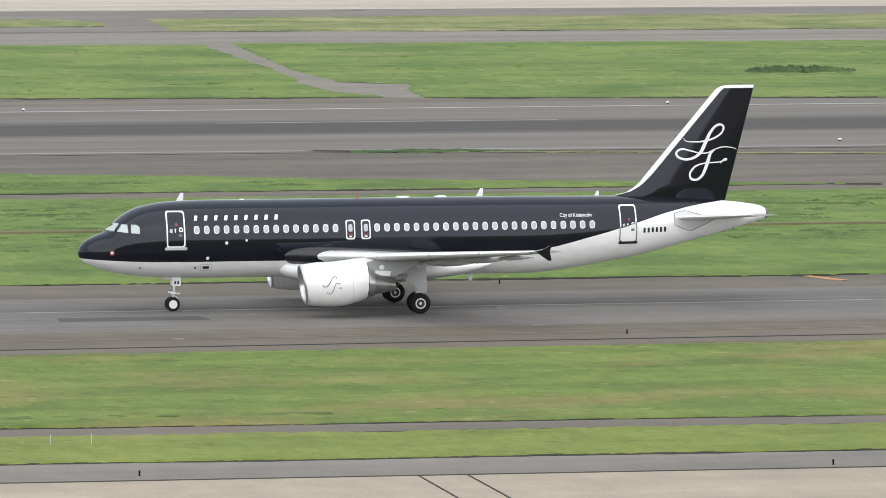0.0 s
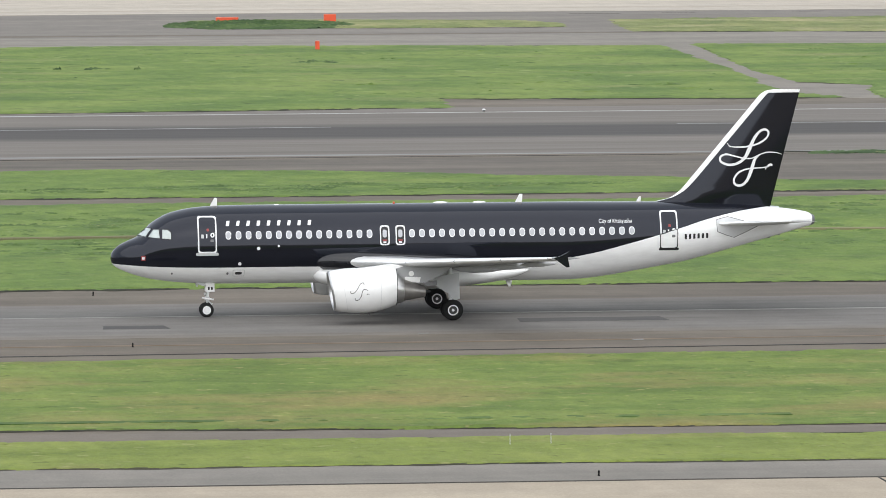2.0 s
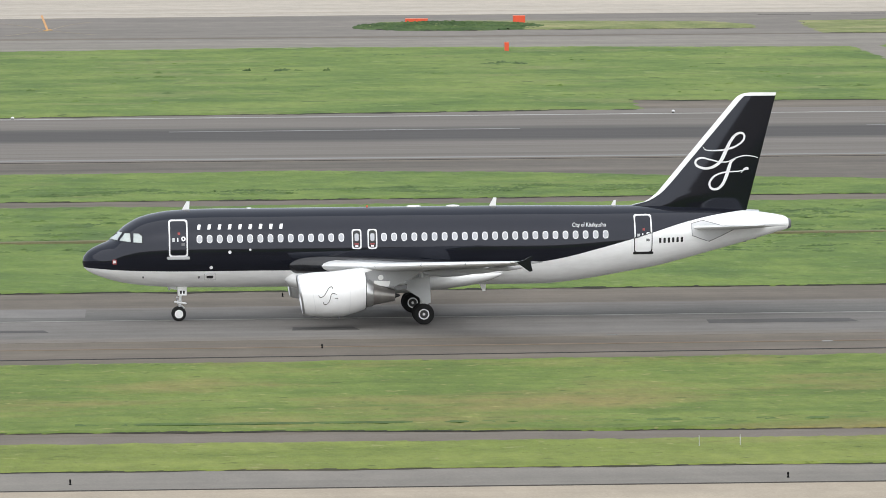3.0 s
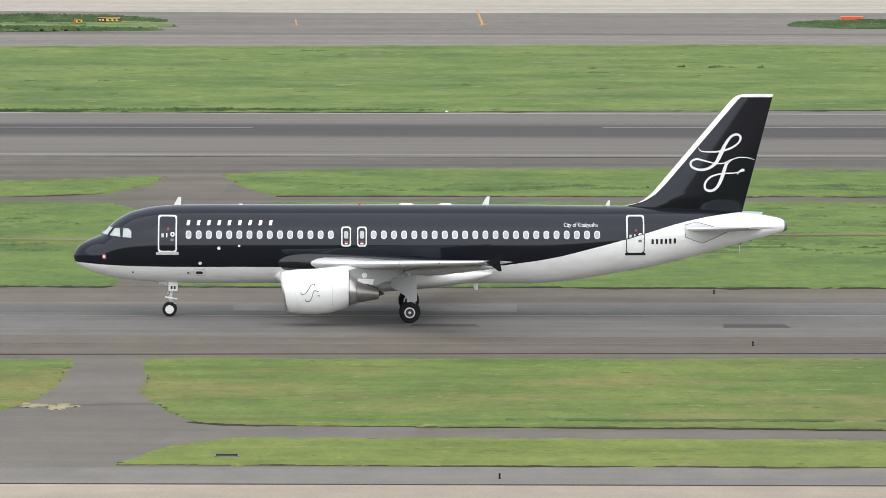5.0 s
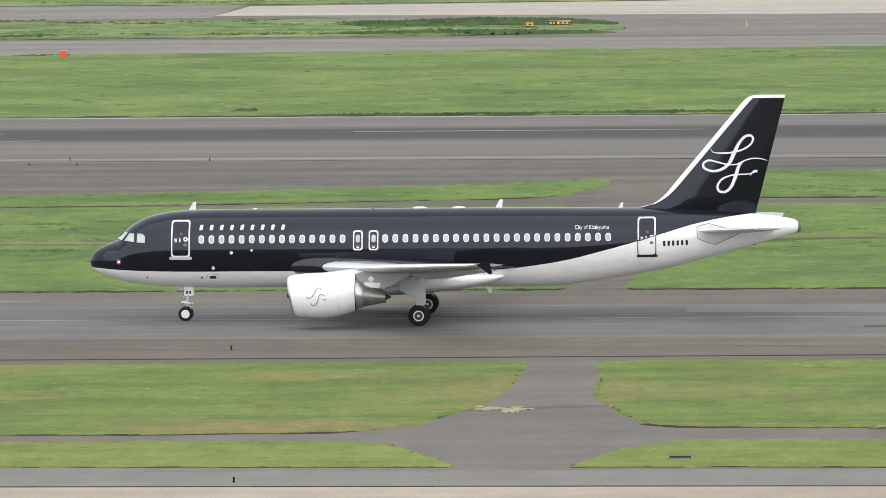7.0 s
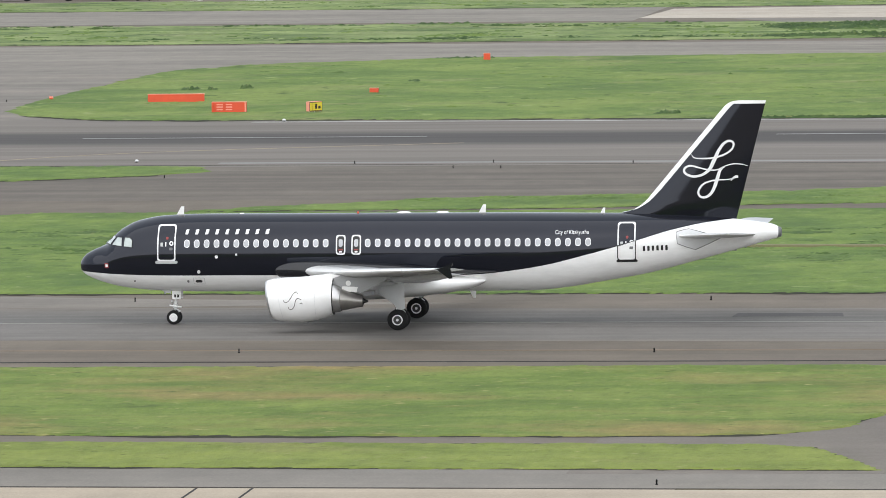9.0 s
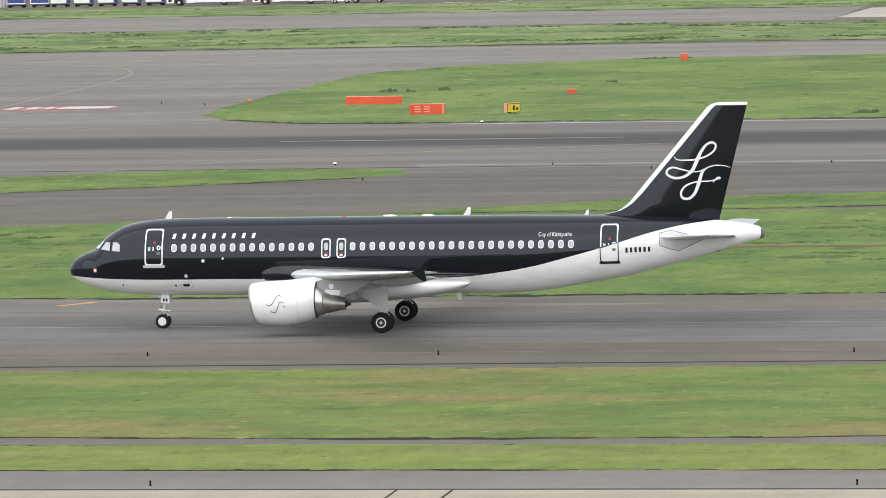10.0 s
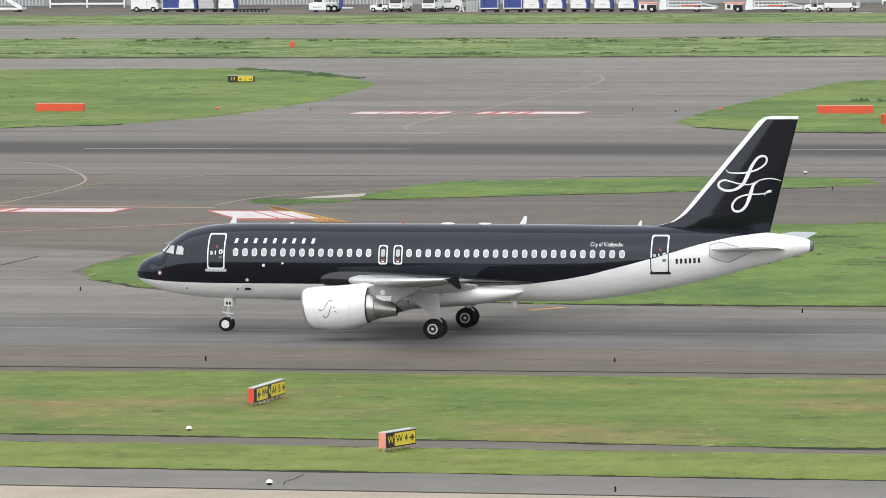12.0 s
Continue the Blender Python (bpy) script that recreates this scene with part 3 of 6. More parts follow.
for k in range(6):
    marking("hold_stripe", [(-114.9 + 0.14 * k, 438.8), (-106.5 + 0.40 * k, 421.6)], 0.22, M_LINE_HOLD, "orange holding position stripe")
for k in range(13):
    f = (k + 0.5) / 13
    x, y = -114.9 + 8.4 * f, 438.8 - 17.2 * f
    marking("hold_tie", [(x, y), (x + 0.7 + 1.3 * f, y)], 0.34, M_LINE_HOLD, "short orange cross bar between holding stripes")
for a, b in (((-116.6, 388.4), (-111.0, 386.7)), ((-113.4, 367.9), (-110.0, 367.7)), ((-99.1, 351.9), (-96.8, 351.6))):
    marking("shoulder_dash", [a, b], 0.22, M_LINE_PINK, "faded pinkish shoulder dash")
for x, y in ((67.0, 327.5), (66.6, 316.2), (36.8, 317.0), (47.1, 311.6)):
    marking("pale_scuff", [(x - 0.28, y), (x + 0.25, y + 0.05)], 0.22, M_LINE_DASH, "small pale scuff on the taxiway")
marking("tyre_stain", spline([(-15.5, 279.2), (-13, 280.2), (-9.5, 281.2), (-7.4, 281.4)], 5), 0.9, M_DARK_SHOULDER, "dark tyre stain on the crossing", 0.02)
marking("shoulder_seam", [(-130, 376.8), (-116.2, 377.0), (-111.6, 377.4)], 0.2, M_LINE_FAINT, "thin faded line on the shoulder")
marking("turn_off_line", spline([(-138.5, 452.7), (-136.4, 464.5), (-132.2, 474.7), (-127.5, 486.9), (-121, 500)], 6), 0.14, M_LINE_YELLOW, "thin faded yellow turn-off line")
marking("seam_growth", [(-21.0, 248.75), (-17.5, 248.62), (-13.7, 248.48)], 0.16, M_SOIL_SHADE, "dark growth in an apron seam", 0.028)
marking("paving_crack", [(-65.4, 252.0), (-65.7, 253.3), (-65.55, 254.5), (-65.6, 256.2)], 0.05, M_SOIL_SHADE, "weedy crack across the pavement", 0.02)
marking("paving_crack", [(-117.5, 371), (-116.6, 378.5), (-116.5, 386.5)], 0.16, M_CRACK, "dark crack across the shoulder", 0.02)
for x0, y0, x1, y1 in ((110.0, 786.3, 116.5, 784.9), (122.1, 787.4, 126.3, 786.8), (138.9, 787.6, 143.1, 787.0)):
    marking("apron_stain", [(x0, y0), (x1, y1)], 0.9, M_CRACK, "dark stain along the far apron edge", 0.02)
STAR = (19.2, 753.0)
# crossing guide lines beyond the runway
marking("guide_line", [STAR, (19.8, 806)], 0.26, M_LINE_ORANGE, "orange apron guide line")
for a, b in (((-0.6, 0), (0.6, 0)), ((-0.4, -3), (0.4, 3))):
    marking("guide_mark", [(STAR[0] + a[0], STAR[1] + a[1]), (STAR[0] + b[0], STAR[1] + b[1])], 0.35, M_LINE_HOLD, "orange mark where guide lines meet", 0.034)
for sx in (-1, 1):
    marking("guide_line", spline([(STAR[0] + 6.2 * sx, STAR[1] + 27), (STAR[0] + 3.0 * sx, STAR[1] + 17), STAR, (STAR[0] - 3.6 * sx, STAR[1] - 12), (STAR[0] - 5.5 * sx, STAR[1] - 17)], 6), 0.12, M_LINE_YELLOW, "thin faded yellow guide line")
marking("guide_mark", [(-4.1, 751), (-2.9, 751.5)], 0.6, M_LINE_ORANGE, "small faded orange mark")
marking("guide_mark", [(-3.2, 750), (-3.4, 771)], 0.14, M_LINE_ORANGE, "small faded orange mark")


# ---------------------------------------------------------------- grass
def grass(name, poly, dx, dy, height, mat, label, seed, rag=None):
    """A field of uneven grass inside an outline, with ragged edges."""
    rag = rag or dy
    px, py = [p[0] for p in poly], [p[1] for p in poly]
    xs, ys = np.arange(min(px) - 1, max(px) + 1, dx), np.arange(min(py) - 1, max(py) + 1, dy)
    X, Y = np.meshgrid(xs, ys, indexing="ij")
    rs = np.random.RandomState(seed)
    X = X + (rs.rand(*X.shape) - 0.5) * dx * 0.7
    Y = Y + (rs.rand(*Y.shape) - 0.5) * dy * 0.7
    wx = (vnoise(X / 1.7, Y / 3.0, seed + 1) - 0.5) * 0.25 + (vnoise(X / 9, Y / 9, seed + 2) - 0.5) * 0.2
    wy = ((vnoise(X / 1.1, Y / 3.0, seed + 3) - 0.5) * 1.0 + (vnoise(X / 8, Y / 9, seed + 4) - 0.5) * 0.8) * rag
    ins = inside(poly, X + wx, Y + wy)
    Z = height * (0.25 + 0.8 * vnoise(X / 0.8, Y / 1.6, seed + 5) * vnoise(X / 7, Y / 9, seed + 6) + 0.22 * rs.rand(*X.shape))
    Z = np.where(ins, Z, -0.03)
    cell = ins[:-1, :-1] | ins[1:, :-1] | ins[:-1, 1:] | ins[1:, 1:]
    idx = np.arange(X.size).reshape(X.shape)
    q = np.stack([idx[:-1, :-1], idx[1:, :-1], idx[1:, 1:], idx[:-1, 1:]], -1)[cell]
    use = np.unique(q)
    lut = np.zeros(X.size, int)
    lut[use] = np.arange(len(use))
    V = np.stack([X.ravel(), Y.ravel(), Z.ravel()], -1)[use]
    ob = mesh_arrays(name, V, lut[q], mat)
    tagged(ob, label, "grass", kind="stuff")
    # ragged lip of dark soil and old thatch round the field, grass-edge shade painted in
    L, R = [], []
    m = len(poly)
    area = sum(poly[i][0] * poly[(i + 1) % m][1] - poly[(i + 1) % m][0] * poly[i][1] for i in range(m))
    for i in range(m):
        a, b = np.array(poly[i], float), np.array(poly[(i + 1) % m], float)
        d = b - a
        ln = float(np.hypot(*d))
        nrm = np.array((d[1], -d[0])) / ln * (1 if area > 0 else -1)
        k = max(1, int(ln / (0.8 * dx + 0.25)))
        f = np.arange(k) / k
        P = a[None] + d[None] * f[:, None]
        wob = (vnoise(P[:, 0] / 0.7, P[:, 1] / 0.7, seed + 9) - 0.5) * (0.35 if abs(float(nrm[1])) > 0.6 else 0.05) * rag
        # widest on edges facing the camera, where the painted shade shows
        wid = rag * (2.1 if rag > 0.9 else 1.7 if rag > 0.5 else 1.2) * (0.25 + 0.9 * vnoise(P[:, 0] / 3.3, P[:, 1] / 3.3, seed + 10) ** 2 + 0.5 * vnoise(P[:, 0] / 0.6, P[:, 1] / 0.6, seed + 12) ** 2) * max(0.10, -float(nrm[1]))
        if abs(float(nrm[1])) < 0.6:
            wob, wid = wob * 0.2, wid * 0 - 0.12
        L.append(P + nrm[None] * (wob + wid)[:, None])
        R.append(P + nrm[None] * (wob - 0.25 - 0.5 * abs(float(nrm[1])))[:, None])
    L, R = np.concatenate(L), np.concatenate(R)
    n = len(L)
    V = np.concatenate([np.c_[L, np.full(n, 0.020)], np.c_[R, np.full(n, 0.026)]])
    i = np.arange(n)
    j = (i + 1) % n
    lip = mesh_arrays(name + "_edge", V, np.stack([i, j, n + j, n + i], -1) if area > 0 else np.stack([n + i, n + j, j, i], -1), M_SOIL_SHADE)
    tagged(lip, "dark soil, thatch and painted shade along a grass edge", "soil", kind="stuff")
    return ob


WEST, EAST = -190, 150
L_NEAR = "short yellow-green mown grass with dry brown patches"
L_MID = "lush green grass strip between taxiway and runway"
L_FAR = "pale green grass field beyond the runway"


def near_line(c, x, k=-0.035):
    return c + k * x


grass("near_grass", [(WEST, near_line(255.2, WEST)), (-13.1, 255.9), (-14.7, 260.7), (-16.3, 264.9), (-19.1, 266.3), (WEST, near_line(265.9, WEST))], 0.28, 0.24, 0.10, M_GRASS_FRONT, L_NEAR, 11, 0.42)
grass("near_grass", [(-8.5, 255.6), (EAST, near_line(255.2, EAST)), (EAST, near_line(265.9, EAST)), (-3.8, 266.2), (-6.6, 262.8)], 0.28, 0.24, 0.10, M_GRASS_FRONT, L_NEAR, 12, 0.42)
grass("near_grass", [(WEST, near_line(269.2, WEST)), (-60, 271.3), (-45, 269.9), (-25, 269.6), (-19.6, 270.2), (-17.2, 271.6), (-15.3, 274.3), (-13.0, 283.5), (-12.2, 292.3), (-12.2, 303.9), (WEST, 303.9)], 0.30, 0.28, 0.12, M_GRASS_NEAR, L_NEAR, 13, 0.46)
grass("near_grass", [(-4.3, 272.0), (0.2, 271.4), (6, 271.0), (16, 270.4), (32, 268.8), (EAST, near_line(269.2, EAST)), (EAST, 303.5), (-8.6, 303.9), (-8.3, 285.5), (-7.0, 277.6), (-5.7, 273.2)], 0.30, 0.28, 0.12, M_GRASS_NEAR, L_NEAR, 14, 0.46)
grass("mid_grass", [(-110.8, 379), (-109.7, 374), (-107, 367), (-103, 361.7), (-92, 353), (-74, 350.6), (-11.7, 349.3), (-11.7, 357.4), (-11.2, 401.6), (-11.8, 411), (-14, 420.7), (-18.6, 422), (-79, 421.5), (-87.6, 415.2), (-101, 410.5), (-110, 390.5)], 0.4, 0.6, 0.15, M_GRASS_MID, L_MID, 15)
grass("mid_grass", [(-8.3, 349.2), (60, 347.8), (EAST, 344.5), (EAST, 418), (116, 421.5), (-3.2, 421.8), (-7.2, 411), (-7.6, 400), (-8.2, 359.5)], 0.4, 0.6, 0.15, M_GRASS_MID, L_MID, 16)
grass("mid_grass", [(-69, 422.4), (-45, 424.2), (-19, 429.2), (-15.1, 431.5), (-12.2, 441), (-11.4, 450.8), (-19.6, 446.4), (-30, 441.4), (-41.8, 438.5), (-51.4, 435.4), (-59.3, 430.7), (-64.6, 427.2)], 0.4, 0.6, 0.15, M_GRASS_MID, L_MID, 17, 0.45)
grass("mid_grass", [(-3.2, 428.8), (110, 428), (114.8, 426.8), (78.2, 440.5), (64.9, 447.1), (55, 451), (47.5, 456.5), (32.2, 460.7), (-0.4, 460.2), (-7.3, 452), (-5.9, 440.8)], 0.4, 0.6, 0.15, M_GRASS_MID, L_MID, 18)
grass("mid_grass", [(-110.6, 449.0), (-111.0, 455.5), (-110, 465), (-108.5, 471), (-101, 474), (-92, 478), (-86, 477.5), (-76.5, 475.4), (-75, 470), (-78.5, 465), (-88.3, 459), (-108, 448.5)], 0.4, 0.6, 0.14, M_GRASS_MID, L_MID, 19)
grass("mid_grass", [(82, 476.4), (100, 471.5), (125, 464.8), (EAST, 458), (EAST, 456.8), (125, 463.2), (100, 469.8)], 0.4, 0.4, 0.08, M_GRASS_DRY, "thin line of grass in a paving seam", 20)
grass("far_grass", [(-109.3, 567.4), (-105.6, 557.5), (-99, 551), (-93.6, 548.6), (-54.8, 546.4), (0, 543.6), (63.2, 549), (65.9, 547.5), (67.3, 566.2), (69, 564.9), (104, 560), (101.1, 568.9), (100.4, 590.1), (102.1, 598.3), (105.7, 682.5), (48.6, 692), (0, 687), (-45, 684.5), (-78.7, 681.9), (-101.5, 667.1), (-108.3, 652.1), (-109.4, 626.9), (-110, 592.1)], 0.7, 1.0, 0.18, M_GRASS_FAR, L_FAR, 21)
grass("far_grass", [(107.2, 558.7), (148.4, 551), (230, 545), (230, 675), (182.7, 678.2), (109.6, 684.9), (105, 617), (105.1, 591.5), (110.9, 584.2), (107.9, 569.7)], 0.7, 1.0, 0.18, M_GRASS_FAR, L_FAR, 22)
grass("far_grass", [(-320, 700), (-212.7, 691.4), (-184.2, 693.5), (-167.6, 672.4), (-159.2, 652), (-157.1, 641.5), (-154.3, 609.6), (-155.7, 579.5), (-161.5, 562), (-170.5, 555.5), (-320, 560)], 0.7, 1.0, 0.18, M_GRASS_FAR, L_FAR, 23)
grass("far_grass", [(-320, 792), (-56.4, 786), (-34.8, 780), (-27.5, 773.3), (-22.4, 765), (-18.2, 755), (-18, 747), (-29.4, 733.5), (-52.3, 729.5), (-140, 728.5), (-320, 731)], 0.9, 1.2, 0.28, M_GRASS_PALE, "rough tall grass strip beside the far taxiway", 24)
grass("far_grass", [(56.5, 751), (60.3, 769), (78.1, 771), (101.3, 761), (104.4, 750), (102.9, 740), (75.3, 742)], 0.7, 1.0, 0.22, M_GRASS_DRY, "thin pale strip of half-dry grass", 25)
grass("far_grass", [(108.9, 724), (111.6, 762), (135.3, 765), (204.9, 760.5), (300, 755), (300, 708), (192.5, 714.6), (139.8, 717.4)], 0.8, 1.0, 0.22, M_GRASS_DRY, "thin pale strip of half-dry grass", 26)
grass("far_grass", [(-330, 854), (-75.8, 849), (-14.7, 852.5), (-3.2, 858.5), (-10, 885), (-150, 889), (-330, 893)], 0.9, 1.2, 0.28, M_GRASS_PALE, "rough grass strip beside the service apron", 27)
tagged(part("mown_rut", strip(spline([(8, 273.7), (20, 273.2), (34, 272.7), (48, 272.3)], 8), 0.9, 0.078), M_GRASS_WEED), "shallow darker rut along the mown grass", "grass", kind="stuff")
# worn earth paths across the middle strip
for pts, w in (([(-62, 388.0), (-44, 386.2), (-28, 385.3), (-13, 384.2)], 0.9), ([(-6.5, 386.5), (32, 388.7), (60, 388.6), (150, 384)], 0.9)):
    tagged(part("worn_path", strip(spline(pts, 6), w, 0.20), M_DIRT), "narrow strip of bare brown soil in the grass", "path", kind="structure")


# ---------------------------------------------------------------- airliner
# along x from the nose gear aft, z up: crown, keel, half width
FUSELAGE = [
    (-5.06, 3.19, 3.15, 0.02), (-5.03, 3.36, 2.99, 0.19), (-4.95, 3.53, 2.86, 0.36), (-4.7, 3.80, 2.66, 0.66), (-4.25, 4.05, 2.45, 0.98),
    (-3.8, 4.24, 2.29, 1.20), (-3.5, 4.42, 2.20, 1.33), (-3.14, 4.80, 2.11, 1.46), (-2.8, 5.10, 2.04, 1.58), (-2.1, 5.49, 1.94, 1.76),
    (-1.3, 5.71, 1.86, 1.87), (-0.3, 5.85, 1.80, 1.94), (1.67, 5.92, 1.76, 1.975), (6.0, 5.92, 1.75, 1.975), (13.0, 5.92, 1.75, 1.975),
    (18.0, 5.91, 1.75, 1.975), (19.7, 5.90, 1.78, 1.97), (21.46, 5.88, 1.97, 1.93), (23.64, 5.86, 2.33, 1.78), (25.3, 5.83, 2.62, 1.58),
    (26.56, 5.77, 2.92, 1.38), (28.3, 5.68, 3.38, 1.08), (30.7, 5.46, 4.03, 0.66), (32.0, 5.26, 4.40, 0.44), (32.45, 5.10, 4.50, 0.31), (32.52, 5.02, 4.56, 0.24),
]


def section(x):
    """Crown, keel and half width of the fuselage at x."""
    return [float(np.interp(x, _sx, _sv[:, k])) for k in range(3)]


_line = np.array(spline(FUSELAGE, 6))
_order = np.maximum.accumulate(_line[:, 0])
_sx, _sv = _order, _line[:, 1:4]


def skin(x, z, out=0.0):
    """The place on the fuselage's port side at x and z, lifted off by out."""
    top, bot, w = section(x)
    c, r = (top + bot) / 2, (top - bot) / 2
    s = max(-0.999, min(0.999, (z - c) / r))
    n = Vector((0, -math.sqrt(1 - s * s) / w, s / r)).normalized()
    return Vector((x, -w * math.sqrt(1 - s * s), z)) + n * out


def skin_patch(outline, out, thick=0.03):
    """A plate that follows the fuselage, from an outline in x and z."""
    c = (sum(p[0] for p in outline) / len(outline), sum(p[1] for p in outline) / len(outline))
    rings = []
    for k in (1.0, 0.75, 0.5, 0.25):
        rings.append([(c[0] + (x - c[0]) * k, c[1] + (z - c[1]) * k) for x, z in outline])
    n, m = len(outline), len(rings)
    verts = [skin(x, z, out) for ring in rings for x, z in ring] + [skin(*c, out)] + [skin(x, z, out - thick) for x, z in outline]
    faces = []
    for i in range(n):
        j = (i + 1) % n
        faces += [(g * n + i, g * n + j, (g + 1) * n + j, (g + 1) * n + i) for g in range(m - 1)]
        faces += [((m - 1) * n + i, (m - 1) * n + j, m * n), (m * n + 1 + i, m * n + 1 + j, j, i)]
    return verts, faces


def finer(outline, per=4):
    """The same outline with every edge cut into pieces."""
    pts = []
    for i in range(len(outline)):
        a, b = outline[i], outline[(i + 1) % len(outline)]
        pts += [(a[0] + (b[0] - a[0]) * k / per, a[1] + (b[1] - a[1]) * k / per) for k in range(per)]
    return pts


def skin_frame(outline, width, out, thick=0.03):
    """A raised band along a closed outline on the fuselage."""
    c = np.mean(np.array(outline), 0)
    n = len(outline)
    inner = []
    for x, z in outline:
        d = np.array((x, z)) - c
        inner.append((x - np.sign(d[0]) * min(width, abs(d[0])), z - np.sign(d[1]) * min(width, abs(d[1]))))
    verts = [skin(x, z, out) for x, z in outline] + [skin(x, z, out) for x, z in inner] + [skin(x, z, out - thick) for x, z in outline] + [skin(x, z, out - thick) for x, z in inner]
    faces = []
    for i in range(n):
        j = (i + 1) % n
        faces += [(i, j, n + j, n + i), (2 * n + i, 2 * n + j, j, i), (n + i, n + j, 3 * n + j, 3 * n + i)]
    return verts, faces


def round_rect(x0, x1, z0, z1, r, seg=5, rows=1):
    pts = []
    for cx, cz, a0 in ((x1 - r, z1 - r, 0), (x0 + r, z1 - r, 90), (x0 + r, z0 + r, 180), (x1 - r, z0 + r, 270)):
        for k in range(seg + 1):
            a = radians(a0 + 90 * k / seg)
            pts.append((cx + r * math.cos(a), cz + r * math.sin(a)))
        if a0 in (90, 270) and rows > 1:
            za, zb = (z1 - r, z0 + r) if a0 == 90 else (z0 + r, z1 - r)
            x = x0 if a0 == 90 else x1
            pts += [(x, za + (zb - za) * k / rows) for k in range(1, rows)]
    return pts


def airfoil(n=14):
    """Points round a wing section, from the trailing edge over the top and back below: chord fraction and thickness."""
    up = [(0.5 * (1 + math.cos(math.pi * k / n)), 1) for k in range(n + 1)]
    dn = [(0.5 * (1 - math.cos(math.pi * k / n)), -1) for k in range(1, n)]
    pts = []
    for u, s in up + dn:
        t = 5 * (0.2969 * math.sqrt(u) - 0.126 * u - 0.3516 * u * u + 0.2843 * u ** 3 - 0.1036 * u ** 4)
        pts.append((u, s * t))
    return pts


def wing_point(sec, u, t):
    """sec: span, leading edge x, chord, z, thickness ratio, twist."""
    y, le, ch, z, th, tw = sec
    return (le + u * ch, y, z + t * th * ch - (u - 0.3) * ch * math.sin(radians(tw)))


def wing_mesh(secs, side, foil):
    rings = []
    for i in range(len(secs) - 1):
        for k in range(6):
            f = k / 6
            s = [a + (b - a) * f for a, b in zip(secs[i], secs[i + 1])]
            rings.append([wing_point(s, u, t) for u, t in foil])
    rings.append([wing_point(secs[-1], u, t) for u, t in foil])
    rings = [[(x, -side * y, z) for x, y, z in r] for r in rings]
    return loft(rings)


def revolve(profile, centre_y, seg=40, squash=1.0):
    """Rings about an axis along x. profile: x, radius, z of the axis."""
    rings = []
    for x, r, zc in profile:
        rings.append([(x, centre_y + r * math.cos(2 * math.pi * k / seg), zc + r * squash * math.sin(2 * math.pi * k / seg)) for k in range(seg)])
    return rings


def wheel(name, r, w, hub, parent, at, hub_mat, label):
    """A tyre with a rounded tread, and its rim with a hub, spinning about y."""
    prof = [(-w / 2, hub), (-w / 2, r * 0.80), (-w * 0.42, r * 0.93), (-w * 0.28, r * 0.99), (0, r), (w * 0.28, r * 0.99), (w * 0.42, r * 0.93), (w / 2, r * 0.80), (w / 2, hub)]
    seg = 36
    rings = [[(rr * math.cos(2 * math.pi * k / seg), y, rr * math.sin(2 * math.pi * k / seg)) for k in range(seg)] for y, rr in prof]
    tyre = part(name, loft(rings, cap=False), M_RUBBER, parent, label)
    smooth(tyre, 50)
    tyre.location = at
    rim_prof = [(-w * 0.44, hub * 1.03), (-w * 0.50, hub * 0.98), (-w * 0.46, hub * 0.82), (-w * 0.22, hub * 0.70), (-w * 0.20, hub * 0.42), (-w * 0.46, hub * 0.34), (-w * 0.50, hub * 0.12)]
    rings = [[(rr * math.cos(2 * math.pi * k / seg), y, rr * math.sin(2 * math.pi * k / seg)) for k in range(seg)] for y, rr in rim_prof]
    rings += [[(x, -y, z) for x, y, z in r] for r in reversed(rings)]
    smooth(part("rim", loft(rings), hub_mat, tyre, "pale metal wheel rim"), 35)
    for s in (-1, 1):
        ring = [(s * w * 0.505, hub * 1.04), (s * w * 0.53, hub * 0.96), (s * w * 0.505, hub * 0.80)]
        smooth(part("rim_flange", loft([[(rr * math.cos(2 * math.pi * k / seg), y, rr * math.sin(2 * math.pi * k / seg)) for k in range(seg)] for y, rr in ring], cap=False), M_WHITE_TRIM, tyre, "white rim flange"), 50)
        smooth(part("hub_cap", tube((0, s * w * 0.3, 0), (0, s * w * 0.54, 0), hub * 0.36, hub * 0.24, 16), M_WHITE_TRIM, tyre, "pale hub cap"), 30)
    bm = bmesh.new()
    for k in range(9):
        a = 2 * math.pi * k / 9
        for s in (-1, 1):
            add_tube(bm, (hub * 0.58 * math.cos(a), s * w * 0.20, hub * 0.58 * math.sin(a)), (hub * 0.58 * math.cos(a), s * w * 0.27, hub * 0.58 * math.sin(a)), hub * 0.085, None, 8)
    part("wheel_bolts", bm, M_GREY_DARK, tyre)
    return tyre


def tail_fin_le(z):
    return float(np.interp(z, [5.6, 5.86, 5.93, 6.02, 6.20, 6.51, 11.45, 11.62, 11.72, 11.78], [23.2, 23.95, 24.35, 24.72, 25.05, 25.43, 29.60, 29.80, 30.02, 30.4]))


def tail_fin_te(z):
    return 30.22 + (z - 5.57) * (31.82 - 30.22) / (11.76 - 5.57)


def tail_fin_half(x, z):
    """Half thickness of the fin."""
    a, b = tail_fin_le(z), tail_fin_te(z)
    u = min(1, max(0, (x - a) / (b - a)))
    ch = min(b - a, 5.2)
    return 0.105 * ch * 5 * (0.2969 * math.sqrt(u) - 0.126 * u - 0.3516 * u * u + 0.2843 * u ** 3 - 0.1015 * u ** 4) + 0.004


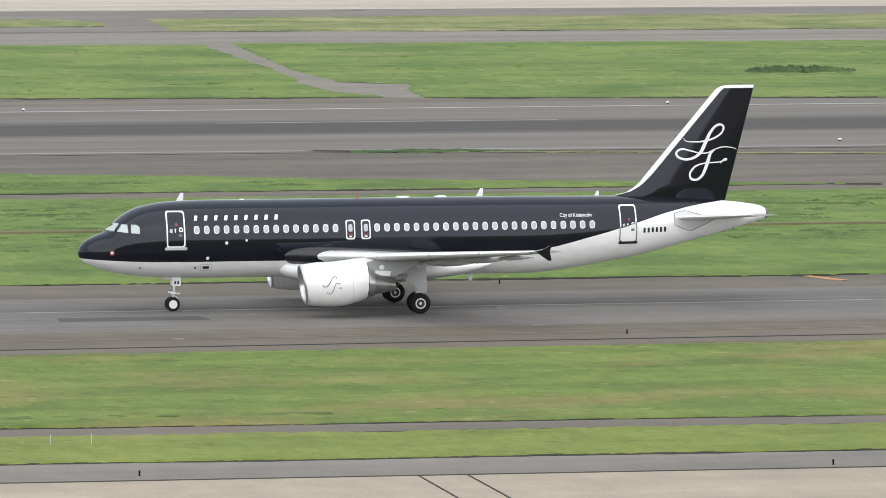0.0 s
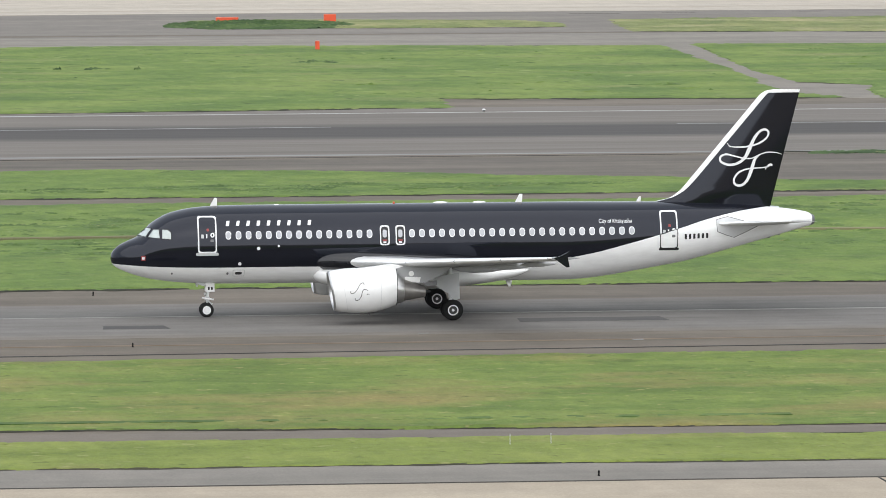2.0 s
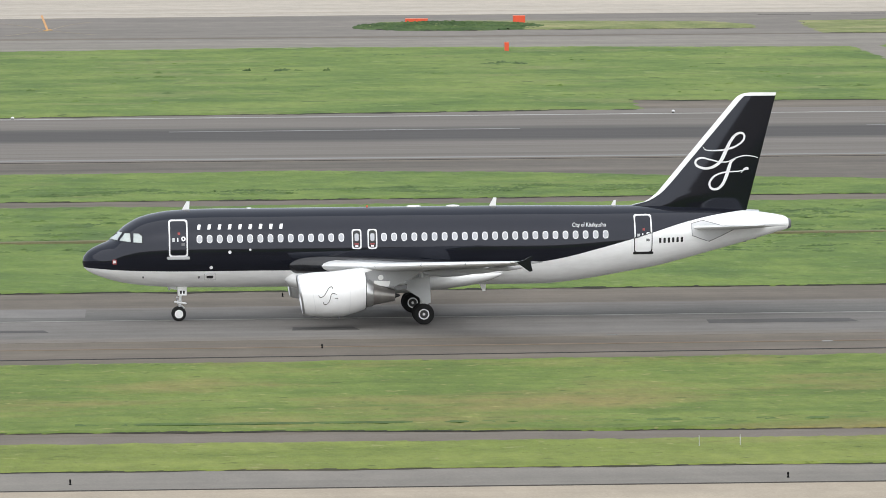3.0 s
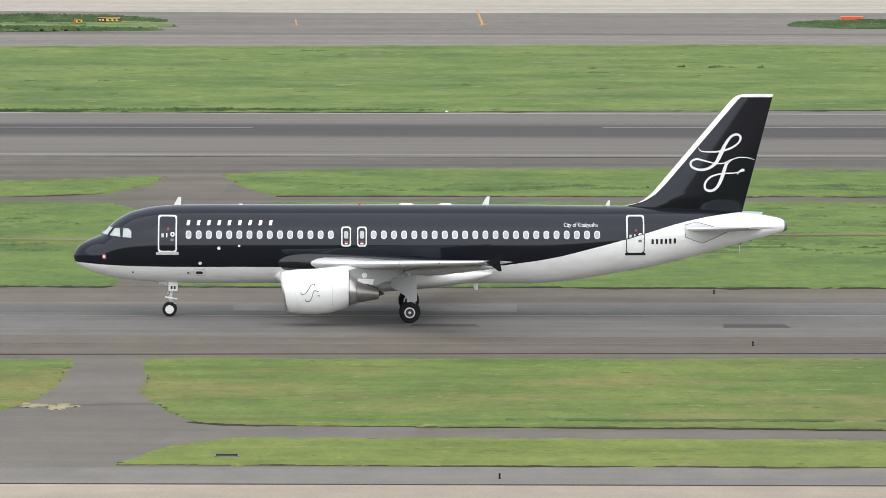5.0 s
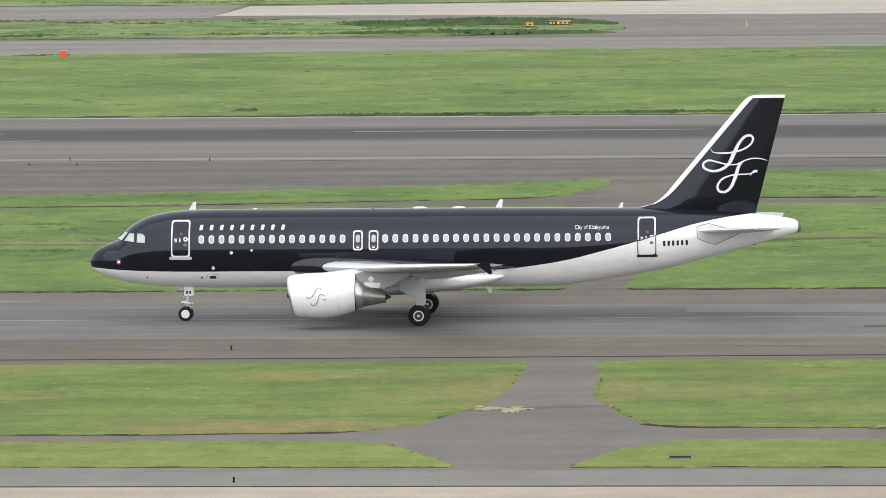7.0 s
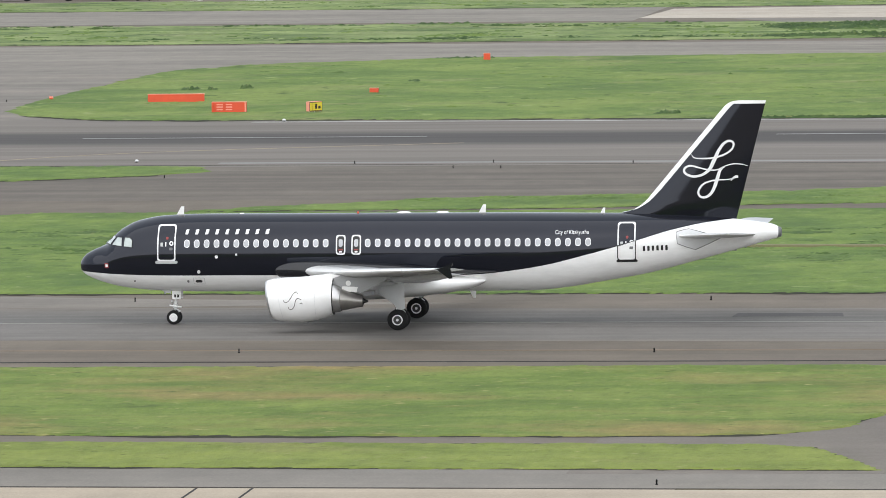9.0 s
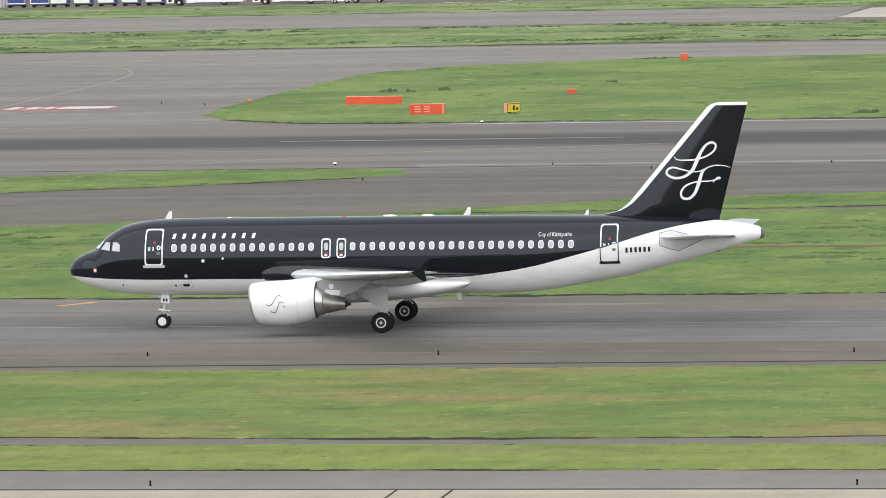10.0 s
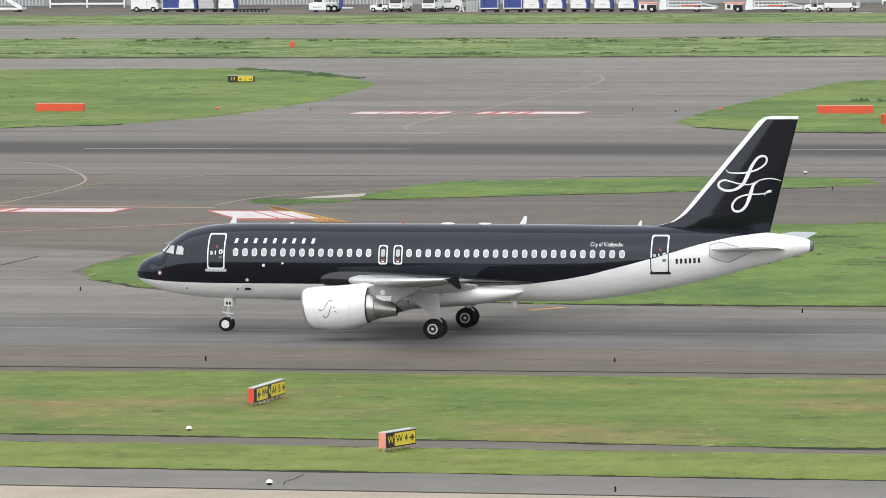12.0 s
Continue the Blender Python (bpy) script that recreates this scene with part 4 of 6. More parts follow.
def fin_piece(za, zb, xa, xb, rows, cols, out=0.0):
    """Both skins of the fin between two heights and two lines x(z)."""
    rings = []
    for i in range(rows + 1):
        z = za + (zb - za) * i / rows
        a, b = xa(z), xb(z)
        xs = [a + (b - a) * (k / cols) ** 1.4 for k in range(cols + 1)]
        ring = [(x, -tail_fin_half(x, z) - out, z) for x in xs] + [(x, tail_fin_half(x, z) + out, z) for x in reversed(xs)]
        rings.append(ring)
    return loft(rings)


def ribbon(points, per=10):
    """A flourish of varying width on the fin's port side. points: x, z, width."""
    line = spline(points, per)
    L, R = [], []
    for i, p in enumerate(line):
        d = line[min(i + 1, len(line) - 1)][:2] - line[max(i - 1, 0)][:2]
        d = d / max(1e-6, np.hypot(*d))
        n = np.array((-d[1], d[0])) * abs(p[2]) / 2
        L.append(p[:2] + n)
        R.append(p[:2] - n)
    n = len(line)
    out = 0.012
    verts = [(x, -tail_fin_half(x, z) - out, z) for x, z in L + R]
    return verts, [(i, i + 1, n + i + 1, n + i) for i in range(n - 1)]


def airliner():
    plane = new("airliner")
    tagged(plane, "black and white twin-engined airliner taxiing on asphalt", "airplane")

    # fuselage
    rings = []
    xs = list(np.concatenate([np.linspace(-5.06, -2.0, 46), np.linspace(-1.9, 19, 70), np.linspace(19.3, 32.52, 60)]))
    seg = 72
    for x in xs:
        top, bot, w = section(x)
        c, r = (top + bot) / 2, (top - bot) / 2
        rings.append([(x, w * math.cos(2 * math.pi * k / seg), c + r * math.sin(2 * math.pi * k / seg)) for k in range(seg)])
    body = smooth(part("fuselage", loft(rings), M_LIVERY, plane, "gloss black over white fuselage"), 60)
    smooth(part("exhaust", loft(revolve([(32.30, 0.33, 4.80), (32.50, 0.27, 4.80), (32.58, 0.22, 4.80), (32.58, 0.17, 4.80), (32.3, 0.15, 4.80)], 0.0, 24)), M_GREY_DARK, plane, "dark grey tail exhaust"), 30)

    # cockpit windows
    for o in ([(-3.66, 4.36), (-3.14, 4.80), (-2.93, 4.79), (-3.22, 4.33)], [(-3.15, 4.32), (-2.88, 4.76), (-2.54, 4.76), (-2.52, 4.27)], [(-2.44, 4.26), (-2.42, 4.77), (-2.08, 4.76), (-1.93, 4.62), (-1.93, 4.23)]):
        pts = finer(o)
        pane = smooth(part("cockpit_window", skin_patch(pts, 0.012), M_COCKPIT, plane, "cockpit pane with a pale sky reflection painted in"), 30)
        part("frame", skin_frame(pts, 0.03, 0.02), M_BLACK_MATT, pane)

    # cabin windows, each with its white surround
    n_front, n_rear = 15, 23
    wx = [1.05 + (8.51 - 1.05) * k / (n_front - 1) for k in range(n_front)] + [10.76 + (22.49 - 10.76) * k / (n_rear - 1) for k in range(n_rear)]
    z0 = 4.44
    for x in wx:
        rim = part("window", skin_frame(round_rect(x - 0.148, x + 0.148, z0 - 0.215, z0 + 0.215, 0.142, 5), 0.032, 0.010), M_WHITE_TRIM, plane)
        part("pane", skin_patch(round_rect(x - 0.118, x + 0.118, z0 - 0.185, z0 + 0.185, 0.112, 5), 0.005), M_PANE, rim)

    # passenger doors
    for x0, x1, za, zb in ((-0.56, 0.44, 3.52, 5.43), (24.03, 24.98, 3.46, 5.44)):
        door = part("door", skin_frame(round_rect(x0, x1, za, zb, 0.13, 5, 10), 0.074, 0.014), M_WHITE_TRIM, plane, "closed cabin door outlined in white")
        xm = (x0 + x1) / 2
        if x0 < 5:
            part("sill", skin_patch(round_rect(x0 - 0.10, x1 + 0.10, za - 0.13, za + 0.02, 0.06), 0.03), M_GREY, door)
        else:
            part("sill", skin_patch(round_rect(x0 - 0.06, x1 + 0.08, za - 0.10, za + 0.02, 0.05), 0.03), M_BLACK_MATT, door)
            low = finer([(x0 - 0.02, za + 0.12), (x0 + 0.01, za + 0.02), (x0 + 0.10, za - 0.02), (x1 - 0.10, za - 0.02), (x1 - 0.01, za + 0.02), (x1 + 0.02, za + 0.12), (x1 + 0.02, 4.50), (x0 - 0.02, 4.24)])
            part("lower_outline", skin_frame(low, 0.045, 0.020), M_BLACK_MATT, door, "black lower part of the door outline")
        part("warning_plate", skin_patch(round_rect(xm - 0.03, xm + 0.10, za + 1.14, za + 1.28, 0.03), 0.012), M_PLATE, door)
        part("window", skin_frame(round_rect(xm + 0.16, xm + 0.38, za + 0.82, za + 1.06, 0.10), 0.05, 0.014), M_WHITE_TRIM, door)
        part("handle", skin_patch(round_rect(xm - 0.06, xm + 0.0, za + 0.78, za + 1.0, 0.02), 0.016), M_WHITE_TRIM, door)
        part("placard", skin_patch(round_rect(xm - 0.32, xm - 0.18, za + 0.78, za + 0.98, 0.02), 0.010), M_GREY, door)
        part("placard", skin_patch(round_rect(xm + 0.16, xm + 0.34, za + 0.58, za + 0.72, 0.02), 0.010), M_GREY_DARK, door)
    # overwing exits
    for x0, x1 in ((9.06, 9.57), (9.89, 10.40)):
        ex = part("overwing_exit", skin_frame(round_rect(x0, x1, 3.83, 4.86, 0.13, 5, 6), 0.065, 0.012), M_WHITE_TRIM, plane, "overwing exit outlined in white")
        xm = (x0 + x1) / 2
        part("panel", skin_patch(round_rect(x0 + 0.06, x1 - 0.06, 3.89, 4.80, 0.09, 5, 6), 0.006), M_BLACK_MATT, ex)
        part("window", skin_patch(round_rect(xm - 0.11, xm + 0.11, z0 - 0.20, z0 + 0.20, 0.09), 0.010), M_PANE, ex)
        part("warning_plate", skin_patch(round_rect(xm - 0.12, xm + 0.12, 4.06, 4.13, 0.02), 0.012), M_PLATE, ex)
        part("handle_plate", skin_patch(round_rect(xm - 0.08, xm + 0.08, 3.94, 4.03, 0.02), 0.012), M_WHITE_TRIM, ex)
    # name blocks, registration bars
    for k in range(9):
        x = 0.90 + k * (5.22 - 0.90) / 8
        part("name_block", skin_patch([(px + 0.22 * (pz - 4.91), pz) for px, pz in round_rect(x + 0.02, x + 0.19, 4.92, 5.18, 0.03, 3)], 0.008), M_WHITE_TRIM, plane, "white block in the airline's name row")
    for k in range(6):
        x = 25.36 + k * 0.235
        part("registration_bar", skin_patch(round_rect(x, x + 0.12, 3.93 + 0.006 * k, 4.20 + 0.006 * k, 0.03, 3), 0.008), M_BLACK_MATT, plane, "black registration bar")
    t = lettering("City of Kitakyushu", 0.30, M_WHITE_TRIM, plane, Matrix.Identity(4), "lettering", "white lettering on black paint")
    for v in t.data.vertices:
        p = skin(21.63 + v.co.x * 0.80, 4.94 + v.co.z, 0.010 - v.co.y)
        v.co = p
    # small ports, lights and panels on the port side
    part("pitot_plate", skin_frame(round_rect(-3.51, -3.29, 3.12, 3.38, 0.03), 0.045, 0.012), M_PLATE, plane, "red-edged sensor plate")
    part("sensor_plate", skin_patch(round_rect(-3.47, -3.33, 3.18, 3.32, 0.02), 0.012), M_WHITE_TRIM, plane)
    for x, z, r in ((2.64, 3.74, 0.085), (3.71, 3.86, 0.06), (1.65, 2.93, 0.085), (-1.9, 2.42, 0.05), (1.02, 2.40, 0.06)):
        part("port", skin_patch(round_rect(x - r, x + r, z - r, z + r, r * 0.9), 0.014), M_WHITE_TRIM if z > 2.8 else M_GREY_DARK, plane)
    part("service_panel", skin_frame(round_rect(1.30, 1.92, 2.24, 2.60, 0.05), 0.02, 0.008), M_GREY, plane)
    part("air_inlet", skin_patch(round_rect(1.42, 1.78, 2.34, 2.48, 0.065), 0.012), M_BLACK_MATT, plane)
    # aerials, domes and beacons on the crown and keel
    for x0, x1, h in ((0.20, 0.60, 0.46), (16.46, 16.84, 0.46), (22.96, 23.22, 0.30)):
        top = section(x0)[0] - 0.03
        smooth(part("aerial", prism([(x0, top), (x0 + 0.26 * h / 0.46, top + h), (x0 + 0.42 * h / 0.46, top + h), (x1, top)], -0.02, 0.02), M_WHITE, plane, "white blade aerial"), 20)
    for x0, x1, h in ((12.08, 12.88, 0.09), (14.18, 14.92, 0.09), (3.6, 3.9, 0.05)):
        top = section(x0)[0] - 0.02
        smooth(part("aerial_dome", loft([[((x0 + x1) / 2 + (x1 - x0) / 2 * c * math.cos(2 * math.pi * k / 16), 0.2 * c * math.sin(2 * math.pi * k / 16), top + h * s) for k in range(16)] for c, s in ((1, 0), (0.93, 0.5), (0.7, 0.85), (0.3, 1.0))]), M_WHITE, plane, "low white aerial dome"), 30)
    smooth(part("beacon", tube((10.0, 0, 5.88), (10.0, 0, 6.0), 0.07, 0.04), M_RED, plane, "small red beacon"), 30)
    smooth(part("aerial", prism([(15.90, 1.84), (16.12, 1.38), (16.26, 1.38), (16.30, 1.84)], -0.02, 0.02), M_WHITE, plane, "white blade aerial"), 20)
    part("drain_mast", prism([(-0.62, 1.86), (-0.52, 1.62), (-0.44, 1.62), (-0.40, 1.86)], -0.02, 0.02), M_GREY, plane)

    # belly and wing root fairings
    bel = [(5.5, 2.30, 0.25, 1.2), (6.0, 2.25, 0.50, 1.75), (7.0, 2.18, 0.66, 2.08), (8.5, 2.12, 0.76, 2.25), (11.0, 2.12, 0.78, 2.32), (13.5, 2.18, 0.66, 2.28), (15.2, 2.25, 0.52, 2.14), (16.2, 2.32, 0.38, 1.98), (16.8, 2.38, 0.20, 1.84), (17.0, 2.40, 0.04, 1.72)]
    rings = []
    for x, zc, rv, rh in spline(bel, 5):
        rings.append([(x, rh * np.sign(math.cos(a)) * abs(math.cos(a)) ** 0.7, zc + rv * np.sign(math.sin(a)) * abs(math.sin(a)) ** 0.8) for a in [2 * math.pi * k / 48 for k in range(48)]])
    smooth(part("belly_fairing", loft(rings), M_WHITE, plane, "white belly fairing"), 50)
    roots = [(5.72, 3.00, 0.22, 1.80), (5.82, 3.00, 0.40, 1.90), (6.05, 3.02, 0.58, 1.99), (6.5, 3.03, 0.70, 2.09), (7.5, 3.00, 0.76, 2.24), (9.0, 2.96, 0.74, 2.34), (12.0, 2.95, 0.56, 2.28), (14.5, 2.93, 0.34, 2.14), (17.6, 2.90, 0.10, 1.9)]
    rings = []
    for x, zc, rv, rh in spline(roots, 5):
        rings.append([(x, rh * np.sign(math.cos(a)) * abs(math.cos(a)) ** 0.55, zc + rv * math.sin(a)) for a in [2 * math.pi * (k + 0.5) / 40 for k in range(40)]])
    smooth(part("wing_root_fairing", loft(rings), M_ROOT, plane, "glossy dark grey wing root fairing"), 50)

    # wings
    secs = [(1.6, 7.05, 7.2, 2.86, 0.115, 2.2), (2.2, 7.45, 6.85, 2.90, 0.112, 2.0), (6.4, 9.95, 4.35, 3.20, 0.105, 1.2), (16.85, 16.22, 1.55, 4.12, 0.105, -0.5)]
    foil = airfoil()
    for side in (1, -1):
        w = smooth(part("wing", wing_mesh(secs, side, foil), M_WING, plane, "light grey swept wing"), 35)
        slat_foil = [(u, t) for u, t in foil if u < 0.14]
        slat_foil = [(u - 0.004, t * 1.06) for u, t in slat_foil]
        for i0, i1, cut0, cut1 in ((1, 2, 0.0, 0.985), (2, 3, 0.0, 0.33), (2, 3, 0.34, 0.65), (2, 3, 0.66, 0.97)):
            s0 = [a + (b - a) * cut0 for a, b in zip(secs[i0], secs[i1])]
            s1 = [a + (b - a) * cut1 for a, b in zip(secs[i0], secs[i1])]
            smooth(part("slat", wing_mesh([s0, s1], side, slat_foil), M_WHITE, w, "white leading edge slat"), 35)
        # flap panels below the trailing edge, a hand's breadth proud
        for i0, i1, cut0, cut1, u0, u1 in ((1, 2, 0.05, 0.95, 0.76, 1.0), (2, 3, 0.03, 0.58, 0.74, 1.01), (2, 3, 0.62, 0.95, 0.76, 1.005)):
            verts = []
            for cut in (cut0, cut1):
                s = [a + (b - a) * cut for a, b in zip(secs[i0], secs[i1])]
                for u, t in ((u0, -0.36), (u1, -0.03), (u1, 0.02), (u0, 0.36)):
                    x, y, z = wing_point(s, u, t)
                    verts.append((x, -side * y, z - (0.02 if t < 0 else -0.004)))
            part("flap" if cut1 != 0.95 or u0 != 0.76 or i0 == 1 else "aileron", (verts, [(0, 1, 5, 4), (1, 2, 6, 5), (2, 3, 7, 6), (3, 0, 4, 7), (0, 3, 2, 1), (4, 5, 6, 7)]), M_GREY, w)
        for span, ln, r in ((6.55, 3.2, 0.24), (9.6, 2.6, 0.18), (12.6, 2.0, 0.13)):
            f = (span - 6.4) / (16.85 - 6.4)
            s = [a + (b - a) * f for a, b in zip(secs[2], secs[3])]
            xe = s[1] + s[2]
            zc = s[3] - 0.05 * s[2]
            rings = []
            for k, (q, rr) in enumerate(((0, 0.02), (0.12, 0.6), (0.35, 1.0), (0.6, 0.95), (0.85, 0.5), (1.0, 0.04))):
                x = xe - ln * 0.62 + ln * q
                rings.append([(x, -side * span + r * 0.6 * rr * math.cos(2 * math.pi * j / 16), zc - 0.12 + 0.04 * q + r * rr * math.sin(2 * math.pi * j / 16)) for j in range(16)])
            smooth(part("flap_fairing", loft(rings), M_WING, w, "grey flap track fairing"), 40)
        y0 = -side * 16.86
        fence = [(16.34, 4.14), (16.70, 4.24), (17.12, 4.46), (17.20, 4.46), (17.06, 4.16), (17.16, 3.68), (17.00, 3.66), (16.72, 3.86), (16.50, 4.02)]
        part("wingtip_fence", prism(fence, y0 - 0.035, y0 + 0.035), M_BLACK, w, "black arrow-shaped wingtip fence")
        part("navigation_light", box(16.05, 16.25, y0 - 0.10, y0 + 0.10, 4.11, 4.18, 0.03), M_WHITE_TRIM, w)

        # engine: cowl, lip, fan, nozzle, plug, pylon
        yc = -side * 5.75
        eng = new("engine")
        eng.parent = plane
        cowl = [(6.10, 0.98, 1.74), (6.14, 1.04, 1.74), (6.40, 1.10, 1.745), (7.00, 1.17, 1.75), (7.60, 1.19, 1.755), (8.30, 1.17, 1.79), (9.00, 1.07, 1.86), (9.46, 0.97, 1.92), (9.48, 0.94, 1.92), (9.1, 0.90, 1.88)]
        rings = revolve(cowl, yc, 48)
        rings = [[(x + (0.18 * (1.74 - z) / 1.04 if i < 4 else 0.18 * (1.74 - z) / 1.04 * max(0, 1 - (i - 3) / 3)), y, z) for x, y, z in r] for i, r in enumerate(rings)]
        c = smooth(part("cowl", loft(rings, cap=False), M_WHITE, eng, "white engine cowl"), 40)
        for x, r, zc in ((6.72, 1.139, 1.748), (8.62, 1.132, 1.822)):
            seam = revolve([(x - 0.010, r - 0.02, zc), (x - 0.008, r + 0.004, zc), (x + 0.008, r + 0.004, zc), (x + 0.010, r - 0.02, zc)], yc, 48)
            part("panel_seam", loft([[(q + (0.18 * (1.74 - z) / 1.04 if x < 7 else 0), y, z) for q, y, z in ring] for ring in seam], cap=False), M_PALE, c, "thin grey seam round the cowl")
        lip = revolve([(6.52, 0.84, 1.74), (6.25, 0.87, 1.74), (6.10, 0.92, 1.74), (6.045, 0.97, 1.74), (6.06, 1.01, 1.74), (6.15, 1.05, 1.74)], yc, 48)
        lip = [[(x + 0.18 * (1.74 - z) / 1.04, y, z) for x, y, z in r] for r in lip]
        smooth(part("inlet_lip", loft(lip, cap=False), M_METAL, eng, "bare metal inlet lip"), 50)
        smooth(part("inlet_duct", loft(revolve([(6.52, 0.84, 1.74), (7.0, 0.86, 1.74), (7.3, 0.87, 1.74)], yc, 48), cap=False), M_GREY_DARK, eng), 50)
        fan = part("fan", loft(revolve([(7.28, 0.87, 1.74), (7.30, 0.30, 1.74)], yc, 36)), M_BLACK_MATT, eng, "dark fan disc")
        for k in range(24):
            a = 2 * math.pi * k / 24
            b0, b1 = 0.26, 0.84
            ca, sa = math.cos(a), math.sin(a)
            verts = [(7.20, yc + b0 * ca, 1.74 + b0 * sa), (7.27, yc + b0 * ca - 0.08 * sa, 1.74 + b0 * sa + 0.08 * ca), (7.27, yc + b1 * ca - 0.17 * sa, 1.74 + b1 * sa + 0.17 * ca), (7.14, yc + b1 * ca, 1.74 + b1 * sa)]
            part("blade", (verts, [(0, 1, 2, 3)]), M_GREY_DARK, fan)
        smooth(part("spinner", loft(revolve([(6.80, 0.02, 1.74), (6.95, 0.13, 1.74), (7.28, 0.28, 1.74)], yc, 24)), M_GREY_DARK, eng), 50)
        smooth(part("fan_duct", loft(revolve([(9.1, 0.90, 1.88), (9.2, 0.62, 1.80)], yc, 48), cap=False), M_BLACK_MATT, eng), 50)
        # added black ring in place of the shadow gap between cowl and core
        smooth(part("nozzle_gap_shade", loft(revolve([(9.465, 0.972, 1.92), (9.50, 0.962, 1.92), (9.505, 0.90, 1.91), (9.44, 0.88, 1.90)], yc, 48), cap=False), M_BLACK_MATT, eng, "black ring painted as the shaded gap behind the cowl"), 40)
        smooth(part("core_cowl", loft(revolve([(9.1, 0.80, 1.86), (9.54, 0.77, 1.83), (9.86, 0.68, 1.79), (9.88, 0.62, 1.78)], yc, 40), cap=False), M_METAL, eng, "polished metal core cowl"), 40)
        smooth(part("nozzle", loft(revolve([(9.86, 0.61, 1.78), (10.2, 0.52, 1.74), (10.7, 0.37, 1.69), (11.02, 0.29, 1.66), (11.0, 0.25, 1.66), (10.7, 0.27, 1.67)], yc, 40), cap=False), M_HOT_METAL, eng, "heat-stained metal nozzle"), 40)
        smooth(part("plug", loft(revolve([(10.7, 0.26, 1.67), (10.98, 0.20, 1.66), (11.12, 0.10, 1.66), (11.28, 0.05, 1.66), (11.30, 0.01, 1.66)], yc, 24)), M_BLACK_MATT, eng), 40)
        pyl = prism([(7.1, 2.86), (8.3, 2.98), (9.3, 3.10), (10.4, 3.02), (12.4, 2.95), (12.2, 2.72), (11.0, 2.12), (9.6, 2.30), (8.6, 2.60)], yc - 0.20, yc + 0.20)
        smooth(part("pylon", pyl, M_WING, eng, "light grey engine pylon"), 25)
        smooth(part("pylon_fairing", prism([(7.1, 2.88), (8.3, 3.00), (9.3, 3.12), (9.9, 3.02), (9.2, 2.80), (8.3, 2.70)], yc - 0.215, yc + 0.215), M_WHITE, eng, "white fairing over the cowl"), 25)
        part("pylon_panel", prism([(9.9, 2.20), (10.7, 2.14), (10.78, 2.42), (9.95, 2.46)], yc - 0.22, yc + 0.22), M_WHITE, eng)
        smooth(part("pylon_disc", tube((10.28, yc - 0.23, 2.62), (10.28, yc + 0.23, 2.62), 0.14, None, 20), M_WHITE, eng), 30)
        part("pylon_tail", prism([(10.9, 2.14), (11.65, 2.22), (11.65, 2.0), (11.1, 1.94)], yc - 0.12, yc + 0.12), M_GREY_DARK, eng)
        if side == 1:
            for k, (pts) in enumerate(([(6.98, 1.80), (7.05, 1.70), (7.22, 1.74), (7.38, 1.95), (7.50, 2.16), (7.66, 2.24), (7.72, 2.14)], [(7.92, 1.84), (7.72, 1.90), (7.62, 1.78), (7.55, 1.52), (7.42, 1.34), (7.26, 1.34), (7.24, 1.44)], [(7.84, 1.62), (7.92, 1.66), (7.98, 1.60)])):
                line = spline([(*p, 0.035) for p in pts], 5)
                L, R = [], []
                for i, p in enumerate(line):
                    d = line[min(i + 1, len(line) - 1)][:2] - line[max(i - 1, 0)][:2]
                    d = d / max(1e-6, np.hypot(*d))
                    L.append(p[:2] + np.array((-d[1], d[0])) * 0.016)
                    R.append(p[:2] - np.array((-d[1], d[0])) * 0.016)
                cx = [c0[0] for c0 in cowl[:8]]
                verts = []
                for x, z in L + R:
                    r = float(np.interp(x, cx, [c0[1] for c0 in cowl[:8]]))
                    zc = float(np.interp(x, cx, [c0[2] for c0 in cowl[:8]]))
                    verts.append((x, yc - math.sqrt(max(0.01, (r + 0.015) ** 2 - (z - zc) ** 2)), z))
                n = len(line)
                part("cowl_flourish", (verts, [(i, i + 1, n + i + 1, n + i) for i in range(n - 1)]), M_BLACK_MATT, eng, "thin black painted flourish")
        smooth(part("drain_mast", tube((8.05, yc, 0.60), (8.12, yc, 0.50), 0.04), M_GREY_DARK, eng), 30)

        # tailplane
        tsecs = [(0.5, 26.85, 4.3, 4.62, 0.075, 0), (1.0, 27.10, 4.05, 4.68, 0.075, 0), (6.2, 30.15, 1.55, 5.12, 0.06, 0)]
        tp = smooth(part("tailplane", wing_mesh(tsecs, side, foil), M_TAIL, plane, "light grey tailplane"), 35)
        smooth(part("leading_edge", wing_mesh([tsecs[1], tsecs[2]], side, [(u - 0.004, t * 1.06) for u, t in foil if u < 0.12]), M_WHITE, tp), 35)

        # main gear: leg, brace, door, axle, twin wheels
        gy = -side * 3.795
        gear = new("main_gear")
        gear.parent = plane
        smooth(part("leg", tube((12.55, -side * 3.55, 2.75), (12.62, gy, 0.95), 0.15, 0.13), M_WHITE, gear, "white main gear leg"), 40)
        smooth(part("piston", tube((12.62, gy, 1.0), (12.64, gy, 0.52), 0.09), M_METAL, gear, "bright metal piston"), 40)
        smooth(part("side_brace", tube((12.55, -side * 2.2, 2.3), (12.6, -side * 3.7, 1.45), 0.07), M_GREY, gear), 40)
        smooth(part("axle", tube((12.64, gy - 0.45, 0.55), (12.64, gy + 0.45, 0.55), 0.09), M_METAL, gear), 40)
        part("torque_link", prism([(12.72, 1.25), (13.02, 0.90), (12.72, 0.60), (12.70, 0.68), (12.92, 0.90), (12.70, 1.17)], gy - 0.05, gy + 0.05), M_GREY, gear)
        dy = gy - side * 0.42
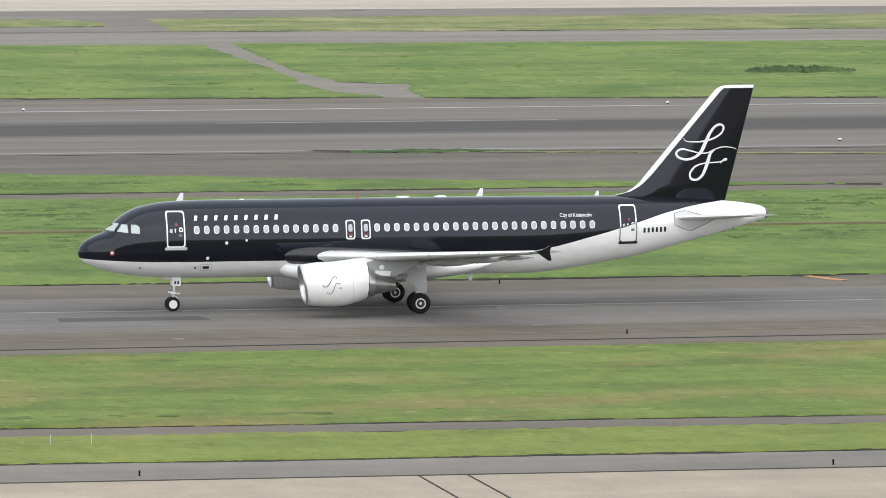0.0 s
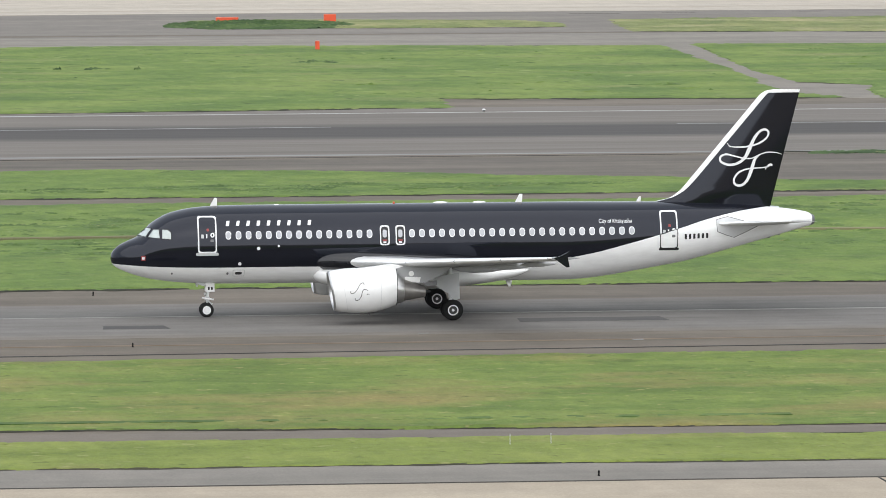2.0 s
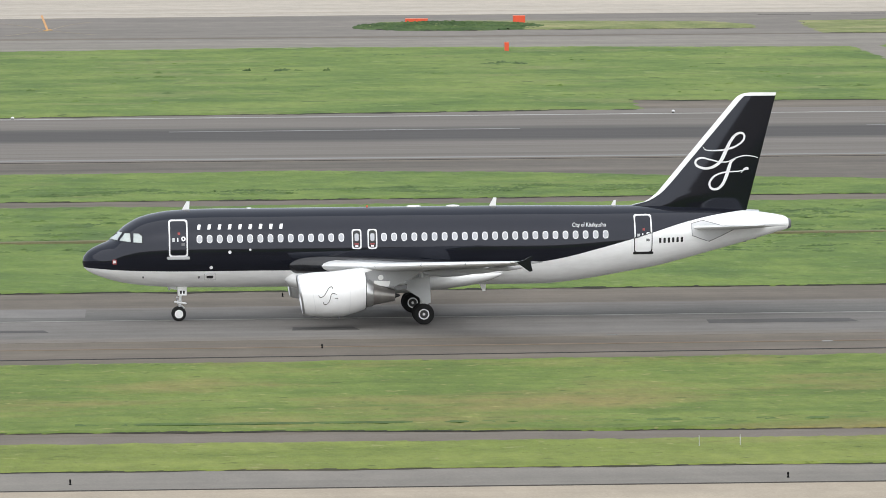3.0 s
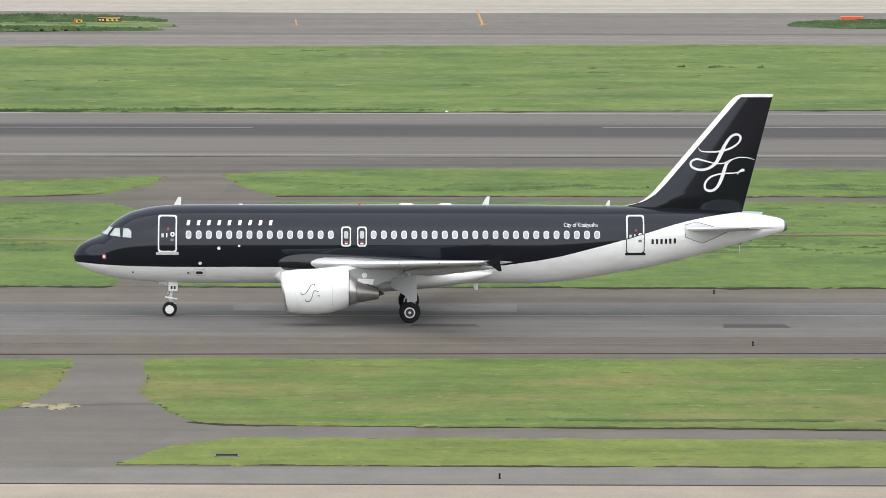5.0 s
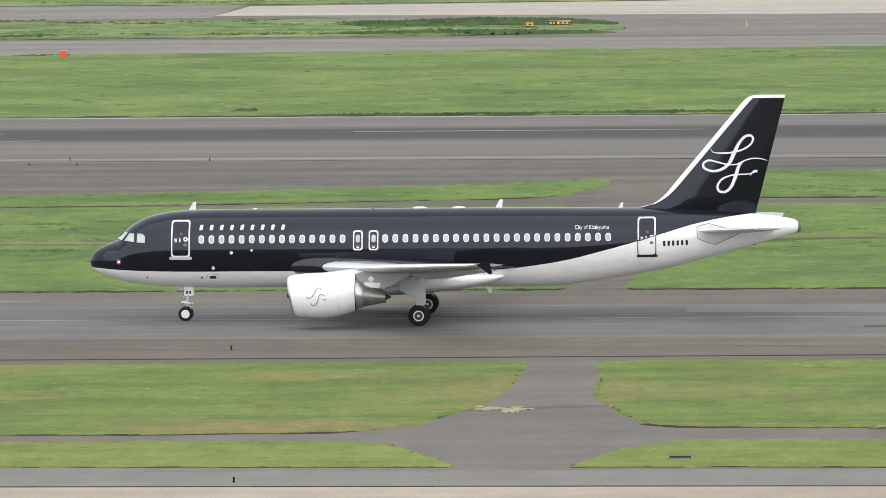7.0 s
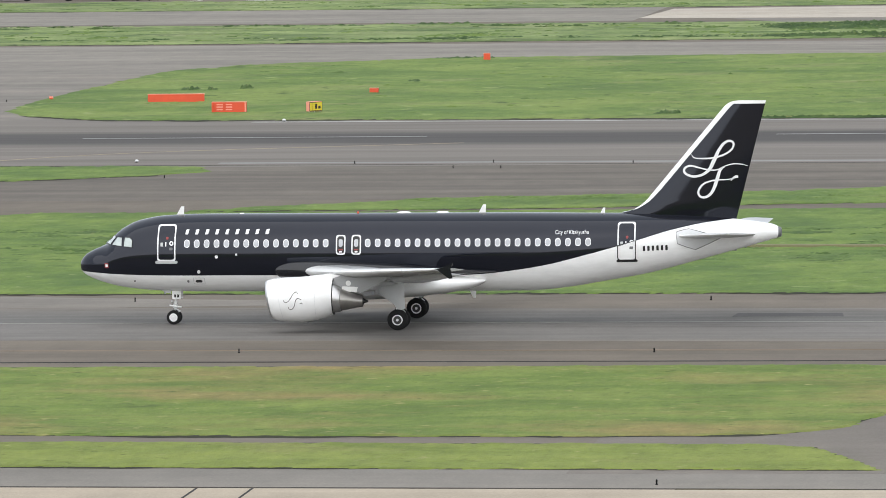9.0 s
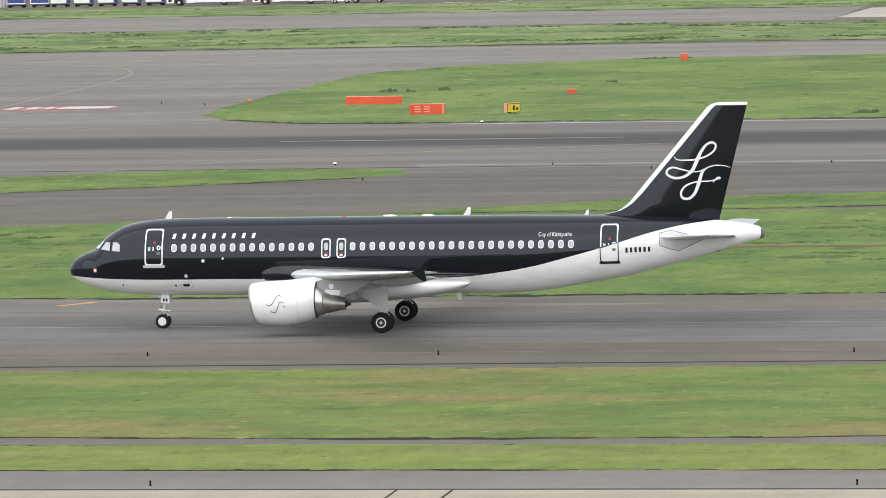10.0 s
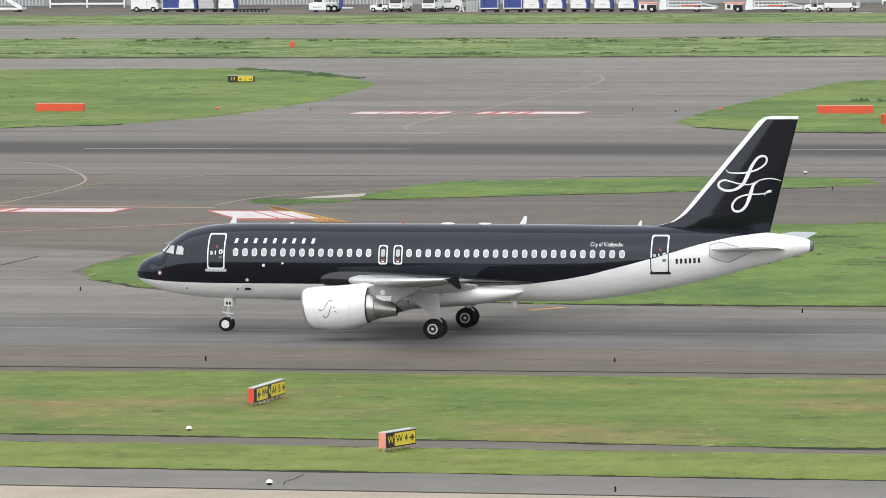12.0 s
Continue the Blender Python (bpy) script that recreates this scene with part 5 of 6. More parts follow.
        part("door", prism([(11.62, 1.92), (11.75, 2.32), (12.98, 2.50), (13.02, 1.15), (12.78, 1.04), (12.62, 1.10), (12.40, 1.42)], min(dy, dy - side * 0.04), max(dy, dy - side * 0.04)), M_GREY, gear, "light grey gear door")
        for off in (-0.463, 0.463):
            wl = wheel("main_wheel", 0.55, 0.40, 0.27, plane, (12.64, gy + off, 0.55), M_RIM, "black main wheel tyre")
            WHEELS.append((wl, 0.55, (12.64, gy + off, 0.55)))

    # tailplane root plate
    plate = finer([(27.12, 4.93), (27.45, 5.02), (27.75, 5.08), (28.6, 4.85), (29.5, 4.58), (28.8, 4.25), (28.10, 3.94), (27.6, 4.10), (27.15, 4.28), (27.12, 4.6)], 5)
    rp = smooth(part("root_plate", skin_patch(plate, 0.014), M_PALE, plane, "light grey tailplane root plate"), 40)
    part("outline", skin_frame(plate, 0.025, 0.020), M_GREY_DARK, rp, "thin dark edge of the plate")
    for x, z, w, h in ((24.6, 2.62, 0.10, 0.10), (26.6, 3.02, 0.16, 0.08), (29.9, 3.92, 0.30, 0.10), (30.6, 4.06, 0.12, 0.10)):
        part("drain_mast", prism([(x, z + 0.1), (x + w * 0.4, z - h), (x + w, z - h), (x + w, z + 0.1)], -0.03, 0.03), M_GREY_DARK, plane)

    # fin, rudder, white leading edge
    band = lambda z: tail_fin_le(z) + float(np.interp(z, [5.86, 6.4, 7.0, 11.3], [0.05, 0.22, 0.30, 0.34]))
    fin = part("tail_fin", fin_piece(5.62, 11.60, band, lambda z: tail_fin_te(z) - 1.35, 40, 14), M_BLACK, plane, "gloss black tail fin")
    smooth(fin, 30)
    smooth(part("leading_edge", fin_piece(5.88, 11.60, tail_fin_le, lambda z: band(z) - 0.004, 40, 6), M_WHITE, fin, "white painted leading edge"), 40)
    smooth(part("tip_cap", fin_piece(11.604, 11.77, tail_fin_le, tail_fin_te, 5, 10), M_WHITE, fin, "white fin tip"), 40)
    smooth(part("rudder", fin_piece(5.45, 11.60, lambda z: tail_fin_te(z) - 1.3495, tail_fin_te, 30, 6), M_BLACK, fin, "gloss black rudder"), 30)
    # swirl of white strokes on the fin
    swirl = [
        [(27.86, 8.94, 0.02), (28.02, 8.76, 0.05), (28.45, 8.72, 0.07), (28.98, 8.75, 0.09), (29.55, 8.90, 0.10), (29.98, 9.18, 0.10), (30.10, 9.48, 0.11), (29.93, 9.64, 0.12), (29.62, 9.54, 0.13), (29.32, 9.16, 0.16), (29.05, 8.60, 0.20), (28.80, 8.14, 0.17), (28.40, 7.85, 0.14), (27.92, 7.78, 0.13), (27.52, 7.95, 0.12), (27.50, 8.20, 0.11), (27.80, 8.34, 0.10), (28.25, 8.24, 0.08), (28.75, 8.12, 0.07), (29.2, 8.12, 0.06), (29.6, 8.30, 0.06), (30.05, 8.42, 0.06), (30.50, 8.40, 0.05), (30.84, 8.30, 0.02)],
        [(29.62, 8.30, 0.08), (29.38, 8.10, 0.14), (29.25, 7.75, 0.18), (29.12, 7.35, 0.18), (28.92, 6.92, 0.15), (28.62, 6.68, 0.13), (28.30, 6.72, 0.12), (28.22, 7.00, 0.11), (28.45, 7.34, 0.10), (28.85, 7.52, 0.08), (29.3, 7.58, 0.07), (29.75, 7.60, 0.06), (30.08, 7.66, 0.06)],
        [(29.92, 7.50, 0.03), (30.02, 7.64, 0.08), (30.18, 7.74, 0.14), (30.32, 7.74, 0.12)],
    ]
    for pts in swirl:
        part("swirl", ribbon(pts), M_WHITE_TRIM, fin, "white painted swirl")

    # nose gear
    ng = new("nose_gear")
    ng.parent = plane
    smooth(part("leg", tube((0.16, 0, 1.95), (0.05, 0, 0.85), 0.085, 0.075), M_WHITE, ng, "white nose gear leg"), 40)
    smooth(part("piston", tube((0.06, 0, 0.95), (0.0, 0, 0.38), 0.05), M_METAL, ng, "bright metal piston"), 40)
    smooth(part("axle", tube((0, -0.30, 0.38), (0, 0.30, 0.38), 0.06), M_METAL, ng), 40)
    smooth(part("steering_arm", tube((-0.24, -0.10, 1.02), (0.40, -0.10, 0.92), 0.045), M_WHITE, ng), 40)
    smooth(part("collar", tube((0.06, 0, 1.08), (0.04, 0, 0.88), 0.13), M_GREY, ng), 40)
    part("torque_link", prism([(0.08, 0.88), (0.34, 0.70), (0.06, 0.45), (0.06, 0.52), (0.24, 0.70), (0.08, 0.80)], -0.04, 0.04), M_GREY, ng)
    smooth(part("taxi_light", tube((-0.14, -0.16, 1.22), (-0.04, -0.16, 1.22), 0.09), M_METAL, ng, "round taxi light"), 30)
    d = part("door", box(-0.06, 0.42, -0.36, -0.32, 1.36, 1.86, 0.015), M_WHITE, ng, "white nose gear door with two dark bars")
    for x in (0.06, 0.22):
        part("bar", box(x, x + 0.10, -0.372, -0.362, 1.46, 1.62), M_BLACK_MATT, d)
    part("door", box(-0.06, 0.42, 0.32, 0.36, 1.36, 1.86, 0.015), M_WHITE, ng)
    part("front_door", prism([(-0.70, 1.88), (-0.12, 1.84), (-0.10, 1.66), (-0.36, 1.72)], -0.34, -0.31), M_GREY, ng)
    for off in (-0.25, 0.25):
        wl = wheel("nose_wheel", 0.38, 0.22, 0.215, plane, (0, off, 0.38), M_WHITE_TRIM, "black nose wheel tyre")
        WHEELS.append((wl, 0.38, (0, off, 0.38)))
    return plane


WHEELS = []
PLANE = airliner()


# ---------------------------------------------------------------- signs, barriers, lamps
def taxi_sign(x0, y0, x1, y1, height, panels, label, end_mat=M_RED, z0=0.2, depth=0.42):
    """A guidance sign on short legs. panels: share of the width, words, whether the ground is black."""
    L = math.hypot(x1 - x0, y1 - y0)
    sign = new("taxiway_sign")
    sign.matrix_world = Matrix.Translation((x0, y0, 0.0)) @ Matrix.Rotation(math.atan2(y1 - y0, x1 - x0), 4, "Z")
    tagged(sign, label, "sign")
    case = part("case", box(0, L, 0.0, depth, z0, z0 + height, 0.03), end_mat, sign, "red-orange sign case")
    part("top_cap", box(0.01, L - 0.01, -0.01, depth + 0.01, z0 + height - 0.02, z0 + height + 0.03, 0.015), M_GREY if L > 2 and height > 0.6 else M_PINK, sign)
    n = max(2, round(L / 0.62))
    for k in range(n):
        x = 0.12 + (L - 0.24) * k / (n - 1)
        leg = part("leg", tube((x, 0.17, 0.0), (x, 0.17, z0 + 0.02), 0.035, None, 8), M_GREY, sign)
        part("foot", box(x - 0.12, x + 0.12, 0.02, 0.32, 0.0, 0.05, 0.01), M_CONCRETE, sign)
    part("rim", box(0.02, L - 0.02, -0.012, 0.0, z0 + 0.02, z0 + height - 0.02), M_SIGN_BLACK, sign)
    x = 0.05
    for share, words, dark in panels:
        w = (L - 0.10) * share
        p = part("panel", box(x + 0.015, x + w - 0.015, -0.024, -0.012, z0 + 0.07, z0 + height - 0.07), M_SIGN_BLACK if dark else M_SIGN_YELLOW, sign)
        if words:
            me = lettering(words, (height - 0.16) * 0.95, M_SIGN_YELLOW if dark else M_SIGN_BLACK, sign, Matrix.Identity(4), "lettering")
            xs = [v.co.x for v in me.data.vertices]
            k = min(1.0, (w - 0.14) / max(0.1, max(xs) - min(xs)))
            for v in me.data.vertices:
                v.co = Vector((x + w / 2 + v.co.x * k, v.co.y - 0.030, z0 + height / 2 + v.co.z))
        x += w
    return sign


def arrow(sign_ob, x, z, size, left, mat):
    s = -1 if left else 1
    pts = [(-0.5, 0.09), (0.1, 0.09), (-0.08, 0.36), (0.10, 0.36), (0.5, 0.0), (0.10, -0.36), (-0.08, -0.36), (0.1, -0.09), (-0.5, -0.09)]
    pts = [(x + s * a * size, z + b * size) for a, b in pts]
    part("arrow", prism(pts, -0.040, -0.026), mat, sign_ob)


s1 = taxi_sign(-64.24, 265.4, -63.44, 267.7, 0.70, ((0.27, "W", True), (0.73, "", False)), "yellow and black taxiway sign with a red end standing on grass", M_PINK, 0.20, 0.38)
lettering("W 4", 0.46, M_SIGN_BLACK, s1, pose(1.28, -0.030, 0.55) @ Matrix.Diagonal((1.15, 1, 1, 1)))
arrow(s1, 2.08, 0.55, 0.38, False, M_SIGN_BLACK)
s2 = taxi_sign(-75.58, 285.8, -75.36, 290.8, 0.72, ((0.07, "", True), (0.36, "", False), (0.11, "A", True), (0.46, "", False)), "long yellow taxiway sign with a red end standing on grass", M_RED, 0.20, 0.30)
lettering("W4", 0.52, M_SIGN_BLACK, s2, pose(1.65, -0.030, 0.56) @ Matrix.Diagonal((1.2, 1, 1, 1)))
arrow(s2, 0.75, 0.56, 0.46, True, M_SIGN_BLACK)
lettering("A4  B", 0.52, M_SIGN_BLACK, s2, pose(3.50, -0.030, 0.56) @ Matrix.Diagonal((1.15, 1, 1, 1)))
arrow(s2, 4.66, 0.56, 0.42, False, M_SIGN_BLACK)
s3 = taxi_sign(-175.3, 653.5, -172.4, 653.5, 0.70, ((0.38, "L4", True), (0.62, "", False)), "black and yellow taxiway sign standing in far grass", M_SIGN_BLACK, 0.15)
arrow(s3, 1.45, 0.46, 0.40, True, M_SIGN_BLACK)
lettering("L", 0.5, M_SIGN_BLACK, s3, pose(2.02, -0.030, 0.46))
arrow(s3, 2.55, 0.46, 0.40, False, M_SIGN_BLACK)
s4 = taxi_sign(-27.3, 757.0, -24.5, 757.0, 0.46, ((0.36, "", True), (0.64, "", False)), "black and yellow taxiway sign standing in far grass", M_SIGN_BLACK)
for a, b in ((0.15, 0.45), (0.55, 0.8)):
    part("bar", box(a, b, -0.03, -0.026, 0.33, 0.53), M_SIGN_YELLOW, s4)
for a, b in ((1.35, 1.7), (1.9, 2.2), (2.4, 2.75)):
    part("bar", box(a, b, -0.03, -0.026, 0.33, 0.53), M_SIGN_BLACK, s4)
s5 = taxi_sign(-29.8, 752.0, -28.9, 752.4, 0.46, ((1.0, "", False),), "small red and yellow sign standing in far grass", M_RED)
part("bar", box(0.3, 0.7, -0.03, -0.026, 0.33, 0.53), M_SIGN_BLACK, s5)
s6 = taxi_sign(-80.0, 559.0, -79.0, 560.3, 0.85, ((0.2, "", False), (0.8, "", False)), "small yellow runway distance sign with a red end", M_PINK)
part("bar", box(0.7, 0.95, -0.03, -0.026, 0.42, 0.84), M_SIGN_BLACK, s6)
part("bar", box(1.1, 1.4, -0.03, -0.026, 0.42, 0.66), M_SIGN_BLACK, s6)


def barrier(x, y, length, height, label, ribs=False, depth=0.45):
    """A red works barrier or marker box with a cap, feet and, on some, ribs."""
    b = new("marker_box")
    b.location = (x, y, 0)
    tagged(b, label, "barrier")
    part("body", box(0, length, 0, depth, 0.06, height, min(0.03, height * 0.06)), M_RED, b)
    part("top_cap", box(-0.02, length + 0.02, -0.02, depth + 0.02, height, height + 0.05, 0.015), M_PINK, b)
    for k in range(max(2, round(length / 1.6) + 1)):
        fx = 0.05 + (length - 0.25) * k / max(1, max(2, round(length / 1.6) + 1) - 1)
        part("foot", box(fx, fx + 0.15, -0.03, depth + 0.03, 0, 0.08, 0.01), M_RED, b)
    if ribs:
        part("side_plate", box(0, 0.12, -0.14, 0.0, 0.04, height, 0.02), M_RED, b)
        part("side_plate", box(length - 0.12, length, -0.14, 0.0, 0.04, height, 0.02), M_PINK, b)
        for cx in (length * 0.23, length * 0.50):
            for cz in (0.35, 0.58, 0.80):
                part("bracket", box(cx - 0.28, cx + 0.28, -0.06, 0.0, height * cz - 0.06, height * cz + 0.05, 0.01), M_PINK, b)
    return b


barrier(-98.7, 582.2, 5.35, 0.78, "long signal red box lying on far grass")
barrier(-89.2, 560.8, 3.15, 1.0, "signal red frame with brackets on far grass", True)
barrier(-79.8, 598.8, 0.85, 0.46, "small red box on far grass")
barrier(-77.2, 673.3, 0.70, 0.80, "small upright red box on far grass")
barrier(-176.8, 586.6, 4.85, 0.82, "long signal red box lying on far grass")
barrier(63.2, 763.1, 2.75, 0.65, "low red box among weeds by the far taxiway")
barrier(76.4, 762.2, 1.45, 0.95, "red box at the end of a weedy strip", depth=0.7)
barrier(66.9, 677.0, 0.45, 1.0, "small upright red box on far grass")
barrier(-95.2, 381.0, 6.0, 0.88, "long signal red box lying on lush grass")
barrier(-194.7, 756.0, 0.5, 0.85, "small upright red box on rough grass", depth=0.4)
for x, y in ((-159.7, 590.5), (-109.9, 591.5), (-109.4, 589.0)):
    barrier(x, y, 0.32, 0.22, "tiny red marker box on the ground", depth=0.3)


def edge_lamp(x, y, pale=False):
    lamp = new("taxiway_lamp")
    lamp.location = (x, y, 0.01)
    tagged(lamp, "small pale ground lamp beside the taxiway" if pale else "small dark taxiway edge lamp on a short stem", "lamp", "taxiway lamps")
    if pale:
        smooth(part("base", tube((0, 0, 0), (0, 0, 0.10), 0.10, 0.10, 12), M_LAMP, lamp), 40)
        smooth(part("lens", tube((0, 0, 0.10), (0, 0, 0.20), 0.16, 0.12, 14), M_WHITE_TRIM, lamp, "white lamp dome"), 40)
        smooth(part("cap", tube((0, 0, 0.20), (0, 0, 0.24), 0.12, 0.04, 14), M_WHITE_TRIM, lamp), 40)
        return lamp
    smooth(part("base", tube((0, 0, 0), (0, 0, 0.04), 0.055, 0.05, 12), M_LAMP, lamp), 40)
    smooth(part("stem", tube((0, 0, 0.03), (0, 0, 0.14), 0.034, None, 8), M_LAMP, lamp), 40)
    smooth(part("lens", tube((0, 0, 0.13), (0, 0, 0.22), 0.046, 0.034, 10), M_LAMP, lamp), 40)
    return lamp


for x, y in ((70.0, 310.2), (21.5, 311.4), (-27.3, 311.6), (-48.4, 311.8), (-63.5, 312.3), (-84.8, 311.0)):
    edge_lamp(x, y)
for x, y in ((64.5, 247.4), (36.0, 248.9), (7.1, 250.3), (-21.9, 250.4), (-51.1, 251.2)):
    edge_lamp(x, y)
for x, y in ((70.2, 343.7), (21.6, 344.3), (-27.0, 344.6), (-59.4, 345.0), (-105.3, 358.0)):
    edge_lamp(x, y)
for x, y in ((-66.0, 251.9), (10.7, 541.6), (68.3, 541.8), (126.2, 542.9), (-80.3, 545.2), (-82.8, 482.7), (125.9, 481.2), (-75.6, 274.2)):
    edge_lamp(x, y, True)
for x, y in ((-65.1, 479.2), (-56.6, 472.3), (-54.3, 479.5), (-52.9, 471.9), (-43.3, 477.5), (-77.1, 461.6), (-150, 590), (-118, 590), (-113, 586)):
    edge_lamp(x, y)
for x, y in ((34.0, 261.3), (35.75, 261.3), (25.0, 374.4)):
    post = part("marker_post", tube((x, y, 0), (x, y, 0.50), 0.018, 0.014, 8), M_GREY)
    tagged(post, "thin white marker post standing in grass", "post", "marker posts")


cover = new("drain_cover")
cover.location = (-4.0, 258.5, 0.0)
tagged(cover, "dark rectangular drain cover lying in grass", "drain cover")
part("frame", box(-0.52, 0.52, -0.30, 0.30, 0.0, 0.10, 0.015), M_GREY_DARK, cover)
part("lid", box(-0.46, 0.46, -0.24, 0.24, 0.10, 0.12, 0.008), M_LAMP, cover)


# ---------------------------------------------------------------- weeds
def tuft(cx, cy, rx, ry, h, grain, rs, start):
    """An uneven mound of growth with a ragged top, on a loose grid of that grain: its points and faces."""
    nx, ny = max(5, int(2 * rx / grain)), max(4, int(2 * ry / (2.2 * grain)))
    u, v = np.meshgrid(np.linspace(-1, 1, nx), np.linspace(-1, 1, ny), indexing="ij")
    u = u + (rs.rand(nx, ny) - 0.5) * 1.3 / nx
    v = v + (rs.rand(nx, ny) - 0.5) * 1.3 / ny
    r2 = u * u + v * v + (rs.rand(nx, ny) - 0.5) * 0.5
    z = h * np.sqrt(np.clip(1 - r2, 0, 1)) * (0.25 + 0.9 * rs.rand(nx, ny) ** 1.5)
    z = np.where(r2 < 1, z + 0.04, 0.0)
    idx = start + np.arange(nx * ny).reshape(nx, ny)
    keep = (r2[:-1, :-1] < 1) | (r2[1:, :-1] < 1) | (r2[:-1, 1:] < 1) | (r2[1:, 1:] < 1)
    quads = np.stack([idx[:-1, :-1], idx[1:, :-1], idx[1:, 1:], idx[:-1, 1:]], -1)[keep]
    return np.stack([cx + u * rx, cy + v * ry, z], -1).reshape(-1, 3), quads


def weeds(x0, x1, y0, y1, n, h, seed, label="clump of dark green weeds in the grass", grain=0.22):
    """A patch of weeds made of n uneven mounds inside an oval."""
    rs = np.random.RandomState(seed)
    P, F, k = [], [], 0
    cx, cy, sx, sy = (x0 + x1) / 2, (y0 + y1) / 2, (x1 - x0) / 2, (y1 - y0) / 2
    for _ in range(n):
        a, r = rs.rand() * 2 * math.pi, 0.85 * math.sqrt(rs.rand())
        size = rs.uniform(0.35, 0.8)
        pts, quads = tuft(cx + sx * r * math.cos(a), cy + sy * r * math.sin(a), max(0.2, sx * size * 0.6), max(0.3, sy * size), 1.15 * h * (1.1 - 0.5 * r) * rs.uniform(0.6, 1.2), grain, rs, k)
        P.append(pts)
        F.append(quads)
        k += len(pts)
    return tagged(mesh_arrays("weeds", np.concatenate(P), np.concatenate(F), M_GRASS_TALL), label, "weeds", kind="stuff")


weeds(61.5, 66.5, 642, 647, 11, 0.30, 1)
weeds(38.8, 41.8, 631, 634, 8, 0.32, 2)
weeds(35.8, 36.6, 631.5, 633, 6, 0.4, 3)
weeds(44.0, 44.6, 631, 632.5, 6, 0.35, 4)
weeds(57.5, 77.5, 744, 760, 120, 0.50, 6, "bushy dark green weeds on a grass island")
weeds(148, 158.5, 600, 606, 40, 0.55, 5)
weeds(-99.5, -97.8, 606, 609, 6, 0.45, 7)
weeds(-97.0, -95.8, 606, 608, 6, 0.45, 8)
weeds(-94.4, -92.6, 608, 611, 6, 0.45, 9)
weeds(-79.2, -77.0, 620, 624, 6, 0.24, 10)
for k, (x, y) in enumerate(((-182, 690), (-178, 686.5), (-175.5, 684), (-172, 679), (-169, 674), (-166, 669))):
    weeds(x - 2.4, x + 2.4, y - 4.5, y - 0.5, 11, 0.26 if k else 0.40, 40 + k, "tall dark weeds along the edge of far grass")
weeds(-84, -77, 678, 681.5, 8, 0.22, 13)
weeds(-40, 10, 544.6, 545.6, 33, 0.25, 14, "ragged line of dark weeds at the runway edge")
weeds(-52, -20, 732.5, 736, 92, 0.5, 15, "dark weeds along the edge of far grass")
weeds(-52, -22, 758, 776, 40, 0.6, 18, "dark weeds in far grass")
weeds(84, 96, 472, 476, 6, 0.12, 19)
weeds(-48.0, -45.6, 552, 555.5, 8, 0.4, 23)


def scattered_weeds(x0, x1, y0, y1, n, h, seed, label, stretch=1.0, mat=None, grain=0.14):
    """Ragged drifts of taller growth strewn over a field."""
    rs = np.random.RandomState(seed)
    P, F, k = [], [], 0
    for _ in range(n):
        cx, cy = rs.uniform(x0, x1), rs.uniform(y0, y1)
        size = 0.3 + 1.1 * rs.rand() ** 2
        for _ in range(1 + int(2.6 * rs.rand())):
            pts, quads = tuft(cx + rs.normal() * size * stretch * 0.8, cy + rs.normal() * size * 0.8, size * stretch * rs.uniform(0.4, 1.0), size * rs.uniform(0.6, 1.2), h * rs.uniform(0.4, 1.0), grain, rs, k)
            P.append(pts)
            F.append(quads)
            k += len(pts)
    return tagged(mesh_arrays("weeds", np.concatenate(P), np.concatenate(F), mat or M_GRASS_MID), label, "weeds", kind="stuff")


TUFTS = "scattered tufts of darker grass"
DARK = "streaks of tall dark grass"
scattered_weeds(-100, 100, 565, 675, 180, 0.18, 61, TUFTS, 2.0, None, 0.26)
scattered_weeds(-100, 100, 570, 678, 40, 0.24, 78, DARK, 1.8, M_GRASS_WEED, 0.26)
scattered_weeds(112, 190, 562, 670, 90, 0.22, 62, TUFTS, 2.0, None, 0.26)
scattered_weeds(-215, -170, 575, 680, 60, 0.22, 63, TUFTS, 2.0, None, 0.26)
scattered_weeds(-260, -30, 733, 782, 300, 0.28, 64, TUFTS, 2.8, None, 0.30)
scattered_weeds(-290, -62, 772, 788, 90, 0.42, 66, DARK, 3.6, M_GRASS_TALL, 0.30)
scattered_weeds(-260, -28, 733, 739, 90, 0.36, 67, DARK, 3.8, M_GRASS_TALL, 0.30)
scattered_weeds(-260, -30, 745, 770, 50, 0.34, 79, DARK, 3.8, M_GRASS_WEED, 0.30)
scattered_weeds(-290, -20, 856, 884, 160, 0.28, 65, TUFTS, 2.8, None, 0.30)
scattered_weeds(-290, -24, 854, 859, 70, 0.30, 68, DARK, 3.8, M_GRASS_WEED, 0.30)
scattered_weeds(-97, -16, 374, 408, 220, 0.17, 69, TUFTS, 2.2, M_GRASS_WEED, 0.16)
scattered_weeds(-6, 120, 374, 416, 360, 0.17, 70, TUFTS, 2.2, M_GRASS_WEED, 0.16)
scattered_weeds(0, 74, 433, 440, 70, 0.17, 71, TUFTS, 2.5, M_GRASS_WEED)
scattered_weeds(-56, -16, 431, 436, 40, 0.14, 72, TUFTS, 2.5)
scattered_weeds(-97, -16, 376, 404, 70, 0.14, 76, TUFTS, 1.8, M_GRASS_WEED)
scattered_weeds(-4, 120, 376, 414, 120, 0.14, 77, TUFTS, 1.8, M_GRASS_WEED)
scattered_weeds(-117.5, -111.5, 444.0, 449.5, 16, 0.07, 84, "thin dull grass round a concrete pad", 1.6, M_GRASS_WEED, 0.12)
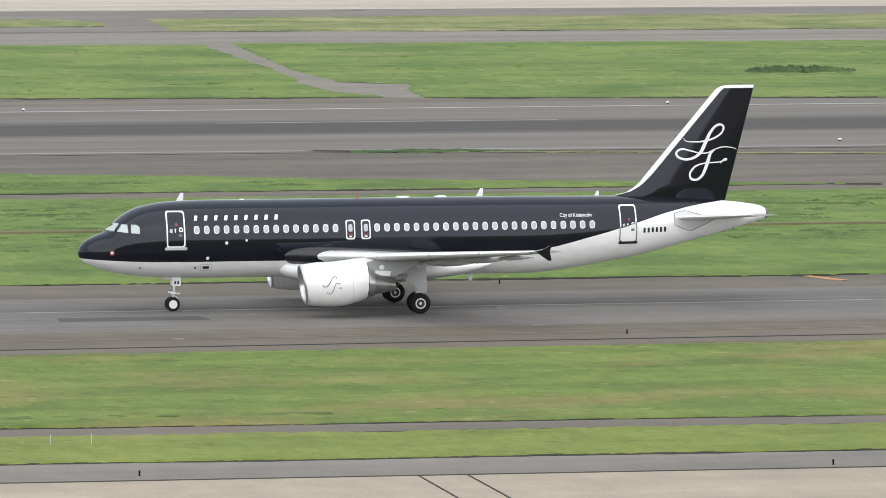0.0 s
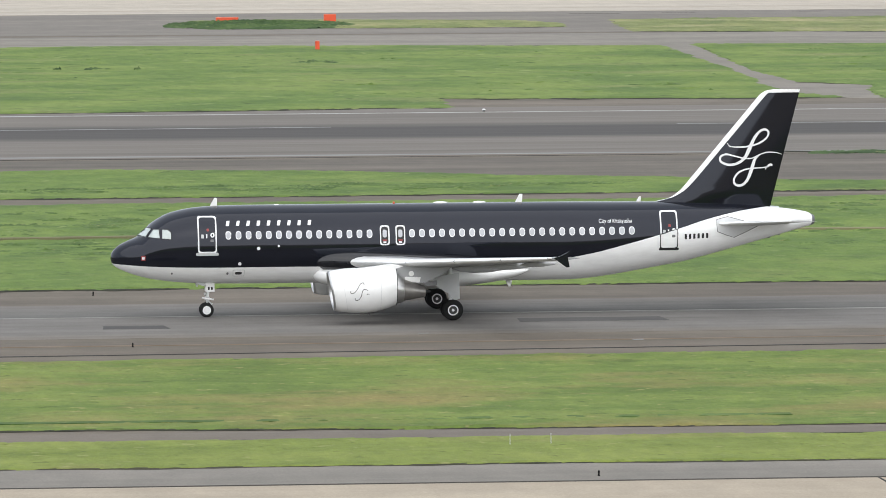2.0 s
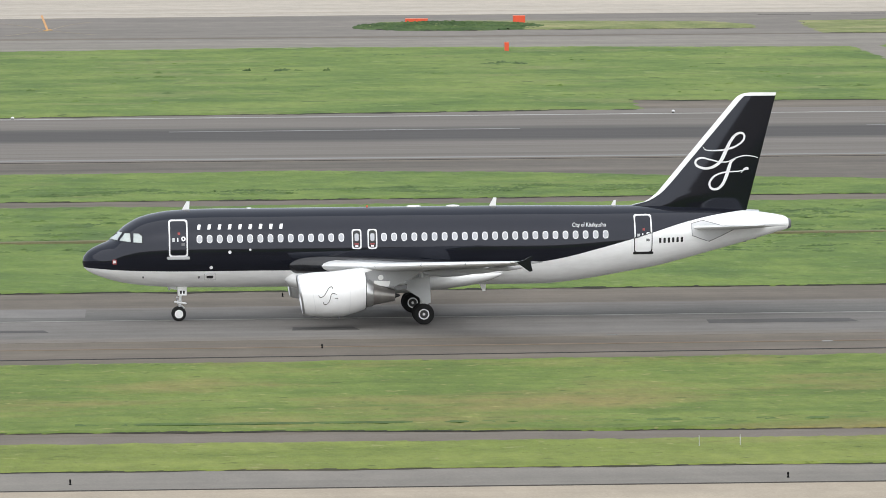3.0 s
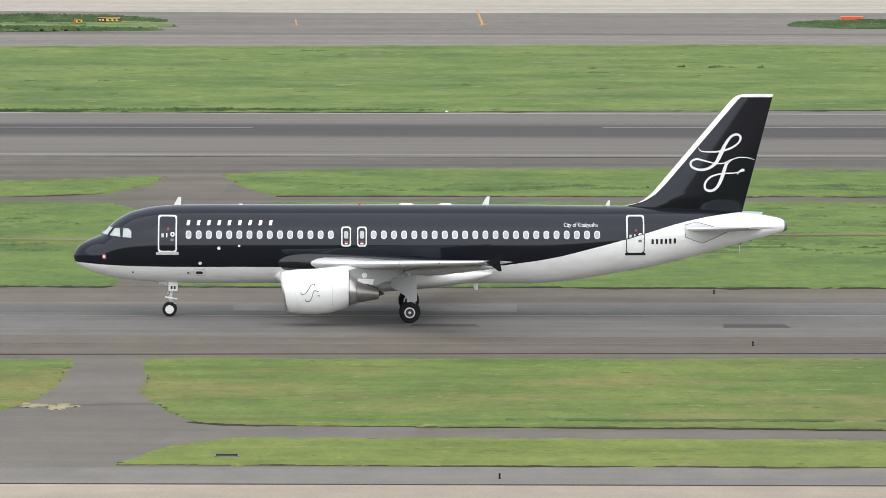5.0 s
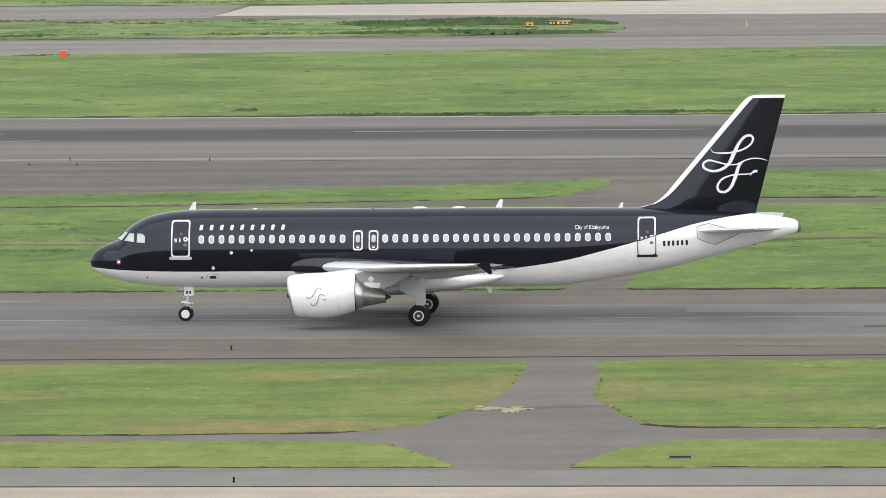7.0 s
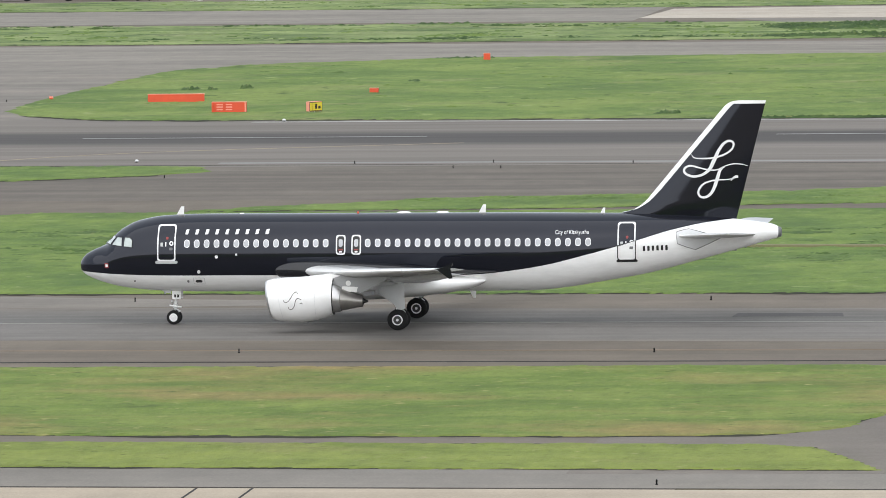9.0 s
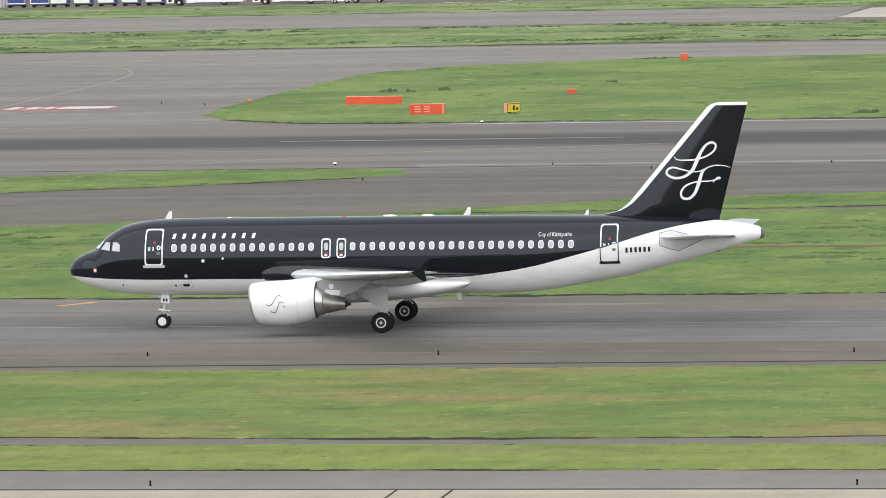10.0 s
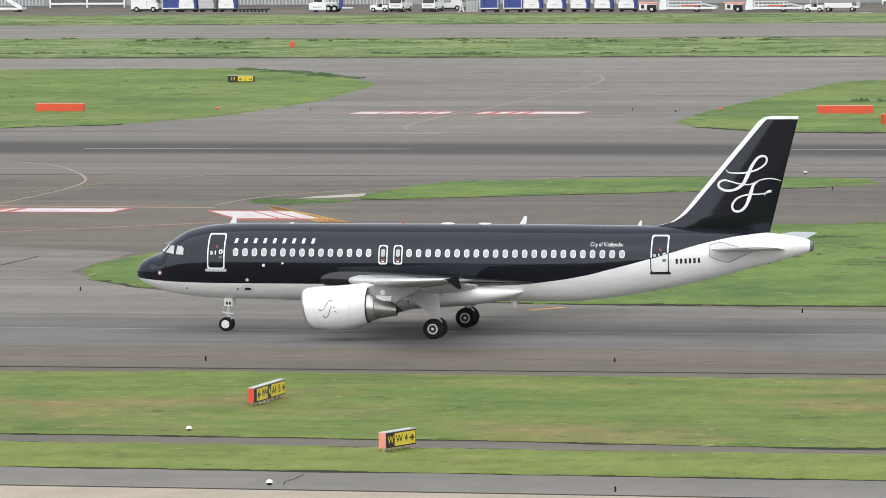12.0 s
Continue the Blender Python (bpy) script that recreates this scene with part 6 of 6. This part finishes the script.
scattered_weeds(-14.0, -11.4, 279.8, 281.4, 7, 0.06, 86, "clump of dead straw-coloured grass", 0.8, M_STRAW, 0.08)
weeds(-97.6, -95.3, 378.5, 381.6, 11, 0.24, 73)
weeds(-101.6, -99.6, 387.0, 390.0, 6, 0.16, 74)


# ---------------------------------------------------------------- service vehicles and terminal
def cart(x, y, kind, rz=0.0):
    """A covered baggage cart on four wheels."""
    c = new("baggage_cart")
    c.matrix_world = pose(x, y, 0, 0, 0, rz)
    tagged(c, {"blue": "baggage cart with a blue curtain", "white": "white boxed baggage cart with a blue curtain", "grey": "pale grey boxed baggage cart"}[kind], "cart", "parked baggage carts")
    part("deck", box(-1.4, 1.4, -0.8, 0.8, 0.42, 0.56, 0.03), M_GREY_DARK, c)
    part("underframe", box(-1.2, 1.2, -0.6, 0.6, 0.24, 0.42), M_BLACK_MATT, c)
    if kind == "blue":
        for k in range(4):
            part("curtain", box(-1.3 + k * 0.65, -0.68 + k * 0.65, -0.76 + 0.03 * (k % 2), 0.76, 0.56, 2.0, 0.05), M_BLUE, c)
        part("sill", box(-1.42, 1.42, -0.80, 0.80, 0.50, 0.66, 0.02), M_WHITE, c)
        for sx in (-1.42, 1.32):
            part("post", box(sx, sx + 0.10, -0.82, -0.74, 0.56, 2.0), M_WHITE, c)
    else:
        body = M_WHITE if kind == "white" else M_GREY
        part("cover", box(-1.38, 0.98, -0.80, 0.80, 0.52, 1.42, 0.06), body, c)
        part("curtain", box(-1.25, 1.32, -0.60, 0.70, 0.56, 2.05, 0.04), M_BLUE if kind == "white" else M_GREY_DARK, c)
        part("hood", box(-1.25, 0.85, -0.74, 0.78, 1.42, 2.10, 0.10), body, c)
        part("nameplate", box(-0.6, 0.35, -0.815, -0.80, 1.02, 1.14), M_GREY, c)
    part("roof", box(-1.45, 1.45, -0.82, 0.82, 2.1, 2.2, 0.04), M_WHITE, c)
    for wx in (-1.0, 1.0):
        for wy in (-0.66, 0.66):
            part("wheel", tube((wx, wy - 0.08, 0.22), (wx, wy + 0.08, 0.22), 0.22, None, 14), M_RUBBER, c)
    part("drawbar", tube((1.4, 0, 0.4), (1.72, 0, 0.35), 0.04, None, 8), M_GREY_DARK, c)
    return c


def wheels(v, places, r, width=0.24):
    for wx, wy in places:
        w = part("wheel", tube((wx, wy - width / 2, r), (wx, wy + width / 2, r), r, None, 18), M_RUBBER, v)
        part("hub", tube((wx, wy - width / 2 - 0.02, r), (wx, wy + width / 2 + 0.02, r), r * 0.5, None, 12), M_GREY, w)


def truck(x, y, rz, label, length=5.2, body="box"):
    """A small airport truck with its cab at the front."""
    v = new("service_truck")
    v.matrix_world = pose(x, y, 0, 0, 0, rz)
    tagged(v, label, "truck")
    L = length
    part("chassis", box(-L / 2, L / 2, -1.0, 1.0, 0.45, 0.75, 0.05), M_WHITE, v)
    smooth(part("cab", prism([(-L / 2, 0.7), (-L / 2 + 0.1, 1.5), (-L / 2 + 0.45, 2.2), (-L / 2 + 1.7, 2.25), (-L / 2 + 1.75, 0.7)], -1.0, 1.0), M_WHITE, v), 20)
    part("side_window", prism([(-L / 2 + 0.35, 1.45), (-L / 2 + 0.58, 2.05), (-L / 2 + 1.45, 2.08), (-L / 2 + 1.45, 1.45)], -1.02, -0.99), M_GLASS_DARK, v)
    part("windscreen", prism([(-L / 2 + 0.06, 1.30), (-L / 2 + 0.46, 2.14), (-L / 2 + 0.40, 2.17), (-L / 2 - 0.01, 1.32)], -0.9, 0.9), M_GLASS_DARK, v)
    part("grille", box(-L / 2 - 0.02, -L / 2 + 0.05, -0.7, 0.7, 0.82, 1.08, 0.01), M_GREY, v)
    part("underbody", box(-L / 2 + 0.1, L / 2 - 0.1, -0.9, 0.9, 0.18, 0.45), M_BLACK_MATT, v)
    part("bumper", box(-L / 2 - 0.12, -L / 2, -1.0, 1.0, 0.30, 0.55, 0.04), M_BLACK_MATT, v)
    for sy in (-1.15, 1.0):
        part("mirror", box(-L / 2 + 0.25, -L / 2 + 0.33, sy, sy + 0.15, 1.45, 1.85, 0.02), M_BLACK_MATT, v)
    if body == "box":
        part("body", box(-L / 2 + 1.8, L / 2, -1.02, 1.02, 0.75, 2.5, 0.08), M_WHITE, v)
        part("panel", box(-L / 2 + 2.2, L / 2 - 0.4, -1.04, -1.02, 1.4, 2.0), M_GREY, v)
    else:
        part("bed", box(-L / 2 + 1.8, L / 2, -0.95, 0.95, 0.75, 1.15, 0.05), M_WHITE, v)
    wheels(v, [(wx, wy) for wx in (-L / 2 + 0.8, L / 2 - 0.9) for wy in (-0.92, 0.92)], 0.40)
    return v


def tow_tractor(x, y):
    """A heavy low towing tractor with twin rear wheels."""
    v = new("towing_tractor")
    v.matrix_world = pose(x, y, 0)
    tagged(v, "white heavy towing tractor with black twin wheels", "tractor")
    part("body", box(-2.15, 0.55, -1.15, 1.15, 0.30, 1.35, 0.10), M_WHITE, v)
    part("rear_body", box(0.55, 2.1, -0.85, 1.15, 0.55, 1.30, 0.08), M_WHITE, v)
    part("mudguard", box(0.35, 2.15, -1.15, -0.30, 1.25, 1.45, 0.06), M_WHITE, v)
    part("cab", box(-1.6, 0.1, -0.95, 0.95, 1.35, 2.3, 0.10), M_WHITE, v)
    part("cab_window", box(-1.4, -0.1, -0.97, -0.94, 1.50, 2.1, 0.02), M_GLASS_DARK, v)
    part("bumper", box(-2.2, -1.2, -1.17, 1.17, 0.16, 0.36, 0.04), M_GREY_DARK, v)
    part("side_panel", box(-1.5, -0.2, -1.165, -1.15, 0.65, 0.85), M_GREY, v)
    part("rear_post", box(2.35, 2.75, -0.5, 0.5, 0.5, 2.3, 0.04), M_BLUE, v)
    part("tow_arm", box(2.1, 4.4, -0.25, 0.25, 0.50, 0.70, 0.04), M_WHITE, v)
    wheels(v, ((0.85, -0.98), (1.75, -0.98), (0.85, 0.98), (1.75, 0.98), (-1.6, 0.98)), 0.52, 0.3)
    return v


def loader(x, y):
    """A belt or cargo loader: a low tractor end with a long railed platform."""
    v = new("cargo_loader")
    v.matrix_world = pose(x, y, 0)
    tagged(v, "white cargo loader with railings and red stripe", "loader")
    part("tractor_body", box(-5.7, -3.1, -1.1, 1.1, 0.35, 1.25, 0.08), M_WHITE, v)
    part("tractor_roof", box(-5.9, -2.9, -1.15, 1.15, 1.25, 1.42, 0.04), M_PINK, v)
    part("side_window", box(-5.4, -4.9, -1.13, -1.08, 0.55, 1.12, 0.02), M_GLASS_DARK, v)
    part("wheel_arch", box(-4.5, -3.1, -1.12, -1.08, 0.30, 1.12, 0.10), M_BLACK_MATT, v)
    smooth(part("operator_cab", prism([(-2.75, 0.35), (-2.6, 1.4), (-2.3, 2.2), (-1.6, 2.2), (-1.6, 0.35)], -1.1, 1.1), M_WHITE, v), 20)
    part("platform", box(-1.6, 5.75, -1.1, 1.1, 0.42, 0.74, 0.05), M_WHITE, v)
    part("underframe", box(-2.6, 4.8, -0.9, 0.9, 0.16, 0.42), M_GREY_DARK, v)
    part("red_stripe", box(0.6, 3.0, -1.13, -1.10, 0.86, 1.02), M_RED, v)
    for k in range(9):
        part("rail_post", box(-1.4 + k * 0.62, -1.32 + k * 0.62, -1.1, -1.03, 0.74, 1.55), M_WHITE, v)
    for z in (1.08, 1.5):
        part("rail", box(-1.4, 3.64, -1.1, -1.03, z, z + 0.08), M_WHITE, v)
    part("conveyor", prism([(-1.5, 0.95), (3.6, 1.25), (5.6, 0.85), (5.6, 0.74), (3.6, 1.05), (-1.5, 0.78)], -0.5, 0.9), M_GREY, v)
    wheels(v, ((-3.8, -1.06), (-3.8, 1.0), (2.9, -0.9), (2.9, 0.9)), 0.45)
    return v


def small_tug(x, y):
    v = new("baggage_tug")
    v.matrix_world = pose(x, y, 0)
    tagged(v, "small white open baggage tug", "tug")
    part("body", box(-1.35, 1.35, -0.65, 0.65, 0.28, 0.72, 0.08), M_WHITE, v)
    smooth(part("bonnet", prism([(-1.4, 0.6), (-1.3, 1.05), (-0.5, 1.12), (-0.4, 0.6)], -0.6, 0.6), M_WHITE, v), 20)
    part("seat", box(0.0, 0.5, -0.5, 0.5, 0.72, 1.2, 0.06), M_BLACK_MATT, v)
    part("counterweight", box(0.55, 1.35, -0.62, 0.62, 0.7, 1.0, 0.06), M_WHITE, v)
    for px in (-0.42, 0.50):
        part("roof_post", box(px, px + 0.08, -0.6, -0.52, 0.7, 1.95), M_WHITE, v)
    part("roof", box(-0.55, 0.75, -0.65, 0.65, 1.95, 2.05, 0.03), M_WHITE, v)
    wheels(v, ((-0.85, -0.6), (0.9, -0.6), (-0.85, 0.6), (0.9, 0.6)), 0.33, 0.2)
    return v


def flat_cart(x, y):
    v = new("flat_cart")
    v.matrix_world = pose(x, y, 0)
    tagged(v, "white flat cargo cart with side boards", "cart")
    part("deck", box(-2.6, 2.6, -0.9, 0.9, 0.55, 0.80, 0.03), M_WHITE, v)
    part("side_board", box(-2.5, 1.6, -0.92, -0.86, 0.80, 1.28, 0.02), M_WHITE, v)
    part("end_board", box(2.2, 2.6, -0.85, 0.85, 0.8, 1.35, 0.02), M_GREY, v)
    part("drawbar", tube((2.6, 0, 0.6), (3.4, 0, 0.9), 0.05, None, 8), M_GREY_DARK, v)
    wheels(v, ((-1.9, -0.8), (1.6, -0.8), (-1.9, 0.8), (1.6, 0.8)), 0.34, 0.2)
    return v


def stair_truck(x, y):
    v = new("passenger_stairs")
    v.matrix_world = pose(x, y, 0)
    tagged(v, "white passenger stairs on a wheeled base", "stairs")
    part("base", box(-5.0, 2.2, -1.1, 1.1, 0.35, 0.65, 0.05), M_WHITE, v)
    part("stringer", prism([(2.1, 0.5), (2.1, 0.85), (-2.4, 3.6), (-3.4, 3.6), (-3.4, 3.2), (-2.6, 3.2), (1.5, 0.5)], -1.0, -0.85), M_WHITE, v)
    for k in range(10):
        part("step", box(1.4 - 0.44 * k, 1.85 - 0.44 * k, -0.85, 0.9, 0.62 + 0.27 * k, 0.68 + 0.27 * k), M_GREY, v)
    wheels(v, ((-3.8, -0.95), (1.2, -0.95), (-3.8, 0.95), (1.2, 0.95)), 0.36)
    return v


truck(-257.4, 912.5, 180, "white boxy airport service van", 4.3)
for x, kind in ((-252.9, "blue"), (-250.3, "white"), (-247.2, "grey"), (-244.1, "white")):
    cart(x, 911.0, kind, 1.0)
for a, b in (((-145.3, 894.0), (-143.9, 897.0)), ((-128.6, 894.0), (-127.6, 898.0)), ((-137.0, 893.6), (-133.0, 894.2))):
    marking("stand_line", [a, b], 0.5, M_LINE_WHITE, "short white stand marking on the service apron")
for k in range(4):
    d = new("cargo_dolly")
    d.location = (-241.6 + k * 1.15, 910.2, 0)
    tagged(d, "low dark cargo dolly parked on the apron", "dolly", "parked dollies")
    part("deck", box(-0.5, 0.5, -0.9, 0.9, 0.30, 0.46 + 0.05 * (k % 2), 0.03), M_BLACK_MATT, d)
    for wx in (-0.3, 0.3):
        part("wheel", tube((wx, -0.75, 0.15), (wx, -0.65, 0.15), 0.15, None, 10), M_RUBBER, d)
tow_tractor(-228.6, 908.6)
small_tug(-220.0, 908.2)
truck(-217.0, 909.2, 84, "white airport truck seen from its front", 5.0)
truck(-212.0, 909.0, 86, "white airport truck seen from its front", 5.0)
truck(-211.0, 913.5, 180, "white flatbed airport truck behind others", 5.4, "bed")
sign_board = new("folding_sign")
sign_board.location = (-206.9, 905.8, 0)
tagged(sign_board, "white folding warning board on the apron", "sign")
for sx in (-1, 1):
    part("board", prism([(sx * 0.42, 0.0), (sx * 0.30, 0.0), (-0.03 * sx, 1.15), (0.09 * sx, 1.15)], -0.3, 0.3), M_WHITE, sign_board)
part("crossbar", box(-0.26, 0.26, -0.32, -0.28, 0.35, 0.5), M_WHITE, sign_board)
crate = new("wire_crate")
crate.location = (-205.3, 906.6, 0)
tagged(crate, "grey wire crate standing on the apron", "crate")
part("body", box(-1.0, 1.0, -0.8, 0.8, 0.0, 1.5, 0.03), M_GREY, crate)
for k in range(5):
    part("upright", box(-0.98 + k * 0.47, -0.90 + k * 0.47, -0.84, -0.80, 0.10, 1.5), M_GREY_DARK, crate)
for x, kind in ((-202.3, "blue"), (-198.7, "blue"), (-195.7, "white"), (-192.2, "white"), (-188.6, "white"), (-185.0, "white"), (-181.4, "white")):
    cart(x, 904.6, kind)
loader(-173.4, 902.0)
loader(-160.3, 900.6)
small_tug(-152.9, 900.0)
flat_cart(-149.0, 901.4)
stair_truck(-279.6, 915.0)


def terminal():
    """Long cladded wall with pilasters, ribs, dark panels painted as shaded recesses and a roof edge."""
    t = new("terminal_building")
    t.location = (0, 936, 0)
    tagged(t, "long grey cladded terminal building with ribbed panels", "building")
    part("wall", box(-330, -132, 0.0, 14.0, 0.0, 9.0), M_WALL, t)
    part("roof", box(-331, -131, -0.6, 15, 9.0, 9.6, 0.1), M_GREY, t)
    part("plinth", box(-330, -132, -0.14, 0.0, 0.0, 0.3), M_GREY_DARK, t)
    for x0, x1 in ((-279.5, -267.5), (-148.5, -134)):
        # flat dark panel on the wall, its colour giving a recess's shade
        part("recess_shade", box(x0, x1, -0.06, 0.02, 0.5, 3.8), M_WALL_DARK, t)
        n = int((x1 - x0) / 5)
        for k in range(n + 1):
            x = x0 + (x1 - x0) * k / n
            part("post", box(x - 0.12, x + 0.12, -0.3, -0.06, 0.0, 3.9, 0.02), M_WHITE, t)
        part("beam", box(x0, x1, -0.35, -0.06, 0.45, 0.75, 0.02), M_WHITE, t)
    for x0, x1 in ((-290, -280), (-266, -224), (-206, -186)):
        n = int((x1 - x0) / 0.56)
        for k in range(n):
            x = x0 + 0.2 + k * 0.56
            part("rib", box(x, x + 0.26, -0.12, 0.0, 0.35, 6.5), M_GREY, t)
    return t


terminal()


# ---------------------------------------------------------------- movement
def motions():
    turn = -0.3793
    way = [(t, x) for t, _, _, _, x in ROWS]

    def place(x):
        return pose(x, 329.224 + x * math.sin(radians(turn)), 0.010, 0, 0, turn)
    walk(PLANE, [(t, place(x)) for t, x in way])
    ts = [k / FPS for k in range(12 * FPS + 1)]
    run = np.interp(ts, [t for t, _ in way], [x for _, x in way])
    for ob, r, at in WHEELS:
        walk(ob, [(t, pose(*at, 0, math.degrees((x - way[0][1]) / r), 0)) for t, x in zip(ts, run)])


motions()
